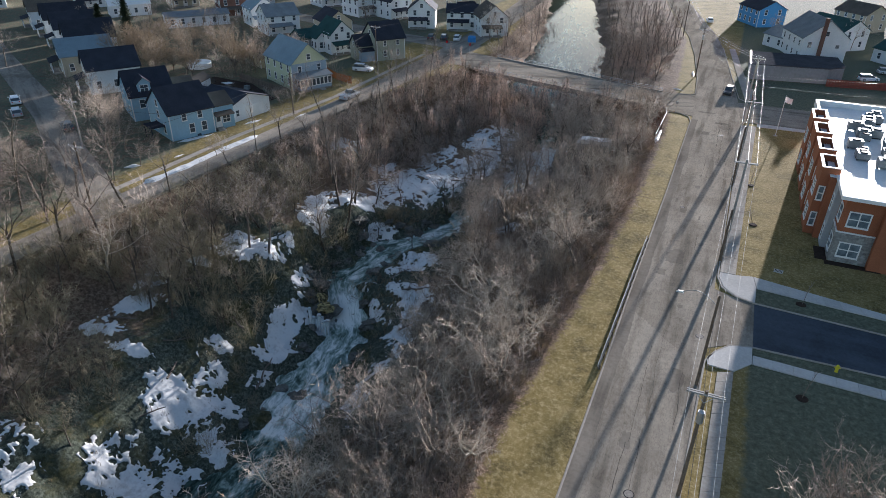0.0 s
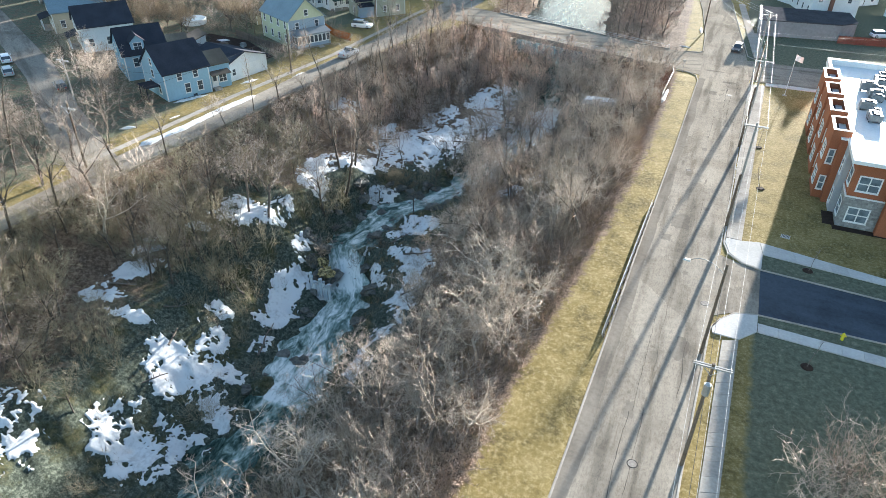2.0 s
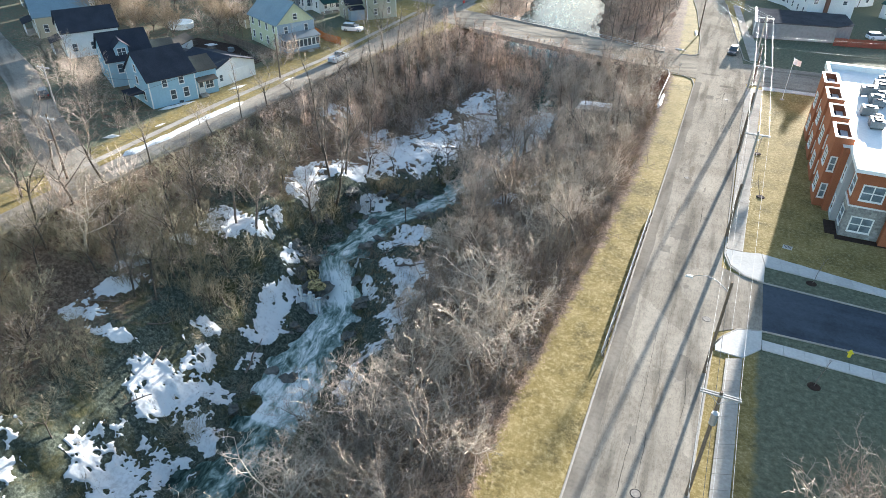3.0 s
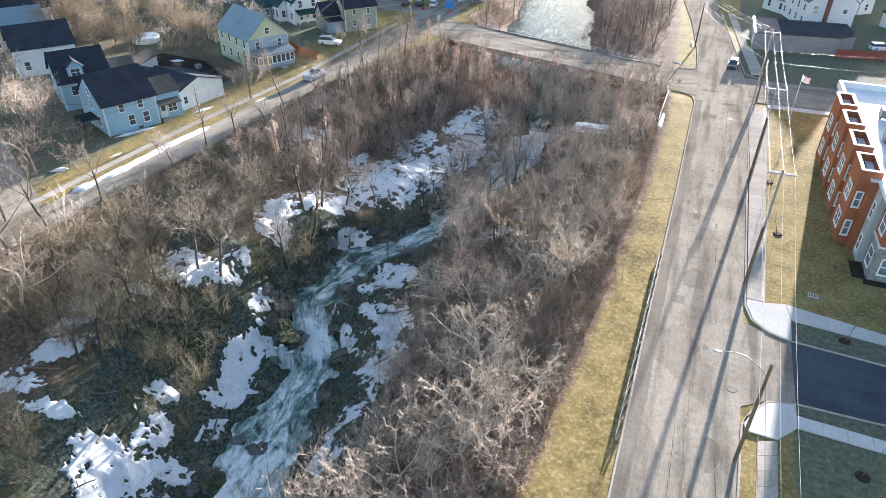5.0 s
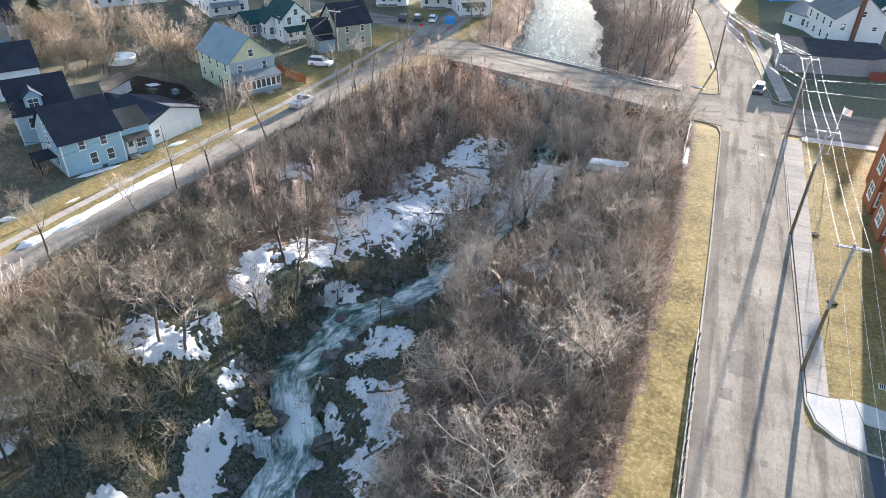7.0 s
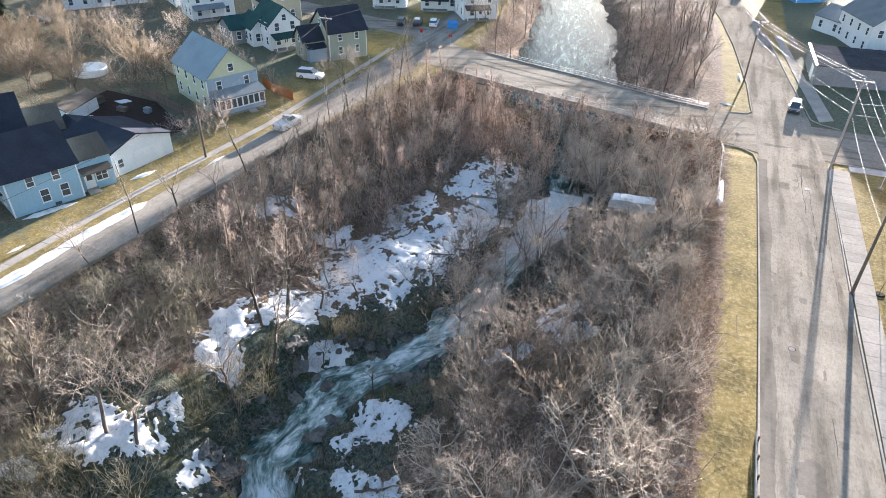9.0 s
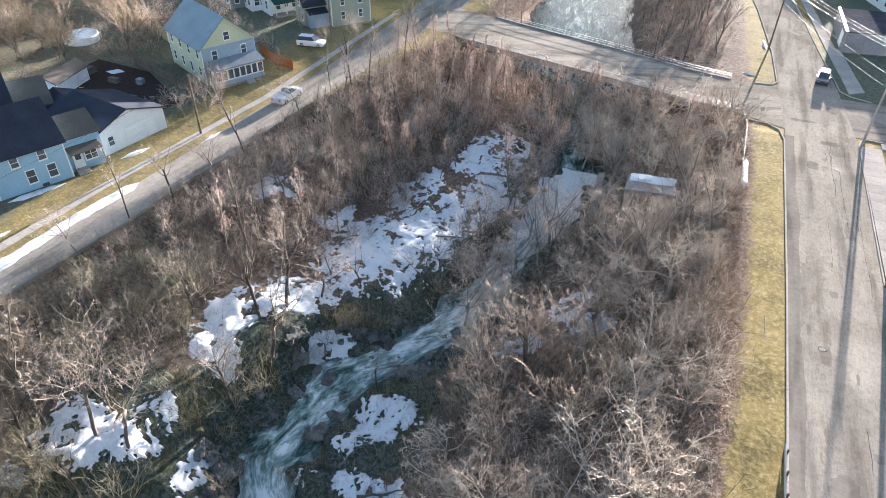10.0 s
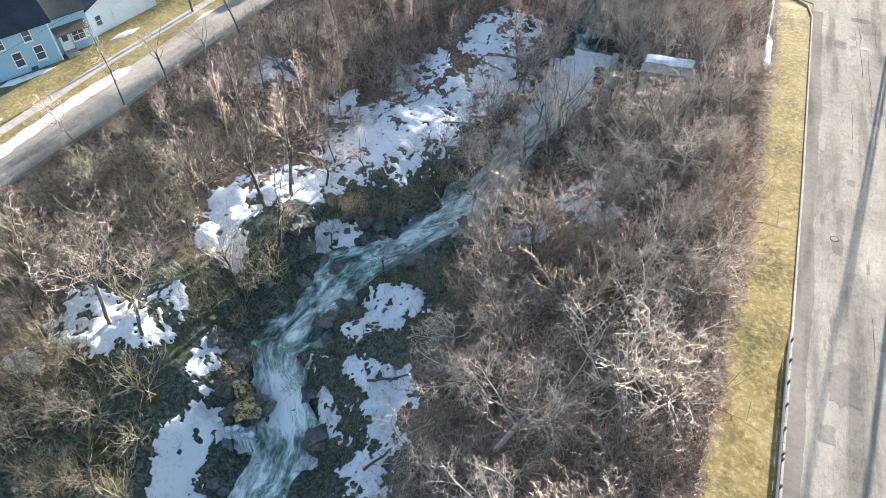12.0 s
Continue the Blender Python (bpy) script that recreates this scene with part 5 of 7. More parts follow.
# Creek-bank trees, many of them added only to shade the lower banks.
for kind, x, y, s in (("dark", -47.3, 73.5, .95), ("dark", -46.2, 66.0, .8), ("dark", -45.0, 81.0, .8), ("grey", -42.0, 84.5, .6), ("grey", -35.0, 90.5, .8), ("grey", -33.6, 93.5, .9), ("grey", -33.0, 100.5, .95), ("grey", -31.5, 105.0, .9), ("dark", -34.5, 87.0, .75), ("olive", -39.5, 79.5, .5), ("olive", -37.4, 81.2, .5), ("olive", -35.4, 83.0, .55), ("olive", -41.5, 79.0, .45),
                      ("olive", -55.5, 47.5, .9), ("olive", -52.0, 45.0, .8), ("olive", -49.0, 52.0, .8), ("olive", -47.0, 43.5, .6), ("dark", -56.0, 55.5, .9), ("olive", -58.5, 40.0, .9), ("olive", -50.0, 30.0, .7), ("dark", -53.5, 40.0, .8), ("olive", -53.0, 25.0, .8), ("olive", -47.5, 22.5, .6), ("olive", -57.0, 29.5, 1.0)):
    plant(kind, x, y, s)
for k in range(34):
    x = -44 + 0.85 * k + random.uniform(-0.4, 0.4)
    y = 130.6 - (x + 6.9) * 0.256 - random.uniform(1.2, 7.0)
    THICKET.append((random.choice(("grey_far", "red_far")), stance(x, y, (0.62 if x < -31 else 0.85) * random.uniform(0.85, 1.1))))
wood(46, -33, -19, 120, 134, ["grey_far", "red_far"], 1.6, 0.6, 0.85, joined=THICKET)
wood(36, -46, -22, 121, 141, ["scrub"], 1.0, 0.6, 1.0, False, joined=SHRUBS)
wood(40, -30, -9, 150, 196, ["red_far", "red_far", "grey_far"], 2.2, 0.6, 0.95, joined=FAR_WOOD)
wood(34, -40, -12, 196, 270, ["red_far", "grey_far", "red_far"], 3.0, 0.7, 1.0, joined=FAR_WOOD)
wood(36, -34, -7, 147, 240, ["scrub"], 2.0, 0.6, 1.0, joined=SHRUBS)
wood(24, -66, -46, 152, 290, ["grey_far", "red_far"], 3.5, 0.7, 1.0, joined=FAR_WOOD)
wood(30, -66, -44, 150, 240, ["scrub"], 1.8, 0.8, 1.3, joined=SHRUBS)
wood(26, -15, -6, 116, 128, ["red_far", "scrub"], 1.6, 0.35, 0.6, joined=THICKET)
stand("thicket", THICKET, "dense reddish-brown thicket of bare trees below the bridge", "woodland")
stand("slope_wood", WEST_WOOD, "bare brown wood on the slope below the residential street", "woodland")
stand("far_wood", FAR_WOOD, "bare woodland along the river past the bridge", "woodland")
stand("shrubs", SHRUBS, "tangle of leafless shrubs on the far slopes", "shrubs")


def brush(name, n, boxes, seed, material, label, hmin, hmax, everywhere=False, w=0.018):
    """Low dry stems and weeds, too many to count."""
    rg = random.Random(seed)
    mb = MB()
    k = 0
    while k < n:
        x0, x1, y0, y1 = rg.choice(boxes)
        bx, by = rg.uniform(x0, x1), rg.uniform(y0, y1)
        c = cut(by)
        if bx > c[8, 0] + 0.4 or bx < c[0, 0] + 0.2 or abs(bx - c[4, 0]) < 3.6 or (not everywhere and opening(bx, by)):
            continue
        if 86 < by < 112 and abs(bx - (-41.5 + 0.125 * (by - 93))) < 5.5 and (not everywhere or rg.random() < 0.7):
            continue
        if not everywhere and noise.noise((bx * 0.17, by * 0.17, seed * 1.0)) + 0.5 * noise.noise((bx * 0.5, by * 0.5, seed + 4.0)) < rg.uniform(-0.35, 0.1):
            continue
        size = rg.uniform(0.6, 1.15)
        for _ in range(10):
            x, y = bx + rg.gauss(0, 0.16), by + rg.gauss(0, 0.16)
            z = H(x, y)
            h, t, a = rg.uniform(hmin, hmax) * size, rg.uniform(0.1, 0.8), rg.uniform(0, 6.28)
            tip = (x + math.cos(a) * h * t, y + math.sin(a) * h * t, z + h)
            i = len(mb.v)
            mb.v.extend(((x - w * math.sin(a), y + w * math.cos(a), z - 0.05), (x + w * math.sin(a), y - w * math.cos(a), z - 0.05), tip,
                         (x + w * math.cos(a), y + w * math.sin(a), z - 0.05)))
            mb.f.extend(((i, i + 1, i + 2), (i + 1, i + 3, i + 2)))
            k += 1
    return tagged(part(name, mb, material), label, "undergrowth", kind="stuff")


EAST, WEST, WEST_LOW, NORTH = (-29, -5.2, 16, 130), (-69, -51.5, 78, 132), (-69, -46.5, 16, 80), (-58, -22, 98, 142)
brush("undergrowth", 46000, [EAST, EAST, WEST, NORTH], 3, M_BRUSH, "tangled grey-brown winter brush on the slopes", 0.5, 1.9)
brush("undergrowth", 16000, [WEST_LOW], 12, M_TWIG_OLIVE_SHADE, "olive-brown winter brush on the shaded slope", 0.5, 1.7)
brush("undergrowth", 26000, [EAST, WEST, NORTH, NORTH, (-30, -9, 149, 200), (-30, -9, 149, 200), (-60, -46, 150, 230)], 5, M_TWIG_RED, "reddish-brown winter brush on the slopes", 0.5, 1.7)
brush("dry_weeds", 24000, [EAST, WEST, (-40, -24, 60, 110), (-8, -4.6, 16, 128)], 4, M_DRY, "tufts of dry tan weeds and grass", 0.25, 0.9)
brush("dry_weeds", 3500, [(-50, -28, 76, 124), (-56, -44, 50, 84), (-50, -36, 18, 60), (-36, -24, 50, 76)], 6, M_DRY, "dry weeds poking through the snow", 0.3, 1.1, True)

brush("dry_weeds", 5500, [(-37, -28, 60, 74), (-34, -27, 55, 62), (-42.5, -34, 78, 84), (-42.5, -36, 79, 82)], 8, M_DRY, "golden-brown dry grass on the creek mound", 0.2, 0.7, True)
brush("briars", 5000, [(-13, -5.4, 121, 128.5), (-9, -5.2, 112, 124)], 9, M_BRIAR, "red-brown briars beside the crash barrier", 0.6, 1.8, True)

# brown leaves blown against the edge of the grass
rg = random.Random(19)
mb = MB()
for k in range(30000):
    y = rg.uniform(16, 127)
    c = cut(y)
    x = c[8, 0] + rg.gauss(-0.7, 0.8) + 0.9 * noise.noise((y * 0.25, 1.0, 4.0)) + 0.5 * noise.noise((y * 1.1, 3.0, 4.0))
    a, L, z = rg.uniform(0, 6.28), rg.uniform(0.04, 0.10), H(x, y)
    dx, dy, t = math.cos(a) * L, math.sin(a) * L, rg.uniform(0.01, 0.09)
    i = len(mb.v)
    mb.v.extend(((x - dx, y - dy, z + 0.015), (x + dy * .55, y - dx * .55, z + 0.02 + t * .5), (x + dx, y + dy, z + 0.02 + t), (x - dy * .55, y + dx * .55, z + 0.02 + t * .3)))
    mb.f.append((i, i + 1, i + 2, i + 3))
tagged(part("leaf_litter", mb, M_LEAF), "brown fallen leaves along the edge of the grass", "leaves", kind="stuff")


# ---- houses ----
def window(parent, m, w=0.9, h=1.5, cols=1, rows=2, frame_mat=None):
    """A framed window with its panes; m puts its sill's middle on the wall, facing local +x."""
    split = parent.name.startswith("apartment")
    t, dp, half = (0.15, 0.07, 0.06) if split else (0.09, 0.07, 0.03)
    fr = MB()
    for x in (-0.02, dp):
        for a in (0.0, t):
            fr.v.extend(((x, -w / 2 - a, -a), (x, w / 2 + a, -a), (x, w / 2 + a, h + a), (x, -w / 2 - a, h + a)))
    for k in range(4):
        q = (k + 1) % 4
        fr.f.extend(((8 + k, 12 + k, 12 + q, 8 + q), (4 + k, 4 + q, 12 + q, 12 + k), (k, 8 + k, 8 + q, q), (k, q, 4 + q, 4 + k)))
    bars = [("sill", MB().box(-0.02, dp + 0.05, -w / 2 - t - 0.03, w / 2 + t + 0.03, -t - 0.05, -t + 0.002))]
    for k in range(1, cols):
        y = -w / 2 + w * k / cols
        bars.append(("glazing_bar", MB().box(0.0, dp - 0.01, y - half, y + half, 0, h)))
    for k in range(1, rows):
        z = h * k / rows
        bars.append(("glazing_bar", MB().box(0.0, dp - 0.015, -w / 2, w / 2, z - half, z + half)))
    if not split:
        for _, b_ in bars:
            n = len(fr.v)
            fr.v.extend(b_.v)
            fr.f.extend(tuple(q + n for q in f) for f in b_.f)
    win = part("window", fr, frame_mat or M_WHITE, parent)
    win.matrix_world = m
    if split:
        for nm, b_ in bars:
            part(nm, b_, frame_mat or M_WHITE, win).matrix_world = m
    for c_ in range(cols):
        for r in range(rows):
            g = part("pane", MB().box(0.004, 0.02, -w / 2 + w * c_ / cols, -w / 2 + w * (c_ + 1) / cols, h * r / rows, h * (r + 1) / rows), M_PANE_SKY if split else M_GLASS, win)
            g.matrix_world = m
    return win


def door(parent, m, w=0.95, h=2.05):
    fr = MB().box(-0.02, 0.08, -w / 2 - 0.1, -w / 2, 0, h + 0.1).box(-0.02, 0.08, w / 2, w / 2 + 0.1, 0, h + 0.1).box(-0.02, 0.08, -w / 2, w / 2, h, h + 0.1)
    d = part("door", fr, M_WHITE, parent)
    d.matrix_world = m
    leaf = part("leaf", MB().box(0, 0.04, -w / 2, w / 2, 0.02, h), M_WHITE, d)
    leaf.matrix_world = m
    gl = part("pane", MB().box(0.035, 0.05, -w / 2 + 0.16, w / 2 - 0.16, 1.05, h - 0.15), M_GLASS, d)
    gl.matrix_world = m
    return d


def gable_roof(w, d, h, rh, ridge, over=0.35, th=0.16):
    """Two roof slabs; the body spans x -d..0 and y 0..w."""
    mb = MB()
    if ridge == 'y':
        a0, a1, mid, e0, e1 = -d, 0, -d / 2, -over, w + over
        P = lambda u, e, z: (u, e, z)
    else:
        a0, a1, mid, e0, e1 = 0, w, w / 2, -d - over, over
        P = lambda u, e, z: (e, u, z)
    half = (a1 - a0) / 2
    drop = rh / half * over
    for s, edge in ((-1, a0 - over), (1, a1 + over)):
        lo, hi = (edge, h - drop), (mid, h + rh)
        r0 = [P(lo[0], e0, lo[1]), P(lo[0], e1, lo[1]), P(hi[0], e1, hi[1]), P(hi[0], e0, hi[1])]
        r1 = [(x, y, z + th) for x, y, z in r0]
        mb.hull(r0, r1)
    return mb


def body_shape(w, d, h, rh, ridge):
    mb = MB()
    if ridge == 'y':
        s0 = [(-d, 0, -0.3), (0, 0, -0.3), (0, 0, h), (-d / 2, 0, h + rh), (-d, 0, h)]
        s1 = [(x, w, z) for x, y, z in s0]
    else:
        s0 = [(0, 0, -0.3), (0, w, -0.3), (0, w, h), (0, w / 2, h + rh), (0, 0, h)]
        s1 = [(-d, y, z) for x, y, z in s0]
    return mb.hull(s0, s1)


def house(x, y, yaw, w, d, h, rh, ridge, wall, roof, label, front=(), left=(), right=(), attic=True, chimney=None, corner=True, doors=(), z=0.0, name="house", group="houses of the town"):
    """A gabled house: front faces local +x, the south end local -y. front, left, right: windows (along, sill, w, h, cols)."""
    base = pose(x, y, z, 0, 0, yaw)
    root = thing(name, label, "house", base, group)

    def at(o, m):
        o.matrix_world = base @ m
        return o

    at(part("wall", body_shape(w, d, h, rh, ridge), wall, root), Matrix())
    at(part("roof", gable_roof(w, d, h, rh, ridge), roof, root), Matrix())
    if corner:
        for cx, cy in ((0, 0), (0, w), (-d, 0), (-d, w)):
            ox, oy = (-0.12, 0.03) if cx == 0 else (-0.03, 0.12), (-0.03, 0.12) if cy == 0 else (-0.12, 0.03)
            at(part("corner_board", MB().box(cx + ox[0], cx + ox[1], cy + oy[0], cy + oy[1], 0, h - 0.03), M_WHITE, root), Matrix())
    for u, s, ww, hh, cc in front:
        window(root, base @ pose(0, u, s), ww, hh, cc)
    for u, s, ww, hh, cc in left:
        window(root, base @ pose(-u, 0, s, 0, 0, -90), ww, hh, cc)
    for u, s, ww, hh, cc in right:
        window(root, base @ pose(-u, w, s, 0, 0, 90), ww, hh, cc)
    for u in doors:
        door(root, base @ pose(0, u, 0.2))
    if attic:
        if ridge == 'x':
            window(root, base @ pose(0, w / 2, h + 0.5), 0.8, 1.1, 1)
        else:
            window(root, base @ pose(-d / 2, 0, h + 0.5, 0, 0, -90), 0.8, 1.1, 1)
    if chimney:
        cx, cy, ch = chimney
        at(part("chimney", MB().box(cx - 0.3, cx + 0.3, cy - 0.3, cy + 0.3, h, ch).box(cx - 0.36, cx + 0.36, cy - 0.36, cy + 0.36, ch - 0.25, ch - 0.1), M_BRICK_BR, root), Matrix())
    return root, base


def porch(root, base, u0, u1, depth, h, roof, enclosed=False, wall=None, steps_at=None):
    """A porch before the front: floor, posts or a glazed front, lean-to roof."""
    def at(o):
        o.matrix_world = base
        return o
    at(part("porch_floor", MB().box(0.004, depth, u0, u1, -0.2, 0.35, 0.02), M_CONC_OLD, root))
    r0 = [(0.0, u0 - 0.25, h + 0.65), (depth + 0.3, u0 - 0.25, h), (depth + 0.3, u1 + 0.25, h), (0.0, u1 + 0.25, h + 0.65)]
    at(part("porch_roof", MB().hull(r0, [(x, y, z + 0.12) for x, y, z in r0]), roof, root))
    if enclosed:
        at(part("porch_wall", MB().box(0.004, depth, u0, u1, 0.35, 1.1).box(0.004, depth, u0, u1, h - 0.22, h - 0.02), wall, root))
        n = max(3, int((u1 - u0) / 0.85))
        for k in range(n):
            window(root, base @ pose(depth - 0.06, u0 + (u1 - u0) * (k + 0.5) / n, 1.14), (u1 - u0) / n - 0.22, h - 1.14 - 0.3, 1, 1)
        for k in range(2):
            window(root, base @ pose(depth * (k + 0.5) / 2, u0 + 0.06, 1.14, 0, 0, -90), depth / 2 - 0.25, h - 1.14 - 0.3, 1, 1)
    else:
        for u in (u0 + 0.1, (u0 + u1) / 2, u1 - 0.1):
            at(part("post", MB().box(depth - 0.16, depth - 0.02, u - 0.07, u + 0.07, 0.35, h), M_WHITE, root))
    if steps_at is not None:
        for k in range(3):
            at(part("step", MB().box(depth, depth + 0.3 * (3 - k), steps_at - 0.6, steps_at + 0.6, -0.1, 0.1 * (k + 1), 0.01), M_CONC, root))


def grid_windows(span, storeys, n, w=0.85, h=1.45, first=1.0, cols=1):
    return [(span * (k + 0.5) / n, first + s * 2.7, w, h, cols) for s in range(storeys) for k in range(n)]


# blue house beside the street, its link and the white garage
r, b = house(-79.9, 73.6, -24, 7.8, 9.0, 4.7, 3.5, 'y', M_BLUE, M_SHINGLE, "pale blue clapboard house with charcoal shingle roof and white trim",
             front=[(2.6, 3.2, .75, 1.1, 1), (5.4, 3.2, .75, 1.1, 1), (3.7, 0.9, .85, 1.5, 1), (5.9, 0.9, .85, 1.5, 1)],
             left=[(2.5, 0.9, .85, 1.5, 1), (6.0, 0.9, .85, 1.5, 1), (4.5, 3.2, .85, 1.2, 1)])
part("basement_window", MB().box(0.0, 0.05, 4.4, 5.1, 0.05, 0.4), M_GLASS, r).matrix_world = b
lk = part("link", body_shape(4.2, 6.0, 4.2, 1.6, 'y'), M_BLUE, r)
lk.matrix_world = b @ pose(-0.9, 7.8, 0)
part("link_roof", gable_roof(4.2, 6.0, 4.2, 1.6, 'y', 0.2), M_SHINGLE_BR, r).matrix_world = b @ pose(-0.9, 7.83, 0)
door(r, b @ pose(-0.9, 9.0, 0.35))
window(r, b @ pose(-0.9, 10.5, 1.1), 1.3, 1.2, 2)
pr0 = [(-0.9, 8.0, 3.1), (0.5, 8.0, 2.7), (0.5, 11.6, 2.7), (-0.9, 11.6, 3.1)]
part("door_roof", MB().hull(pr0, [(x, y, z + 0.1) for x, y, z in pr0]), M_SHINGLE_BR, r).matrix_world = b
for k in range(3):
    part("step", MB().box(-0.9, -0.2 - 0.25 * k + 0.5, 8.3, 9.7, -0.1, 0.12 * (k + 1), 0.01), M_CONC, r).matrix_world = b
lt = MB()
lt.box(-5.5, -2.0, -2.6, -0.1, 2.2, 2.35)
part("side_porch", lt.box(-5.4, -5.25, -2.5, -2.35, -.1, 2.2).box(-2.25, -2.1, -2.5, -2.35, -.1, 2.2), M_SHINGLE, r).matrix_world = b
r, b = house(-77.1, 84.8, -9, 10.2, 9.5, 2.9, 1.7, 'x', M_WHITE_SIDE, M_SHINGLE, "white sided garage with low charcoal roof", attic=False, front=[(2.2, 1.0, .7, 1.1, 1)], name="garage")
gd = part("garage_door", MB().box(-0.02, 0.02, 4.1, 8.7, 0.0, 2.3), M_WHITE, r)
gd.matrix_world = b
for k in range(4):
    part("panel", MB().hull([(0.02, 4.2, 0.06 + k * 0.55), (0.02, 8.6, 0.06 + k * 0.55), (0.02, 8.6, 0.57 + k * 0.55), (0.02, 4.2, 0.57 + k * 0.55)],
                            [(0.05, 4.23, 0.09 + k * 0.55), (0.05, 8.57, 0.09 + k * 0.55), (0.05, 8.57, 0.54 + k * 0.55), (0.05, 4.23, 0.54 + k * 0.55)]), M_WHITE, gd).matrix_world = b
# yellow-green house with a glazed porch
r, b = house(-79.2, 108.0, -27, 8.4, 12.0, 5.5, 3.7, 'x', M_CREAM, M_ROOF_BLUE, "pale yellow-green two-storey house with blue-grey roof",
             front=[(1.9, 3.5, .75, 1.3, 1), (6.5, 3.5, .75, 1.3, 1)], left=grid_windows(12, 2, 4, .75, 1.4))
part("front_cladding", MB().box(0.005, 0.05, 0.05, 8.35, 0, 5.4), M_BLUEGREY, r).matrix_world = b
window(r, b @ pose(0.05, 1.9, 3.5), .75, 1.3)
window(r, b @ pose(0.05, 6.5, 3.5), .75, 1.3)
porch(r, b, 0.5, 8.1, 2.4, 2.8, M_SHINGLE_GR, True, M_BLUEGREY, 5.6)
# house with a dormer
r, b = house(-101.5, 83.8, -123, 9.5, 7.6, 4.6, 3.6, 'x', M_BLUE, M_SHINGLE, "pale blue house with charcoal roof and a white-framed dormer", front=grid_windows(9.5, 2, 2), right=grid_windows(7.6, 1, 2, first=2.4))
part("rear_wing", body_shape(7.0, 4.2, 3.4, 2.4, 'x'), M_BLUE, r).matrix_world = b @ pose(-7.62, 1.2, 0)
part("rear_roof", gable_roof(7.0, 4.2, 3.4, 2.4, 'x', 0.2), M_SHINGLE_BR, r).matrix_world = b @ pose(-7.86, 1.2, 0)
b = b @ pose(2.7, 0, -0.6)
dm = part("dormer", MB().hull([(-6.6, 6.0, 5.4), (-6.6, 8.9, 5.4), (-4.4, 8.9, 5.4), (-4.4, 6.0, 5.4)], [(-6.6, 6.0, 7.2), (-6.6, 8.9, 7.2), (-4.4, 8.9, 7.2), (-4.4, 6.0, 7.2)])
          .hull([(-6.6, 6.0, 7.2), (-6.6, 8.9, 7.2), (-5.5, 8.9, 8.2), (-5.5, 6.0, 8.2)], [(-4.4, 6.0, 7.2), (-4.4, 8.9, 7.2), (-5.5, 8.9, 8.21), (-5.5, 6.0, 8.21)]), M_BLUE, r)
dm.matrix_world = b
dr = MB()
for s in (-1, 1):
    q0 = [(-5.5, 5.0, 8.25), (-5.5, 9.2, 8.25), (-5.5 + s * 1.4, 9.2, 7.0), (-5.5 + s * 1.4, 5.0, 7.0)]
    dr.hull(q0, [(x, y, z + 0.1) for x, y, z in q0])
part("dormer_roof", dr, M_SHINGLE, r).matrix_world = b
window(r, b @ pose(-5.5, 8.9, 5.75, 0, 0, 90), 1.3, 1.15, 2)
# the row behind, gables to the side street
for (x, y, w, d, h, rh, wl, rf, lb) in ((-120.5, 91.6, 8, 10, 5, 3.2, M_WHITE_SIDE, M_SHINGLE, "white house with charcoal gable roof"),
                                        (-138.0, 99.6, 9, 11, 4.4, 3.0, M_TAN, M_ROOF_BLUE, "tan house with blue-grey metal roof"),
                                        (-147, 109.0, 8, 11, 5.2, 3.6, M_WHITE_SIDE, M_SHINGLE, "tall white gabled house with dark roof"),
                                        (-160, 116.5, 8, 11, 5.2, 3.4, M_WHITE_SIDE, M_SHINGLE, "tall white gabled house with dark roof"),
                                        (-173, 124, 8, 11, 5.2, 3.4, M_WHITE_SIDE, M_SHINGLE, "tall white gabled house with dark roof"),
                                        (-188, 131, 9, 11, 5.2, 3.4, M_BLUEGREY, M_SHINGLE_BR, "blue-grey gabled house with brown roof")):
    r, b = house(x, y, -123, w, d, h, rh, 'x', wl, rf, lb, front=grid_windows(w, 2, 2), right=grid_windows(d, 1, 3, first=1.2), doors=(w * 0.5,))
    porch(r, b, 0.6, w * 0.6, 1.9, 2.5, M_SHINGLE, False)
# green-grey house by the crossing, white and grey houses with green roofs
r, b = house(-75.4, 138.3, -38, 7.6, 8.5, 5.2, 3.4, 'y', M_SAGE, M_SHINGLE, "sage-grey house with dark slate-blue roof", front=[(2.2, 1.1, .7, 1.3, 1), (2.2, 3.6, .7, 1.1, 1), (5.6, 1.1, .7, 1.3, 1), (5.6, 3.6, .7, 1.1, 1)],
             left=[(4.2, 3.6, .7, 1.2, 1)])
part("wing", body_shape(4.2, 4.6, 3.6, 2.2, 'y'), M_SAGE, r).matrix_world = b @ pose(-2.4, -4.2, 0)
part("wing_roof", gable_roof(4.2, 4.6, 3.6, 2.2, 'y', 0.3), M_SHINGLE, r).matrix_world = b @ pose(-2.4, -4.23, 0)
window(r, b @ pose(-4.7, -4.2, 3.2, 0, 0, -90), .7, 1.1)
window(r, b @ pose(-3.6, -4.2, 0.9, 0, 0, -90), .7, 1.3)
pq = [(-2.4, -4.0, 2.9), (-0.5, -4.0, 2.4), (-0.5, -0.2, 2.4), (-2.4, -0.2, 2.9)]
part("side_roof", MB().hull(pq, [(x, y, z + 0.12) for x, y, z in pq]), M_SHINGLE, r).matrix_world = b
part("side_room", MB().box(-2.4, -0.8, -3.8, -0.3, 0, 2.45), M_BLUEGREY, r).matrix_world = b
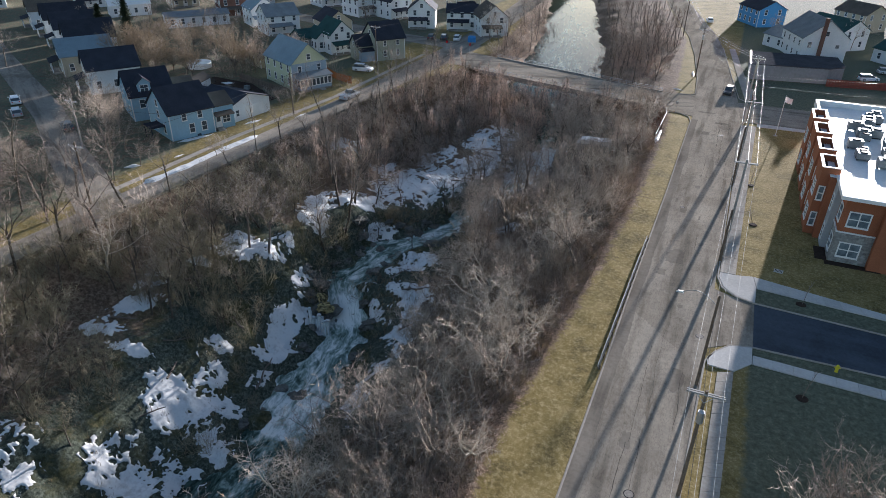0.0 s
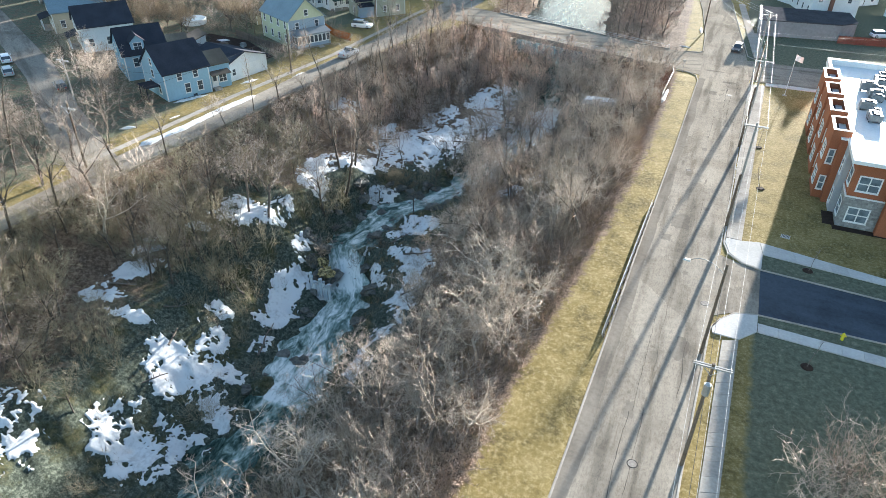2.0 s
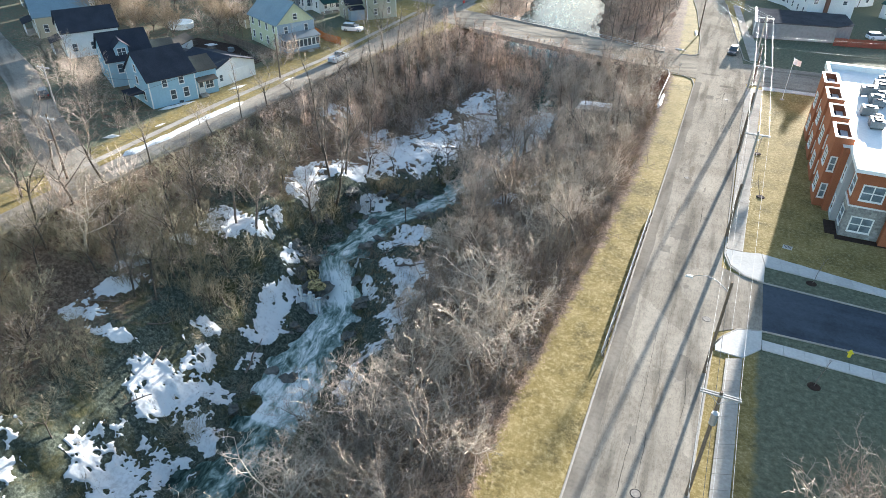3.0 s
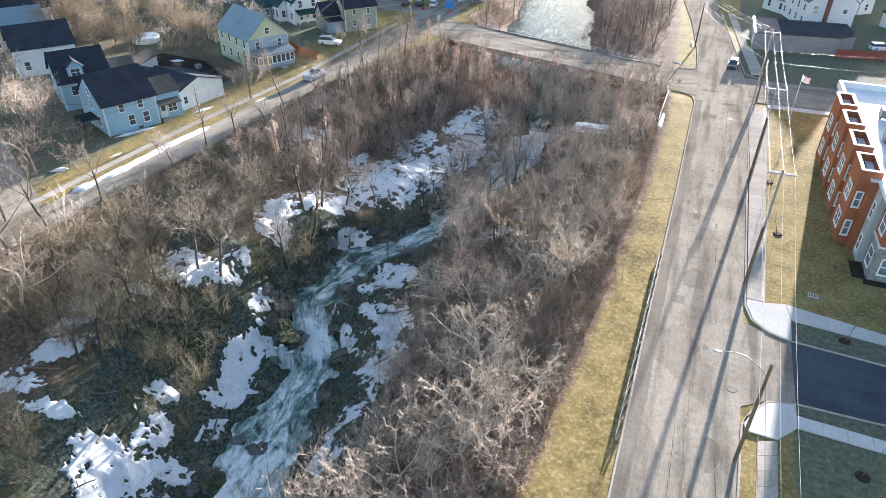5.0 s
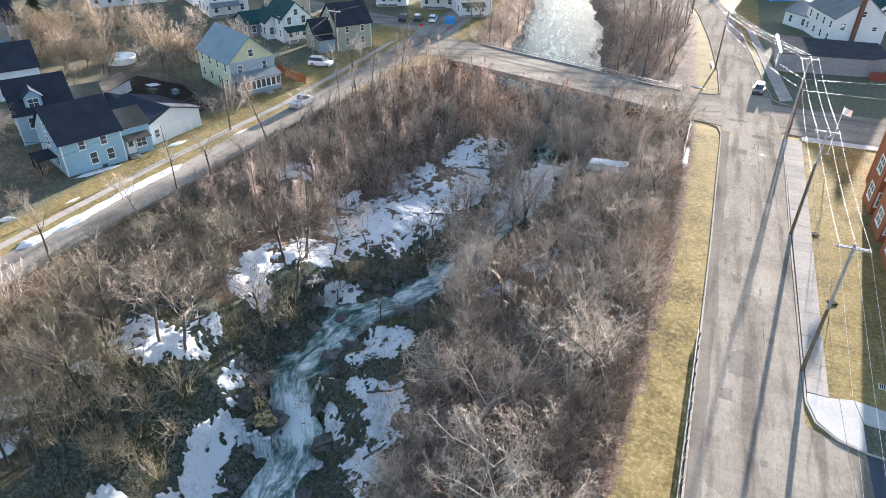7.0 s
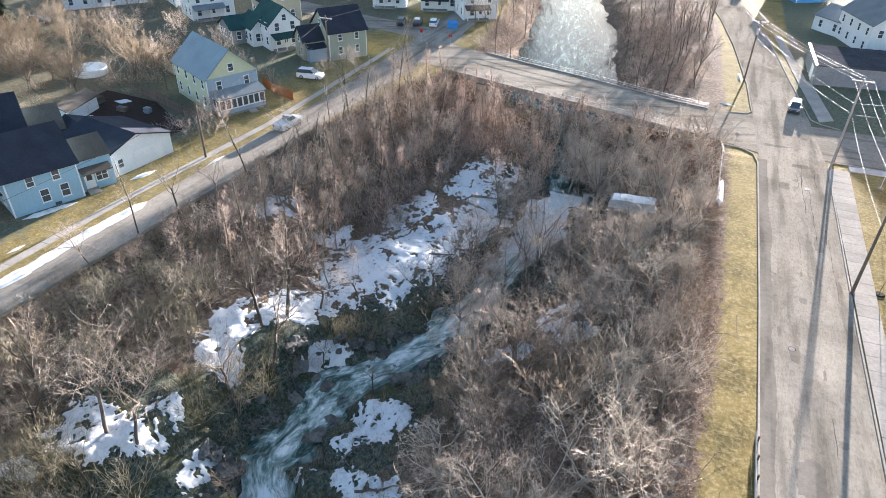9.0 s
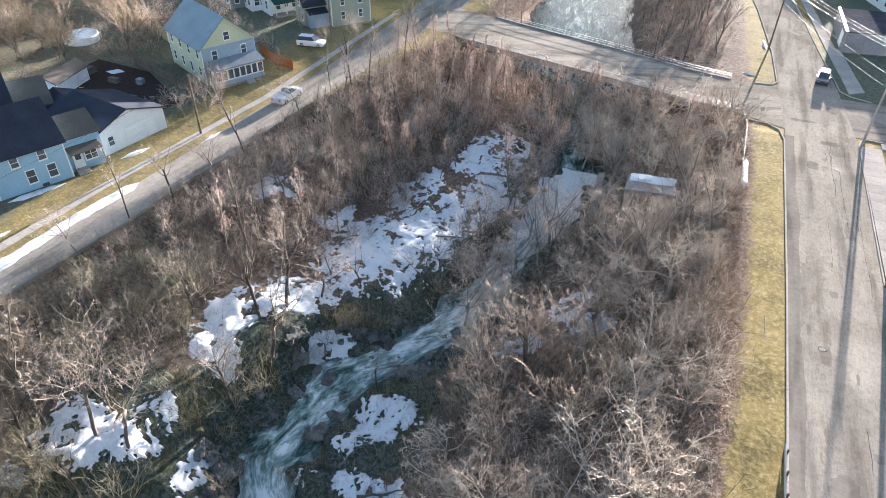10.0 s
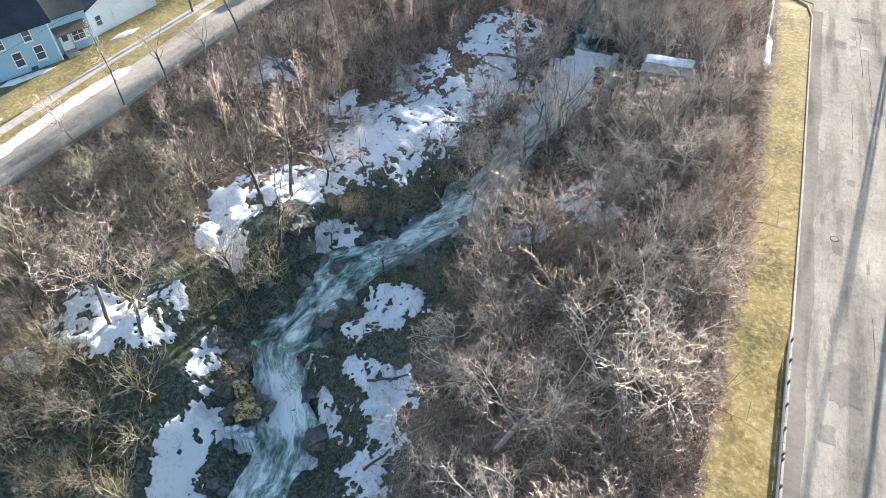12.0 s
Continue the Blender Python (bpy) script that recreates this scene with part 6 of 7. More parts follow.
for (x, y, yaw, w, d, h, rh, rg, wl, rf, lb) in (
        (-88.8, 138.8, -33, 6.5, 8.5, 5.0, 3.0, 'x', M_WHITE_SIDE, M_ROOF_TEAL, "white gabled house with dark green roof"),
        (-93.5, 139.6, -33, 4.6, 6.0, 3.6, 2.0, 'x', M_WHITE_SIDE, M_ROOF_TEAL, "low white wing with dark green roof"),
        (-98.0, 139.0, -33, 6.0, 6.5, 3.0, 1.8, 'y', M_GREY_BLOCK, M_ROOF_TEAL, "small grey outbuilding with green roof"),
        (-116.5, 150, -35, 9.5, 9.0, 5.2, 2.6, 'y', M_WHITE_SIDE, M_SHINGLE_GR, "white two-storey house with grey roof"),
        (-128, 158, -35, 8, 9, 5.0, 3.0, 'x', M_WHITE_SIDE, M_ROOF_BLUE, "white house with blue-grey roof"),
        (-100.5, 155, -35, 8, 9, 4.2, 2.8, 'x', M_TAN, M_SHINGLE, "tan house with charcoal roof"),
        (-146, 165.5, -40, 11, 9, 5.6, 3.2, 'y', M_BRICK_BR, M_SHINGLE_BR, "brown brick house with dark maroon roof"),
        (-148.5, 145, -38, 18, 7, 3.0, 1.0, 'y', M_WHITE_SIDE, M_SHINGLE_GR, "long low white shed with grey roof"),
        (-108, 186, -25, 8, 9, 5.4, 3.2, 'x', M_WHITE_SIDE, M_SHINGLE_BR, "white gabled house with porch"),
        (-97, 187.5, -25, 8.5, 10, 5.4, 3.4, 'x', M_WHITE_SIDE, M_SHINGLE, "white gabled house with dark roof and porch"),
        (-86.5, 178.5, -70, 8, 9, 5.4, 3.2, 'x', M_WHITE_SIDE, M_SHINGLE, "white gabled house with glazed porch"),
        (-75, 181, -70, 9, 9, 5.0, 1.8, 'y', M_WHITE_SIDE, M_SHINGLE, "broad white house with low dark roof"),
        (-62.5, 176.5, -55, 8, 10, 5.2, 3.2, 'x', M_WHITE_SIDE, M_SHINGLE_BR, "white gabled house with brown roof"),
        (-128, 196, -30, 9, 9, 5.2, 3.0, 'x', M_WHITE_SIDE, M_ROOF_BLUE, "white house with blue roof"),
        (-152, 188, -30, 9, 9, 5.2, 3.0, 'y', M_BLUEGREY, M_SHINGLE, "blue-grey house with dark roof"),
        (-172, 172, -35, 9, 9, 5.2, 3.0, 'x', M_TAN, M_SHINGLE_BR, "tan house with brown roof"),
        (-176, 150, -35, 12, 7, 3.4, 1.4, 'y', M_WHITE_SIDE, M_MEMBRANE, "low white outbuilding with snowy roof"),
        (-198, 156, -35, 9, 9, 5.2, 3.0, 'y', M_WHITE_SIDE, M_SHINGLE, "white house with dark roof"),
        (-205, 180, -35, 9, 9, 5.2, 3.0, 'x', M_BLUEGREY, M_SHINGLE, "blue-grey house with dark roof"),
        (-182, 205, -35, 10, 9, 5.2, 3.0, 'y', M_WHITE_SIDE, M_SHINGLE_GR, "white house with grey roof"),
        (-150, 218, -35, 10, 9, 5.2, 3.0, 'x', M_WHITE_SIDE, M_SHINGLE, "white house with dark roof"),
        (-112, 214, -35, 9, 9, 5.2, 3.0, 'x', M_WHITE_SIDE, M_SHINGLE_BR, "white house with brown roof"),
        (-84, 210, -45, 9, 9, 5.2, 3.0, 'y', M_TAN, M_SHINGLE, "tan house with dark roof"),
        (-225, 140, -35, 9, 9, 5.2, 3.0, 'x', M_WHITE_SIDE, M_SHINGLE, "white house with dark roof"),
        (-120, 240, -45, 9, 9, 5.2, 3.0, 'x', M_WHITE_SIDE, M_SHINGLE_GR, "white house with grey roof")):
    n = max(2, int(w / 3))
    st = 2 if h > 4.5 else 1
    r, b = house(x, y, yaw, w, d, h, rh, rg, wl, rf, lb, front=grid_windows(w, st, n), left=grid_windows(d, st, 3), doors=() if h < 3.5 else (w * 0.5,), attic=h > 3.5)
    if h > 4.5:
        porch(r, b, 0.4, w * 0.72, 1.8, 2.5, rf, False)
# low sheds by the blue house
house(-95.2, 96.0, 12, 7.0, 3.2, 2.2, 0.8, 'y', M_WHITE_SIDE, M_SHINGLE_BR, "low white shed with brown roof", attic=False, name="shed")
house(-87.0, 87.5, -22, 6.0, 5.0, 2.6, 1.2, 'x', M_WHITE_SIDE, M_SHINGLE, "white outbuilding with charcoal roof", attic=False, name="shed")
house(-96.5, 120, -30, 5.0, 4.0, 2.3, 1.0, 'y', M_TAN, M_SHINGLE_BR, "small tan garden shed with brown roof", attic=False, name="shed")
# across the crossing
gb = thing("workshop", "long low grey block workshop with a flat dark roof", "workshop", group="houses of the town")
gpts = [(9.3, 162.6), (25.6, 165.2), (29.0, 168.5), (28.0, 178.5), (9.0, 176.5)]
part("wall", MB().hull([(*p, -.2) for p in gpts], [(*p, 3.3) for p in gpts]), M_GREY_BLOCK, gb)
part("roof", MB().hull([(*p, 3.3) for p in gpts], [(p[0] + (0.2 if p[0] > 15 else -0.2), p[1], 3.5) for p in gpts]), M_TAR, gb)
part("roof_edge", MB().hull([(8.95, 162.4, 3.5), (9.35, 162.4, 3.5), (9.1, 176.6, 3.5), (8.7, 176.6, 3.5)], [(8.95, 162.4, 3.62), (9.35, 162.4, 3.62), (9.1, 176.6, 3.62), (8.7, 176.6, 3.62)]), M_METAL, gb)
part("door", MB().box(9.17, 9.27, 165, 168, 0, 2.4), M_WHITE, gb)
r, b = house(20.5, 186.0, -72, 11, 14, 6.0, 4.2, 'x', M_WHITE_SIDE, M_SHINGLE_GR, "white two-storey house with grey roof and brick chimney", front=[(1.8, 3.6, .9, 1.4, 1), (8.6, 3.6, .9, .8, 1)],
             left=grid_windows(14, 2, 4, .8, 1.4))
part("chimney", MB().box(0.03, 0.75, 4.0, 4.8, -0.1, 10.9).box(-0.05, 0.83, 3.92, 4.88, 10.6, 10.75), M_BRICK_BR, r).matrix_world = b
for (x, y, yaw, w, d, h, rh, rg, wl, rf, lb) in (
        (12, 204, -140, 8, 8, 3.2, 2.0, 'y', M_WHITE_SIDE, M_SHINGLE_GR, "low white wing with grey roof"),
        (22, 214, -140, 14, 9, 5.2, 2.6, 'y', M_WHITE_SIDE, M_ROOF_TEAL, "white house with dark green roof"),
        (38, 196, -140, 8, 7, 3.4, 2.0, 'y', M_WHITE_SIDE, M_ROOF_TEAL, "white outbuilding with green roof"),
        (45, 214, -140, 10, 9, 5.0, 2.6, 'x', M_WHITE_SIDE, M_SHINGLE_GR, "white house with grey roof"),
        (4, 240, -150, 12, 9, 5.2, 2.4, 'y', M_BRIGHT_BLUE, M_SHINGLE, "bright blue house with dark roof"),
        (32, 244, -140, 12, 9, 5.2, 2.6, 'y', M_TAN, M_SHINGLE_BR, "tan house with brown roof"),
        (62, 200, -140, 10, 9, 5.2, 2.6, 'x', M_WHITE_SIDE, M_SHINGLE_GR, "white house with grey roof"),
        (64, 234, -140, 10, 9, 5.2, 2.6, 'y', M_BLUEGREY, M_SHINGLE, "blue-grey house with dark roof")):
    house(x, y, yaw, w, d, h, rh, rg, wl, rf, lb, front=grid_windows(w, 2 if h > 4.5 else 1, max(2, int(w / 3))), right=grid_windows(d, 2 if h > 4.5 else 1, 2), attic=h > 4.5)

# ---- brick apartment block ----
ap = thing("apartment_block", "two-storey orange brick and grey apartment block with white flat roof", "apartment building")
part("wall", MB().box(19.0, 52, 81.9, 115.0, -0.2, 8.3), M_ORANGE, ap)
part("grey_wall", MB().box(19.7, 21.5, 79.6, 81.9, -0.2, 8.6), M_GREY_PANEL, ap, "light grey panel wall")
part("end_wall", MB().box(20.4, 52, 76.2, 81.9, 4.0, 8.3), M_ORANGE, ap)
part("stone_wall", MB().box(20.36, 52, 76.16, 81.9, -0.2, 3.9), M_STONE, ap, "grey stone veneer base storey")
part("band", MB().box(20.26, 52.1, 76.06, 81.8, 3.9, 4.06), M_WHITE, ap)
part("column", MB().box(24.4, 28.4, 75.2, 76.1, -0.2, 8.3), M_ORANGE, ap)
part("cornice", MB().box(19.6, 52.6, 75.4, 82.3, 8.3, 8.75, 0.05), M_WHITE, ap)
part("roof", MB().box(18.9, 52, 82.3, 115.1, 8.3, 8.42), M_MEMBRANE, ap, "bright white roof membrane")
part("parapet", MB().box(18.7, 52, 114.6, 115.2, 8.3, 9.25, 0.04).box(18.7, 19.15, 109.4, 114.6, 8.3, 9.25, 0.04), M_WHITE, ap)
for k in range(4):
    y0 = 83.0 + 7.1 * k
    y1 = y0 + 5.0
    bay = part("bay", MB().box(17.9, 19.0, y0, y1, -0.2, 8.3), M_ORANGE, ap)
    part('bay_floor', MB().box(18.15, 19.7, y0 + .25, y1 - .25, 8.3, 8.36), M_SHINGLE, bay)
    prp = MB().box(17.9, 18.15, y0, y1, 8.3, 9.2).box(19.7, 20.0, y0, y1, 8.42, 9.2).box(18.15, 19.7, y0, y0 + 0.25, 8.3, 9.2).box(18.15, 19.7, y1 - 0.25, y1, 8.3, 9.2)
    part("bay_parapet", prp, M_ORANGE, bay)
    cap = MB().box(17.85, 18.2, y0 - 0.05, y1 + 0.05, 9.2, 9.26).box(19.65, 20.05, y0 - 0.05, y1 + 0.05, 9.2, 9.28).box(18.2, 19.65, y0 - 0.05, y0 + 0.3, 9.2, 9.28).box(18.2, 19.65, y1 - 0.3, y1 + 0.05, 9.2, 9.28)
    part("coping", cap, M_WHITE, bay)
    for z in (1.3, 4.9):
        window(ap, pose(17.9, (y0 + y1) / 2, z, 0, 0, 180), 1.9, 1.7, 2, 2)
        window(ap, pose(18.5, y0, z, 0, 0, -90), 0.5, 1.7, 1, 2)
        window(ap, pose(19.0, y1 + 1.05, z, 0, 0, 180), 1.0, 1.7, 1, 2)
for z in (0.9, 4.9):
    window(ap, pose(22.2, 76.16 if z < 4 else 76.2, z, 0, 0, -90), 2.1, 1.7, 2, 2)
    window(ap, pose(20.36 if z < 4 else 20.4, 78.0, z, 0, 0, 180), 1.6, 1.9, 1, 2)
    window(ap, pose(19.7, 80.8, z, 0, 0, 180), 0.8, 1.8, 1, 2)
    window(ap, pose(33, 76.16 if z < 4 else 76.2, z, 0, 0, -90), 2.6, 1.9, 2, 2)
random.seed(5)
for k in range(22):
    x, y = 22.6 + random.uniform(0, 4.5), 88 + 1.1 * k + random.uniform(-.3, .3)
    hv = thing("rooftop_unit", "grey metal rooftop air-conditioning unit", "air conditioner", pose(x, y, 8.42, 0, 0, random.choice((0, 90))), group="rooftop units")
    s = random.uniform(0.6, 1.0)
    for nm, shape, mt in (("casing", MB().box(-s, s, -s * .8, s * .8, 0.2, 1.1 * s + 0.2, 0.05), M_HVAC), ("stand", MB().box(-s * .9, -s * .8, -s * .7, s * .7, 0, 0.2).box(s * .8, s * .9, -s * .7, s * .7, 0, 0.2), M_IRON),
                          ("fan_guard", MB().tube((0, 0, 1.1 * s + 0.2), (0, 0, 1.1 * s + 0.32), s * .6, s * .55, 12), M_IRON)):
        o = part(nm, shape, mt, hv)
        o.matrix_parent_inverse = Matrix()
for x0, x1, y0, y1 in ((20.0, 26, 75.0, 76.0), (19.0, 20.3, 76.0, 79.4)):
    tagged(part("mulch_bed", MB().box(x0, x1, y0, y1, -0.1, 0.07, 0.03), M_MULCH), "dark mulch bed along the apartment wall", "flower bed", kind="structure")


# ---- poles and lines ----
def pole(x, y, h, mt, label, arms=(), r=0.16, transformer=None, braces=True, group="utility poles"):
    """A tapered wooden utility pole; arms: heights of crossarms."""
    base = pose(x, y, H(x, y))
    root = thing("utility_pole", label, "utility pole", base, group)
    part("pole", MB().tube((0, 0, -0.5), (0, 0, h), r, r * 0.68, 10), mt, root, smooth=False)
    for a in arms:
        arm = part("crossarm", MB().box(-1.25, 1.25, -0.16, -0.05, a - 0.06, a + 0.06).box(-1.25, 1.25, 0.05, 0.16, a - 0.06, a + 0.06), M_POLE_GREY, root)
        for u in (-1.1, 0.12, 1.1):
            part("insulator", MB().tube((u, 0, a + 0.05), (u, 0, a + 0.24), 0.05, 0.03, 6), M_METAL, arm)
        if braces:
            part("brace", MB().tube((-0.6, -0.1, a - 0.05), (0, -0.1, a - 0.7), 0.025, 0.025, 5).tube((0.6, -0.1, a - 0.05), (0, -0.1, a - 0.7), 0.025, 0.025, 5), M_METAL, root)
    if transformer:
        part("transformer", MB().tube((0.0, -0.38, transformer), (0, -0.38, transformer + 0.95), 0.24, 0.24, 12).tube((0.0, -0.38, transformer + .95), (0, -0.38, transformer + 1.1), 0.2, 0.06, 12), M_METAL, root)
    return root


pole(7.6, 32.0, 10.3, M_WOOD_POLE, "brown wooden utility pole with a grey crossarm and switch gear", (10.0,), transformer=7.8)
lp = pole(7.75, 45.6, 9.8, M_WOOD_POLE, "weathered wooden street lamp pole with a curved arm", ())
arm = MB()
prev = Vector((0, 0, 8.7))
for k in range(1, 9):
    f = k / 8
    q = Vector((-2.9 * f, 2.3 * f * 1.0, 8.7 + 0.75 * math.sin(f * 2.2) - 1.3 * f * f))
    arm.tube(prev, q, 0.035, 0.035, 6)
    prev = q
part("lamp_arm", arm, M_HVAC, lp)
part("lamp_head", MB().hull([(prev.x - .55, prev.y - .05, prev.z - .12), (prev.x + .1, prev.y - .14, prev.z - .12), (prev.x + .1, prev.y + .14, prev.z - .12), (prev.x - .55, prev.y + .15, prev.z - .12)],
                            [(prev.x - .4, prev.y, prev.z + .06), (prev.x + .05, prev.y - .08, prev.z + .06), (prev.x + .05, prev.y + .08, prev.z + .06), (prev.x - .4, prev.y + .1, prev.z + .06)]), M_METAL, lp)
pole(8.55, 71.0, 12.9, M_POLE_GREY, "tall silver-grey utility pole with a double crossarm", (12.5,), r=0.17)
pole(8.35, 70.3, 6.9, M_WOOD_POLE, "cut-off old brown utility pole beside its replacement", (), r=0.19)
pole(8.85, 96.1, 13.0, M_POLE_GREY, "tall silver-grey utility pole with a double crossarm", (12.6,), r=0.17)
pole(8.6, 95.2, 9.2, M_WOOD_POLE, "old dark brown utility pole beside its replacement", (), r=0.18)
pole(9.1, 125.3, 12.9, M_POLE_GREY, "tall silver-grey utility pole at the crossing", (12.5,), r=0.17)
pole(9.9, 128.6, 7.3, M_WOOD_POLE, "dark brown utility pole at the street corner", (), r=0.18)
pole(-2.1, 159, 11.0, M_WOOD_POLE, "dark wooden utility pole with transformer on the verge", (10.6,), transformer=8.5)
pole(-9.5, 205, 11.0, M_WOOD_POLE, "dark wooden utility pole along the road", (10.6,))
pole(-70.3, 95.2, 8.0, M_WOOD_POLE, "slim wooden utility pole on the street verge", ())
pole(-73.5, 134.5, 9.5, M_WOOD_POLE, "wooden utility pole with crossarm before the sage house", (9.0,))
pole(-90.8, 64.8, 8.5, M_POLE_GREY, "pale utility pole beside the side street", (8.0,))
pole(-72.5, 50, 9.0, M_WOOD_POLE, "wooden utility pole at the street corner", (8.4,))


def wire(p, q, sag, r, mt, label):
    cu = bpy.data.curves.new("power_line", 'CURVE')
    cu.dimensions, cu.bevel_depth, cu.bevel_resolution = '3D', r, 1
    sp = cu.splines.new('POLY')
    n = 14
    sp.points.add(n)
    p, q = Vector(p), Vector(q)
    for k in range(n + 1):
        f = k / n
        v = p.lerp(q, f)
        sp.points[k].co = (v.x, v.y, v.z - sag * 4 * f * (1 - f), 1)
    cu.materials.append(mt)
    ob = new("power_line", cu)
    return tagged(ob, label, "power line", "overhead lines")


for u in (-1.1, 0.12, 1.1):
    lab = "bright bare overhead conductor strung between utility poles"
    wire((7.0 + u, -40, 10.2), (7.6 + u, 32, 10.24), 0.7, 0.009, M_WIRE, lab)
    wire((7.6 + u, 32, 10.24), (8.55 + u, 71, 12.74), 0.5, 0.009, M_WIRE, lab)
    wire((8.55 + u, 71, 12.74), (8.85 + u, 96.1, 12.84), 0.3, 0.010, M_WIRE, lab)
    wire((8.85 + u, 96.1, 12.84), (9.1 + u, 125.3, 12.74), 0.4, 0.010, M_WIRE, lab)
    wire((9.1 + u, 125.3, 12.74), (-2.1 + u, 159, 10.84), 0.4, 0.010, M_WIRE, lab)
    wire((-2.1 + u, 159, 10.84), (-9.5 + u, 205, 10.84), 0.6, 0.010, M_WIRE, lab)
    wire((-9.5 + u, 205, 10.84), (-32 + u, 290, 10.84), 1.0, 0.010, M_WIRE, lab)
lab = "dark overhead cable slung between poles"
wire((7.0, -40, 7.5), (7.75, 45.6, 8.2), 0.9, 0.016, M_CABLE, lab)
wire((7.75, 45.6, 8.2), (8.35, 70.3, 6.7), 0.4, 0.016, M_CABLE, lab)
wire((8.35, 70.3, 6.7), (8.6, 95.2, 8.2), 0.4, 0.016, M_CABLE, lab)
wire((8.6, 95.2, 8.0), (9.9, 128.6, 7.1), 0.5, 0.009, M_WIRE, lab)
wire((9.9, 128.6, 7.1), (-2.1, 159, 8.0), 0.6, 0.010, M_WIRE, lab)
wire((9.1, 125.3, 9.6), (-2.1, 159, 9.2), 0.5, 0.010, M_WIRE, lab)
wire((9.9, 128.6, 7.0), (70, 140, 7.5), 1.0, 0.016, M_CABLE, lab)
wire((9.1, 125.3, 9.6), (70, 150, 9.0), 1.0, 0.009, M_WIRE, lab)
wire((-90.8, 64.8, 7.6), (-72.5, 50, 8.2), 0.5, 0.016, M_CABLE, lab)
wire((-72.5, 50, 8.2), (-70.3, 95.2, 7.6), 0.9, 0.018, M_CABLE, lab)
wire((-70.3, 95.2, 7.6), (-73.5, 134.5, 9.0), 0.8, 0.018, M_CABLE, lab)
wire((-73.5, 134.5, 9.0), (-66, 190, 9.0), 1.0, 0.018, M_CABLE, lab)
wire((-90.8, 64.8, 7.6), (-79.5, 75, 4.5), 0.4, 0.018, M_CABLE, lab)


# ---- cars ----
def car(x, y, yaw, paint_mat, label, length=4.5, width=1.82, height=1.5, kind="suv"):
    """A parked car: formed body, glazed cabin, wheels, lamps."""
    base = pose(x, y, max(H(x, y), 0) + 0.03, 0, 0, yaw)
    root = thing("car", label, "car", base, "parked cars")
    L, W = length / 2, width / 2
    belt = height * 0.62

    def loft(rings):
        mb = MB()
        k = len(rings[0])
        for r_ in rings:
            mb.v.extend(r_)
        for a in range(len(rings) - 1):
            for i in range(k):
                j = (i + 1) % k
                mb.f.append((a * k + i, a * k + j, (a + 1) * k + j, (a + 1) * k + i))
        mb.f.append(tuple(range(k - 1, -1, -1)))
        mb.f.append(tuple((len(rings) - 1) * k + i for i in range(k)))
        return mb

    def ring(xx, w, z0, z1):
        return [(xx, -w, z0), (xx, w, z0), (xx, w * 1.02, (z0 + z1) / 2), (xx, w * 0.93, z1), (xx, -w * 0.93, z1), (xx, -w * 1.02, (z0 + z1) / 2)]
    hood = belt * 0.93
    rings = [ring(-L, W * .86, .34, belt * .92), ring(-L + .12, W * .97, .24, belt), ring(-L * .3, W, .2, belt), ring(L * .42, W, .2, belt), ring(L * .52, W, .2, hood), ring(L - .15, W * .95, .22, hood * .9), ring(L, W * .8, .34, hood * .72)]
    part("body", loft(rings), paint_mat, root, smooth=False)
    back = -L + .18 if kind != "sedan" else -L + .75
    if kind == "truck":
        back = -0.35
    cab = [ring(back, W * .84, belt, belt + .02), ring(back + .22, W * .8, belt, height - .04), ring(L * .12, W * .8, belt, height), ring(L * .46, W * .84, belt, belt + .03)]
    part("glasshouse", loft(cab), M_GLASS, root)
    part("roof", MB().hull([(back + .18, -W * .74, height - .05), (L * .16, -W * .74, height - .01), (L * .16, W * .74, height - .01), (back + .18, W * .74, height - .05)],
                           [(back + .3, -W * .68, height + .02), (L * .1, -W * .68, height + .04), (L * .1, W * .68, height + .04), (back + .3, W * .68, height + .02)]), paint_mat, root)
    for px in (L * .62, -L * .6):
        for sy in (-1, 1):
            wh = part("wheel", MB().tube((px, sy * (W - .2), .33), (px, sy * (W + .01), .33), .33, .33, 14), M_TYRE, root)
            part("rim", MB().tube((px, sy * (W + .0), .33), (px, sy * (W + .025), .33), .21, .18, 10), M_METAL, wh)
    for sy in (-1, 1):
        part("headlight", MB().box(L - .12, L - .02, sy * W * .62 - .16, sy * W * .62 + .16, hood * .62, hood * .78), M_LAMP_CLEAR, root)
        part("tail_light", MB().box(-L - .01, -L + .08, sy * W * .68 - .1, sy * W * .68 + .1, belt * .7, belt * .92), M_LAMP_RED, root)
        part("mirror", MB().box(L * .36, L * .44, sy * (W + .09) - .09, sy * (W + .09) + .09, belt + .02, belt + .16), paint_mat, root)
    return root


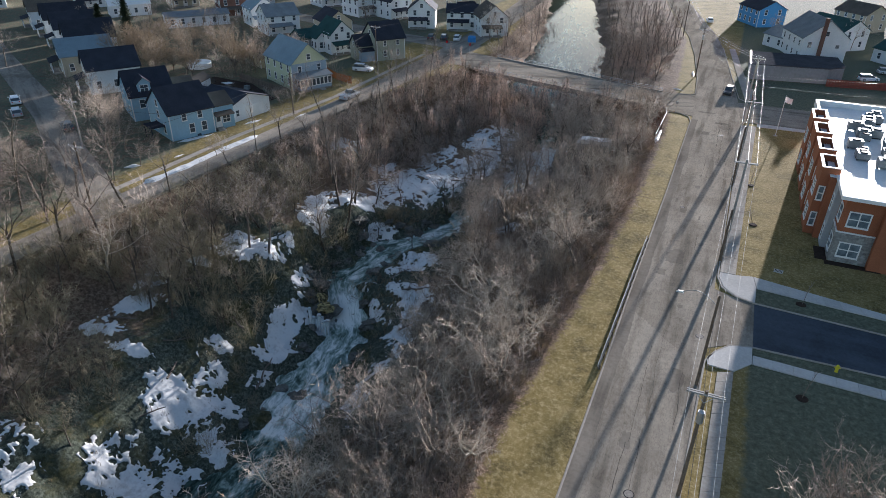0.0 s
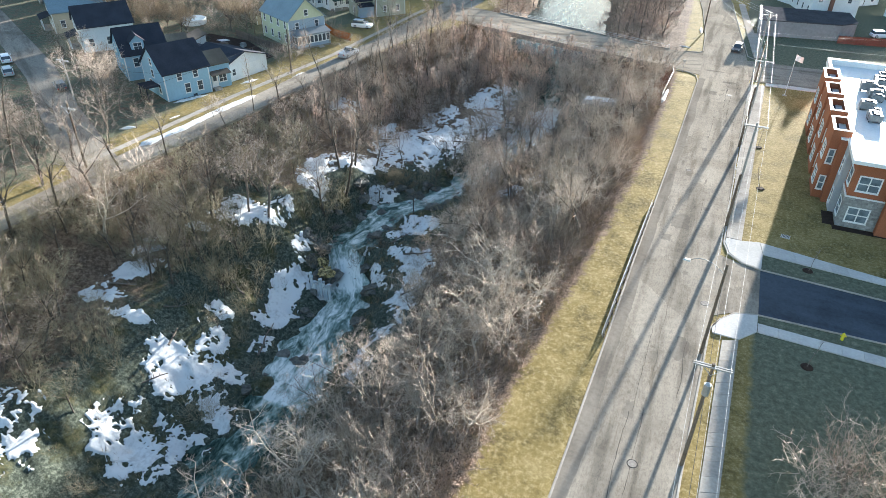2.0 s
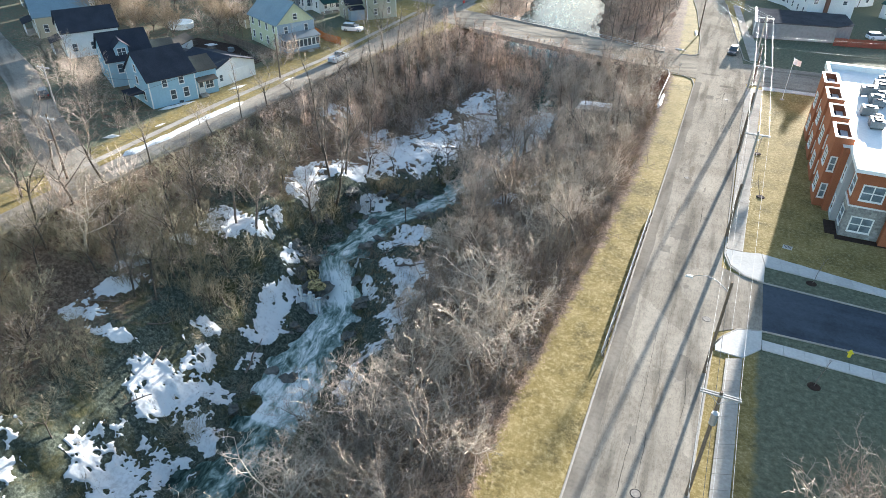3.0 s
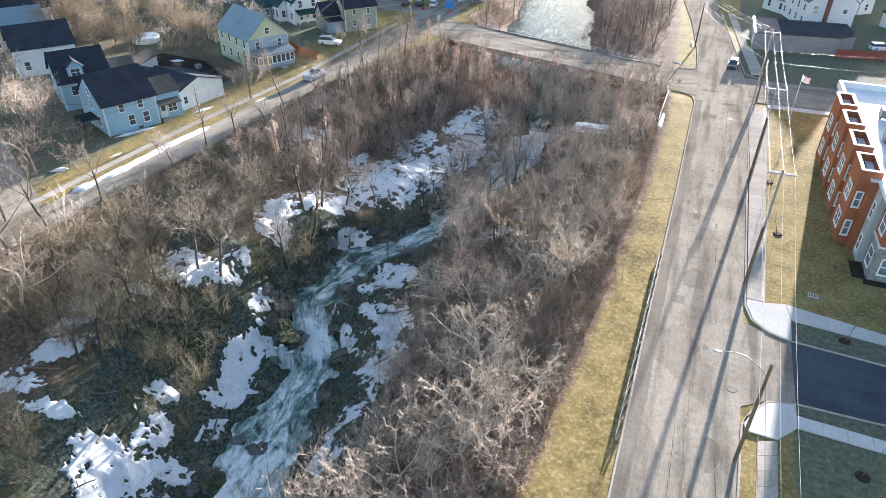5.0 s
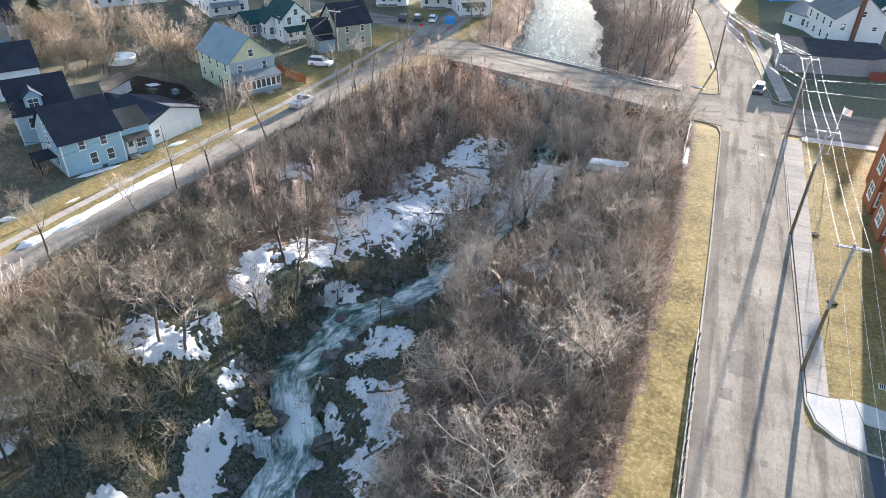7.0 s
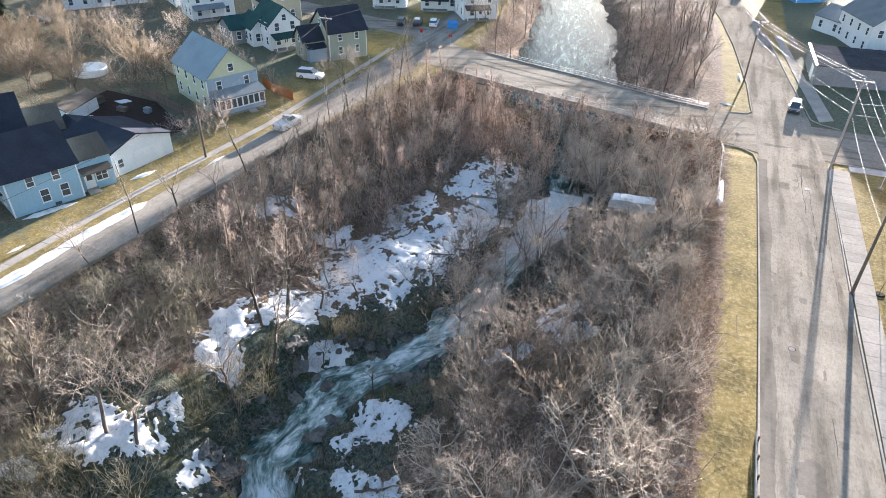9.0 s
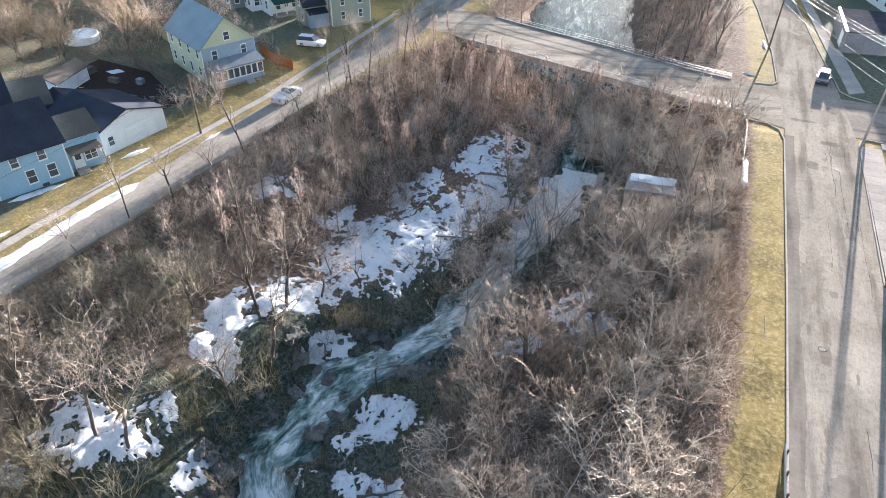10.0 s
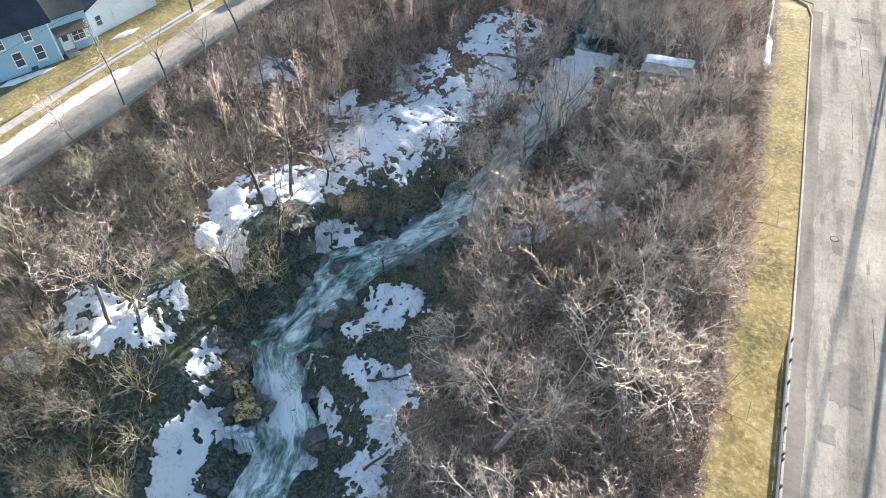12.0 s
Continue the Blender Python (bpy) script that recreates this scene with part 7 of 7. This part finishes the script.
car(-65.9, 108.8, 86, M_CAR_SILVER, "silver pickup car parked at the street edge", 5.2, 1.9, 1.7, "truck")
car(-73.9, 128.6, 10, M_CAR_WHITE, "white sport utility car on a driveway", 4.7, 1.9, 1.7)
car(5.7, 147.3, -98, M_CAR_DARK, "dark small car standing near the crossing", 4.3, 1.8, 1.5)
for k, (x, y, yw, mt, lb) in enumerate(((-74, 167.8, 105, M_CAR_DARK, "dark car parked before the white houses"), (-70.5, 168.8, 105, M_CAR_DARK, "dark car parked before the white houses"),
                                        (-67, 169.8, 105, M_CAR_WHITE, "white car parked before the white houses"), (35, 173, 20, M_CAR_WHITE, "white car parked behind the fence"), (40, 182, 10, M_CAR_SILVER, "silver car in the yard"),
                                        (44, 190, 10, M_CAR_DARK, "dark car in the yard"), (46.5, 186, 60, M_CAR_WHITE, "white car in the yard"), (-101, 70.5, 148, M_CAR_DARK, "dark car on the side street"), (-116, 72, 148, M_CAR_SILVER, "silver car on the side street"),
                                        (-123, 77, 148, M_CAR_WHITE, "white car on the side street"), (-4, 232, 100, M_CAR_WHITE, "white car driving lane far along the road"), (-145, 135, 20, M_CAR_DARK, "dark car in a yard"))):
    car(x, y, yw, mt, lb)

# ---- lawn things ----
random.seed(8)
for x, y in ((16.6, 47.6), (17.1, 64.1), (11.9, 82.4), (11.3, 96.4), (25.0, 49.5)):
    rt = thing("sapling", "young staked bare sapling in a ring of dark mulch", "tree", pose(x, y, 0), "saplings on the lawn")
    s = skeleton(int(x * 100), 3.6, limbs=8, leader=True, bole=0.4, up=(0, 0.15, 0.1, 0, 0), reach=(0.5, 0.5, 0.5, 0.5), depth=2, twig=0.006, kids=(3, 3), girth=0.01)
    part("trunk", branch_mesh("trunk", [q for q in s if q[0] == 0], M_BARK), None, rt)
    part("crown", branch_mesh("crown", [q for q in s if q[0] > 0], M_TWIG), None, rt)
    part("mulch_ring", MB().tube((0, 0, -0.05), (0, 0, 0.10), 0.62, 0.4, 14), M_MULCH, rt)
hy = thing("hydrant", "small yellow fire hydrant on the grass strip", "fire hydrant", pose(19.7, 53.0, 0))
part("barrel", MB().tube((0, 0, -.05), (0, 0, .62), .15, .14, 10).tube((0, 0, .62), (0, 0, .82), .17, .05, 10), M_YELLOW, hy)
part("nozzle", MB().tube((-.26, 0, .48), (.26, 0, .48), .07, .07, 8), M_YELLOW, hy)
gr = thing("drain_grate", "square drain cover set in the lawn", "drain", pose(14.9, 70.7, 0, 0, 0, -10))
part("rim", MB().box(-.5, .5, -.4, .4, -.05, .05, .02), M_CONC_NEW, gr)
for k in range(6):
    part("bar", MB().box(-.38 + k * .14, -.32 + k * .14, -.3, .3, .05, .065), M_IRON, gr)
for x, y, rr in ((7.4, 53.4, .42), (4.2, 30.6, .42), (5.9, 118, .4), (2.6, 84, .35)):
    mh = thing("manhole_cover", "dark round iron manhole cover in the asphalt", "manhole cover", pose(x, y, 0.04))
    part("rim", MB().tube((0, 0, -.03), (0, 0, .006), rr, rr, 18), M_IRON, mh)
    part("lid", MB().tube((0, 0, .006), (0, 0, .014), rr * .8, rr * .8, 18), M_CONC_OLD, mh)
fp = thing("flagpole", "white flagpole with a limp pale flag on the lawn", "flagpole", pose(14.9, 122.3, 0))
part("pole", MB().tube((0, 0, -.2), (0, 0, 7.4), .05, .035, 8), M_WHITE, fp)
part("base", MB().tube((0, 0, -.1), (0, 0, .1), .4, .35, 12), M_CONC, fp)
fl = MB()
for k in range(8):
    for j in range(5):
        fl.v.append((0.05 + k * .17, .12 * math.sin(k * 1.1 + j * .4), 7.2 - j * .24 - k * .05))
for k in range(7):
    for j in range(4):
        a = k * 5 + j
        fl.f.append((a, a + 1, a + 6, a + 5))
flo = part("flag", fl, M_FLAG, fp)
sm = flo.modifiers.new("thickness", 'SOLIDIFY')
sm.thickness = 0.01


def sign(x, y, yaw, label, mt, shape=8, h=2.1, r=0.38):
    rt = thing("road_sign", label, "road sign", pose(x, y, max(H(x, y), 0), 0, 0, yaw))
    part("post", MB().box(-.03, .03, -.03, .03, -.3, h + .3), M_METAL, rt)
    part("plate", MB().tube((.035, 0, h), (.055, 0, h), r, r, shape), mt, rt)


sign(-3.2, 128.0, -100, "small metal road sign on the islet corner", M_METAL, 4)
sign(-64.9, 157.5, -40, "red stop sign at the street junction", M_RED)
sign(-58.2, 157.0, 150, "red stop sign at the bridge end", M_RED)


def fence(name, pts, h, mt, label, gap=0.16):
    """Upright boards on rails, each board its own piece."""
    root = thing(name, label, "fence")
    for (ax, ay), (bx, by) in zip(pts, pts[1:]):
        L = math.hypot(bx - ax, by - ay)
        yw = math.degrees(math.atan2(by - ay, bx - ax))
        part("rail", MB().box(0, L, -.04, 0.0, h * .25, h * .25 + .08).box(0, L, -.04, 0.0, h * .8, h * .8 + .08), mt, root).matrix_world = pose(ax, ay, 0, 0, 0, yw)
        me = MB().box(0, gap - .02, 0.002, .025, 0.0, h, .01).mesh("board", mt)
        n = int(L / gap)
        for k in range(n):
            o = part("board", me, None, root)
            o.matrix_world = pose(ax + (bx - ax) * k / n, ay + (by - ay) * k / n, random.uniform(-.05, 0), 0, 0, yw)
    return root


fence("fence", [(25.5, 163.3), (46, 166.5)], 1.7, M_FENCE_RED, "red-brown wooden board fence")
fence("fence", [(-94.9, 110.3), (-83.9, 106.3), (-79.0, 105.0)], 1.6, M_FENCE, "weathered grey-brown board fence", 0.2)
fence("fence", [(-80.0, 122.8), (-75.7, 119.6), (-70.9, 118.2)], 1.6, M_FENCE_ORANGE, "orange cedar board fence beside the porch", 0.2)
pl = thing("swimming_pool", "round above-ground garden pool with a pale cover", "swimming pool", pose(-110.3, 114.8, 0))
part("wall", MB().tube((0, 0, -.1), (0, 0, 1.15), 2.8, 2.8, 28), M_WHITE, pl)
part("cover", MB().tube((0, 0, 1.15), (0, 0, 1.19), 2.65, 2.65, 28), M_POOLWATER, pl)
part("blue_tarp", MB().box(-1.1, 1.1, -.9, .9, 0, 1.6, .35), M_BLUE_TARP).matrix_world = pose(-62.5, 169.5, 0, 0, 0, 20)
tagged(scene.objects["blue_tarp"], "heap covered by a bright blue tarpaulin", "tarpaulin")

# ---- the old mill ruin ----
ru = thing("ruin", "low ruined concrete mill wall with a snow-topped slab", "ruin")
part("slab", MB().hull([(-17.3, 104.2, -.9), (-11.6, 104.9, -.9), (-11.8, 108.4, -.9), (-17.3, 107.8, -.9)], [(-17.3, 104.2, -.45), (-11.6, 104.9, -.45), (-11.8, 108.4, -.45), (-17.3, 107.8, -.45)]), M_CONC_OLD, ru)
part("pier", MB().box(-17.2, -16.3, 104.4, 107.6, -7.5, -.9), M_CONC_OLD, ru)
part("pier", MB().box(-12.6, -11.8, 105.1, 108.0, -6.5, -.9), M_CONC_OLD, ru)
part("wall", MB().hull([(-20.9, 104, -10), (-20.1, 104, -10), (-20.6, 112, -10), (-21.4, 112, -10)], [(-20.9, 104, -3.0), (-20.1, 104, -3.0), (-20.6, 112, -3.4), (-21.4, 112, -3.4)]), M_CONC_OLD, ru)
mb = MB()
nn = 16
for j in range(7):
    for i in range(nn):
        x, y = -17.1 + 5.2 * i / (nn - 1), 106.3 + 1.8 * j / 6 + 0.6 * i / (nn - 1)
        e = min(i, nn - 1 - i, j, 6 - j)
        mb.v.append((x + random.uniform(-.08, .08), y + random.uniform(-.1, .1), -.45 + (0.0 if e == 0 else .22 + random.uniform(-.04, .04))))
for j in range(6):
    for i in range(nn - 1):
        a = j * nn + i
        mb.f.append((a, a + 1, a + nn + 1, a + nn))
tagged(part("snow_cap", mb, M_SNOW, smooth=True), "white snow lying on the ruined slab", "snow", kind="stuff")


# ---- rocks and logs ----
def boulder(x, y, z, s, mt, label, seed, flat=0.6, name="boulder", group="boulders in the creek"):
    rg = random.Random(seed)
    bm = bmesh.new()
    bmesh.ops.create_icosphere(bm, subdivisions=3 if s > 0.8 else 2, radius=1)
    for v in bm.verts:
        n = noise.noise(v.co * 1.1 + Vector((seed, 0, 0))) * 0.8 + noise.noise(v.co * 2.7 + Vector((0, seed, 0))) * 0.5
        v.co *= 1 + n
        v.co = Vector((round(v.co.x * 2.4) / 2.4 * .55 + v.co.x * .45, round(v.co.y * 2.1) / 2.1 * .45 + v.co.y * .55, v.co.z * flat))
    me = bpy.data.meshes.new(name)
    bm.to_mesh(me)
    bm.free()
    me.materials.append(mt)
    ob = new(name, me)
    ob.matrix_world = pose(x, y, z, rg.uniform(-12, 12), rg.uniform(-12, 12), rg.uniform(0, 360)) @ Matrix.Diagonal((s, s * rg.uniform(.7, 1.2), s, 1))
    return tagged(ob, label, "boulder", group)


boulder(-40.0, 56.6, -12.1, 0.95, M_MOSS, "overhanging yellow-mossed rock slab at the falls", 3, 0.55)
boulder(-41.2, 58.0, -11.7, 0.85, M_MOSS, "yellowish mossy rock slab above the falls", 4, 0.55)
boulder(-40.2, 57.6, -13.3, 1.3, M_ROCK, "dark wet boulder under the mossy slab", 9, 0.6)
boulder(-41.3, 56.6, -13.0, 1.2, M_ROCK, "dark wet boulder under the mossy slab", 12, 0.6)
for q, (bx_, by_, bs_) in enumerate(((-40.9, 57.0, 1.0), (-43.0, 57.8, 0.9), (-41.6, 55.6, 0.8), (-40.6, 54.0, 0.7), (-43.6, 60.4, 1.1), (-42.9, 61.6, 0.8), (-38.6, 59.0, 0.7), (-36.0, 60.5, 0.8), (-34.4, 57.6, 0.7), (-39.6, 50.6, 0.6))):
    boulder(bx_, by_, H(bx_, by_) + bs_ * .2, bs_, M_ROCK, "dark wet boulder at the falls", 105 + q)
# frozen curtain hanging below the mossy slab
rg = random.Random(61)
for k in range(13):
    x, y = -41.0 + 0.21 * k + rg.uniform(-.08, .08), 54.5 + 0.05 * k + rg.uniform(-.2, .2)
    low = max(H(x, y), water_level(y)) - 0.1
    top = low + rg.uniform(1.5, 2.8)
    mb = MB()
    rings = [(f, rg.uniform(.8, 1.15)) for f in (0, .2, .45, .7, 1)]
    r = rg.uniform(.16, .34)
    for i in range(5):
        for j in range(7):
            a = 6.283 * j / 7
            w = r * rings[i][1] * (1.1 - 0.75 * rings[i][0])
            mb.v.append((math.cos(a) * w + 0.05 * i, math.sin(a) * w - 0.09 * i, (low - top) * rings[i][0]))
    for i in range(4):
        for j in range(7):
            mb.f.append((i * 7 + j, i * 7 + (j + 1) % 7, i * 7 + 7 + (j + 1) % 7, i * 7 + 7 + j))
    mb.f.append(tuple(range(7)))
    ob = part("icicle", mb, M_ICE, smooth=True)
    ob.matrix_world = pose(x, y, top)
    tagged(ob, "white column of ice hanging at the falls", "icicle", "ice columns at the falls")
rg = random.Random(21)
for k in range(150):
    y = rg.choice((rg.uniform(20, 122), rg.uniform(57, 84), rg.uniform(57, 84)))
    c = cut(y)
    x = c[4, 0] + rg.choice((-1, 1)) * rg.choice((rg.uniform(0.5, 6.5), rg.gauss(4.0, 0.8)))
    s = rg.choice((0.25, 0.35, 0.5, 0.7, 1.0)) * rg.uniform(0.8, 1.2)
    if 58 < y < 76 and x > c[4, 0] + 2.5:
        continue
    boulder(x, y, max(H(x, y), water_level(y) - 0.25) + s * 0.12, s, M_ROCK, "dark wet rock at the creek edge", 30 + k, 0.55, "rock", "rocks along the creek")


def log(x, y, yaw, L, r, seed, label="fallen dark log lying on the snow"):
    rg = random.Random(seed)
    mb = MB()
    n, rings = 7, 7
    for k in range(rings):
        f = k / (rings - 1)
        cy_, cz_ = rg.uniform(-.15, .15), rg.uniform(-.05, .1)
        for i in range(n):
            a = 2 * math.pi * i / n
            rr = r * (1 - .6 * f) * rg.uniform(.9, 1.1)
            mb.v.append((-L / 2 + L * f, cy_ + rr * math.cos(a), cz_ + rr * math.sin(a)))
    for k in range(rings - 1):
        for i in range(n):
            mb.f.append((k * n + i, k * n + (i + 1) % n, (k + 1) * n + (i + 1) % n, (k + 1) * n + i))
    mb.f.append(tuple(range(n)))
    mb.f.append(tuple(range((rings - 1) * n, rings * n)))
    stubs = []
    for k in range(3):
        a = Vector((rg.uniform(-L / 3, L / 3), 0, .05))
        stubs.append(MB().tube(a, a + Vector((rg.uniform(-.4, .4), rg.uniform(-.9, .9), rg.uniform(.2, .7))), r * .4, r * .12, 5))
    ob = part("log", mb, M_BARK)
    for sb in stubs:
        part("branch", sb, M_BARK, ob)
    ob.matrix_world = pose(x, y, H(x, y) + r + .1, 0, 0, yaw)
    return tagged(ob, label, "log", "fallen logs")


for k, (x, y, yw, L, r) in enumerate(((-35.5, 113.5, 10, 5, .22), (-36.5, 111, -20, 4.2, .2), (-33.5, 101.5, 25, 5, .16), (-37, 98, 20, 4, .14), (-39.5, 103.5, 70, 3.5, .12), (-21, 86, 35, 6, .2), (-19.5, 89.5, 60, 4, .15), (-45.5, 30, 60, 4, .12), (-47, 36, 110, 4, .14),
                                      (-55, 37, 20, 4, .14), (-29, 63, 30, 4, .14), (-26.8, 57, 60, 4, .14), (-28.4, 25.0, 55, 8, .38), (-40.6, 43.4, 108, 6, .14), (-46.8, 46.5, 150, 5, .14), (-49.5, 38.0, 35, 5, .13), (-33.0, 66.0, 70, 4, .12), (-36.0, 78.5, 40, 4, .13))):
    log(x, y, yw, L, r, k)

# ---- gardens behind the houses ----
random.seed(13)
for kind, x, y, s in (("willow", -98.1, 112.9, 1.25), ("willow", -112, 104.5, 1.2), ("willow", -116.5, 107, 1.2), ("willow", -107.5, 107.5, 1.0), ("willow", -104, 106, .9), ("willow", -121, 112, 1.2), ("willow", -119, 119, 1.1), ("willow", -110, 121, 1.0), ("willow", -103, 118, 1.0), ("willow", -95.5, 116.5, .9), ("willow", -126, 106, 1.2), ("willow", -129, 113, 1.2), ("shrub", -78.4, 104.5, 1.0), ("shrub", -79.4, 99.7, .9), ("shrub", -77.5, 107.5, .8), ("shrub", -116.0, 84.0, 1.0), ("willow", -128, 116, 1.0), ("willow", -124, 128, 1.0), ("willow", -101, 120, .8), ("willow", -113, 109, .9), ("willow", -124, 110, .9), ("willow", -131, 123, .9), ("grey", -103, 126, .8), ("grey", -112, 127, .8), ("grey", -84, 122, .6), ("grey", -92, 128, .7),
                      ("grey", -85, 64.8, 1.1), ("grey", -91.5, 70.5, 1.0), ("grey", -97, 71, .9), ("grey", -92, 73.5, .8), ("grey", -88.5, 68.5, .75), ("grey", -84, 67, .6), ("grey", -110, 84.5, .8), ("grey", -86, 57.5, .9), ("grey", -81, 52, .9), ("grey", -118, 86, .8), ("grey", -79.5, 60.5, .8), ("grey", -76.5, 46, 1.0),
                      ("grey", -82, 42, 1.0), ("grey", -75, 36, 1.0), ("grey", -90, 48, .9), ("grey", -100, 55, .9), ("pale", -88, 36, 1.0), ("willow", -135, 132, .9), ("grey", -107, 135, .8), ("grey", -70.5, 128, .55), ("grey", -66.5, 131.5, .6), ("red", -72.5, 112.5, .35), ("grey", -120, 140, .8),
                      ("grey", -68.8, 71.5, .35), ("grey", -76.5, 63, .5), ("shrub", -74.5, 104.5, .9), ("shrub", -74.0, 101.5, .9), ("shrub", -76.2, 99.6, .9), ("shrub", -72.5, 117, .8), ("shrub", -78.5, 103, .7), ("shrub", -95, 77, .9), ("grey", -140, 150, .8), ("grey", -160, 160, .9),
                      ("grey", -100, 176, .8), ("grey", -58, 172, .9), ("grey", -54.5, 170, .9), ("grey", -165, 130, .9), ("grey", -190, 120, .9), ("grey", -150, 95, .9), ("grey", -138, 80, .9), ("grey", 18.0, 32.0, .85), ("grey", 20.5, 30.5, .8), ("grey", 15.8, 28.5, .75), ("shrub", 17.0, 33.5, 1.5), ("shrub", 19.5, 34.0, 1.6), ("shrub", 21.5, 33.0, 1.6), ("grey", 23, 33, .8), ("grey", 14, 210, .7), ("grey", 34, 206, .8), ("grey", 52, 222, .9)):
    plant(kind, x, y, s, group="bare trees in gardens")


HEDGES = []
for x0, x1, y0, y1, n in ((-98, -80, 112, 126, 12), (-125, -96, 98, 132, 34), (-104, -82, 60, 84, 20), (-150, -120, 118, 160, 30), (-90, -76, 118, 136, 8), (-98, -72, 34, 58, 34), (-185, -150, 128, 175, 26)):
    for k in range(n):
        x, y = random.uniform(x0, x1), random.uniform(y0, y1)
        if abs((y - 50) - (-70 - x) * 0.62) > 6:
            HEDGES.append((random.choice(("scrub", "scrub", "scrub", "grey_far")), stance(x, y, random.uniform(0.45, 0.8))))
stand("garden_shrubs", HEDGES, "overgrown leafless garden bushes between the houses", "shrubs")


def spruce(x, y, h, seed):
    rt = thing("spruce", "tall dark green spruce tree", "tree", pose(x, y, 0), "spruces")
    rg = random.Random(seed)
    part("trunk", MB().tube((0, 0, -.3), (0, 0, h), .22, .03, 7), M_BARK, rt)
    mb = MB()
    z = 1.0
    while z < h:
        f = 1 - z / h
        for k in range(11):
            a = rg.uniform(0, 6.28)
            L = (0.45 + 3.3 * f) * rg.uniform(.75, 1.1)
            d = Vector((math.cos(a), math.sin(a), 0))
            s = Vector((-d.y, d.x, 0))
            for j in range(5):
                g = (j + 1) / 5
                p = d * L * g + Vector((0, 0, z - L * g * .35))
                wv_ = .6 * (1.1 - g) + .12
                i = len(mb.v)
                mb.v.extend((tuple(p + s * wv_ - Vector((0, 0, .22))), tuple(p - s * wv_ - Vector((0, 0, .22))), tuple(p - d * .45 + Vector((0, 0, .12))), tuple(p + d * .3 - Vector((0, 0, .05)))))
                mb.f.extend(((i, i + 1, i + 2), (i, i + 1, i + 3)))
        z += .32
    part("crown", mb, M_NEEDLE, rt)


spruce(-148.3, 122, 10.5, 1)
spruce(-141.0, 124, 12.5, 2)


# ---- the cluttered yard behind the blue house ----
yd = [(-101, 96.5), (-90, 89.5), (-79.5, 94), (-79.2, 101.8), (-90.5, 108.6), (-101.5, 109.5)]
structure("yard", MB().hull([(*q, -.2) for q in yd], [(*q, .03) for q in yd]), M_MULCH, "dark muddy back yard behind the blue house", "yard")
for (ax, ay), (bx, by), w, sd in (((-97, 106), (-93.4, 107.4), 1.2, 21), ((-96, 99.5), (-94.6, 101), .8, 22), ((-88, 97.5), (-87, 100), .5, 23), ((-84.5, 101.2), (-83, 102.2), .4, 24)):
    snow_bank([(ax, ay), ((ax + bx) / 2, (ay + by) / 2), (bx, by)], w, .2, sd, "patch of trodden snow in the yard")
random.seed(31)
for k, (x, y, w, d_, h_, mt, lb) in enumerate(((-92.5, 103.5, 1.6, .9, .7, M_FENCE, "stack of weathered boards in the yard"), (-88.5, 104.5, 1.0, .8, .8, M_HVAC, "grey metal bin in the yard"), (-86.0, 99.5, 1.8, 1.0, .6, M_FENCE, "heap of old timber in the yard"),
                                               (-98.5, 104.5, 2.0, 1.2, .9, M_SHINGLE_BR, "brown tarpaulin-covered pile in the yard"), (-82.5, 97.5, 1.2, .8, 1.0, M_WHITE_SIDE, "white storage box behind the garage"))):
    b_ = pose(x, y, .03, 0, 0, random.uniform(0, 90))
    rt = thing("yard_pile", lb, "yard clutter", b_)
    for q in range(4):
        o = part("piece", MB().box(-w / 2 + random.uniform(-.15, .15), w / 2 + random.uniform(-.15, .15), -d_ / 2 + random.uniform(-.1, .1), d_ / 2 + random.uniform(-.1, .1), h_ * q / 4 + .003, h_ * (q + 1) / 4, .02), mt, rt)
        o.matrix_parent_inverse = Matrix()


# ---- stones of the apartment's base storey ----
rg = random.Random(9)
STONES = []
for k in range(5):
    w_, h_ = (.34, .44, .54, .64, .48)[k], .28
    STONES.append((w_, MB().hull([(0, 0, 0), (w_, 0, 0), (w_, 0, h_), (0, 0, h_)], [(.015, -.03, .015), (w_ - .015, -.03 - .004 * k, .012), (w_ - .012, -.03, h_ - .015), (.015, -.036, h_ - .012)]).mesh("stone", M_STONE)))
for (ox, oy, yw, L, gaps) in ((20.36, 76.15, 0, 4.0, ((.70, 2.98, .78, 2.72),)), (20.35, 79.58, -90, 3.4, ((.75, 2.4, .85, 2.85),))):
    for row in range(13):
        u = -rg.uniform(0, .3)
        z = .02 + row * .295
        while u < L - .1:
            w_, me = rg.choice(STONES)
            if u >= 0 and u + w_ <= L and not any(a - .05 < u + w_ and u < b + .05 and c0 - .05 < z + .28 and z < c1 + .05 for a, b, c0, c1 in gaps):
                part("stone", me, None, scene.objects["stone_wall"]).matrix_world = pose(ox, oy, z, 0, 0, yw) @ pose(u, 0, 0)
            u += w_ + .015
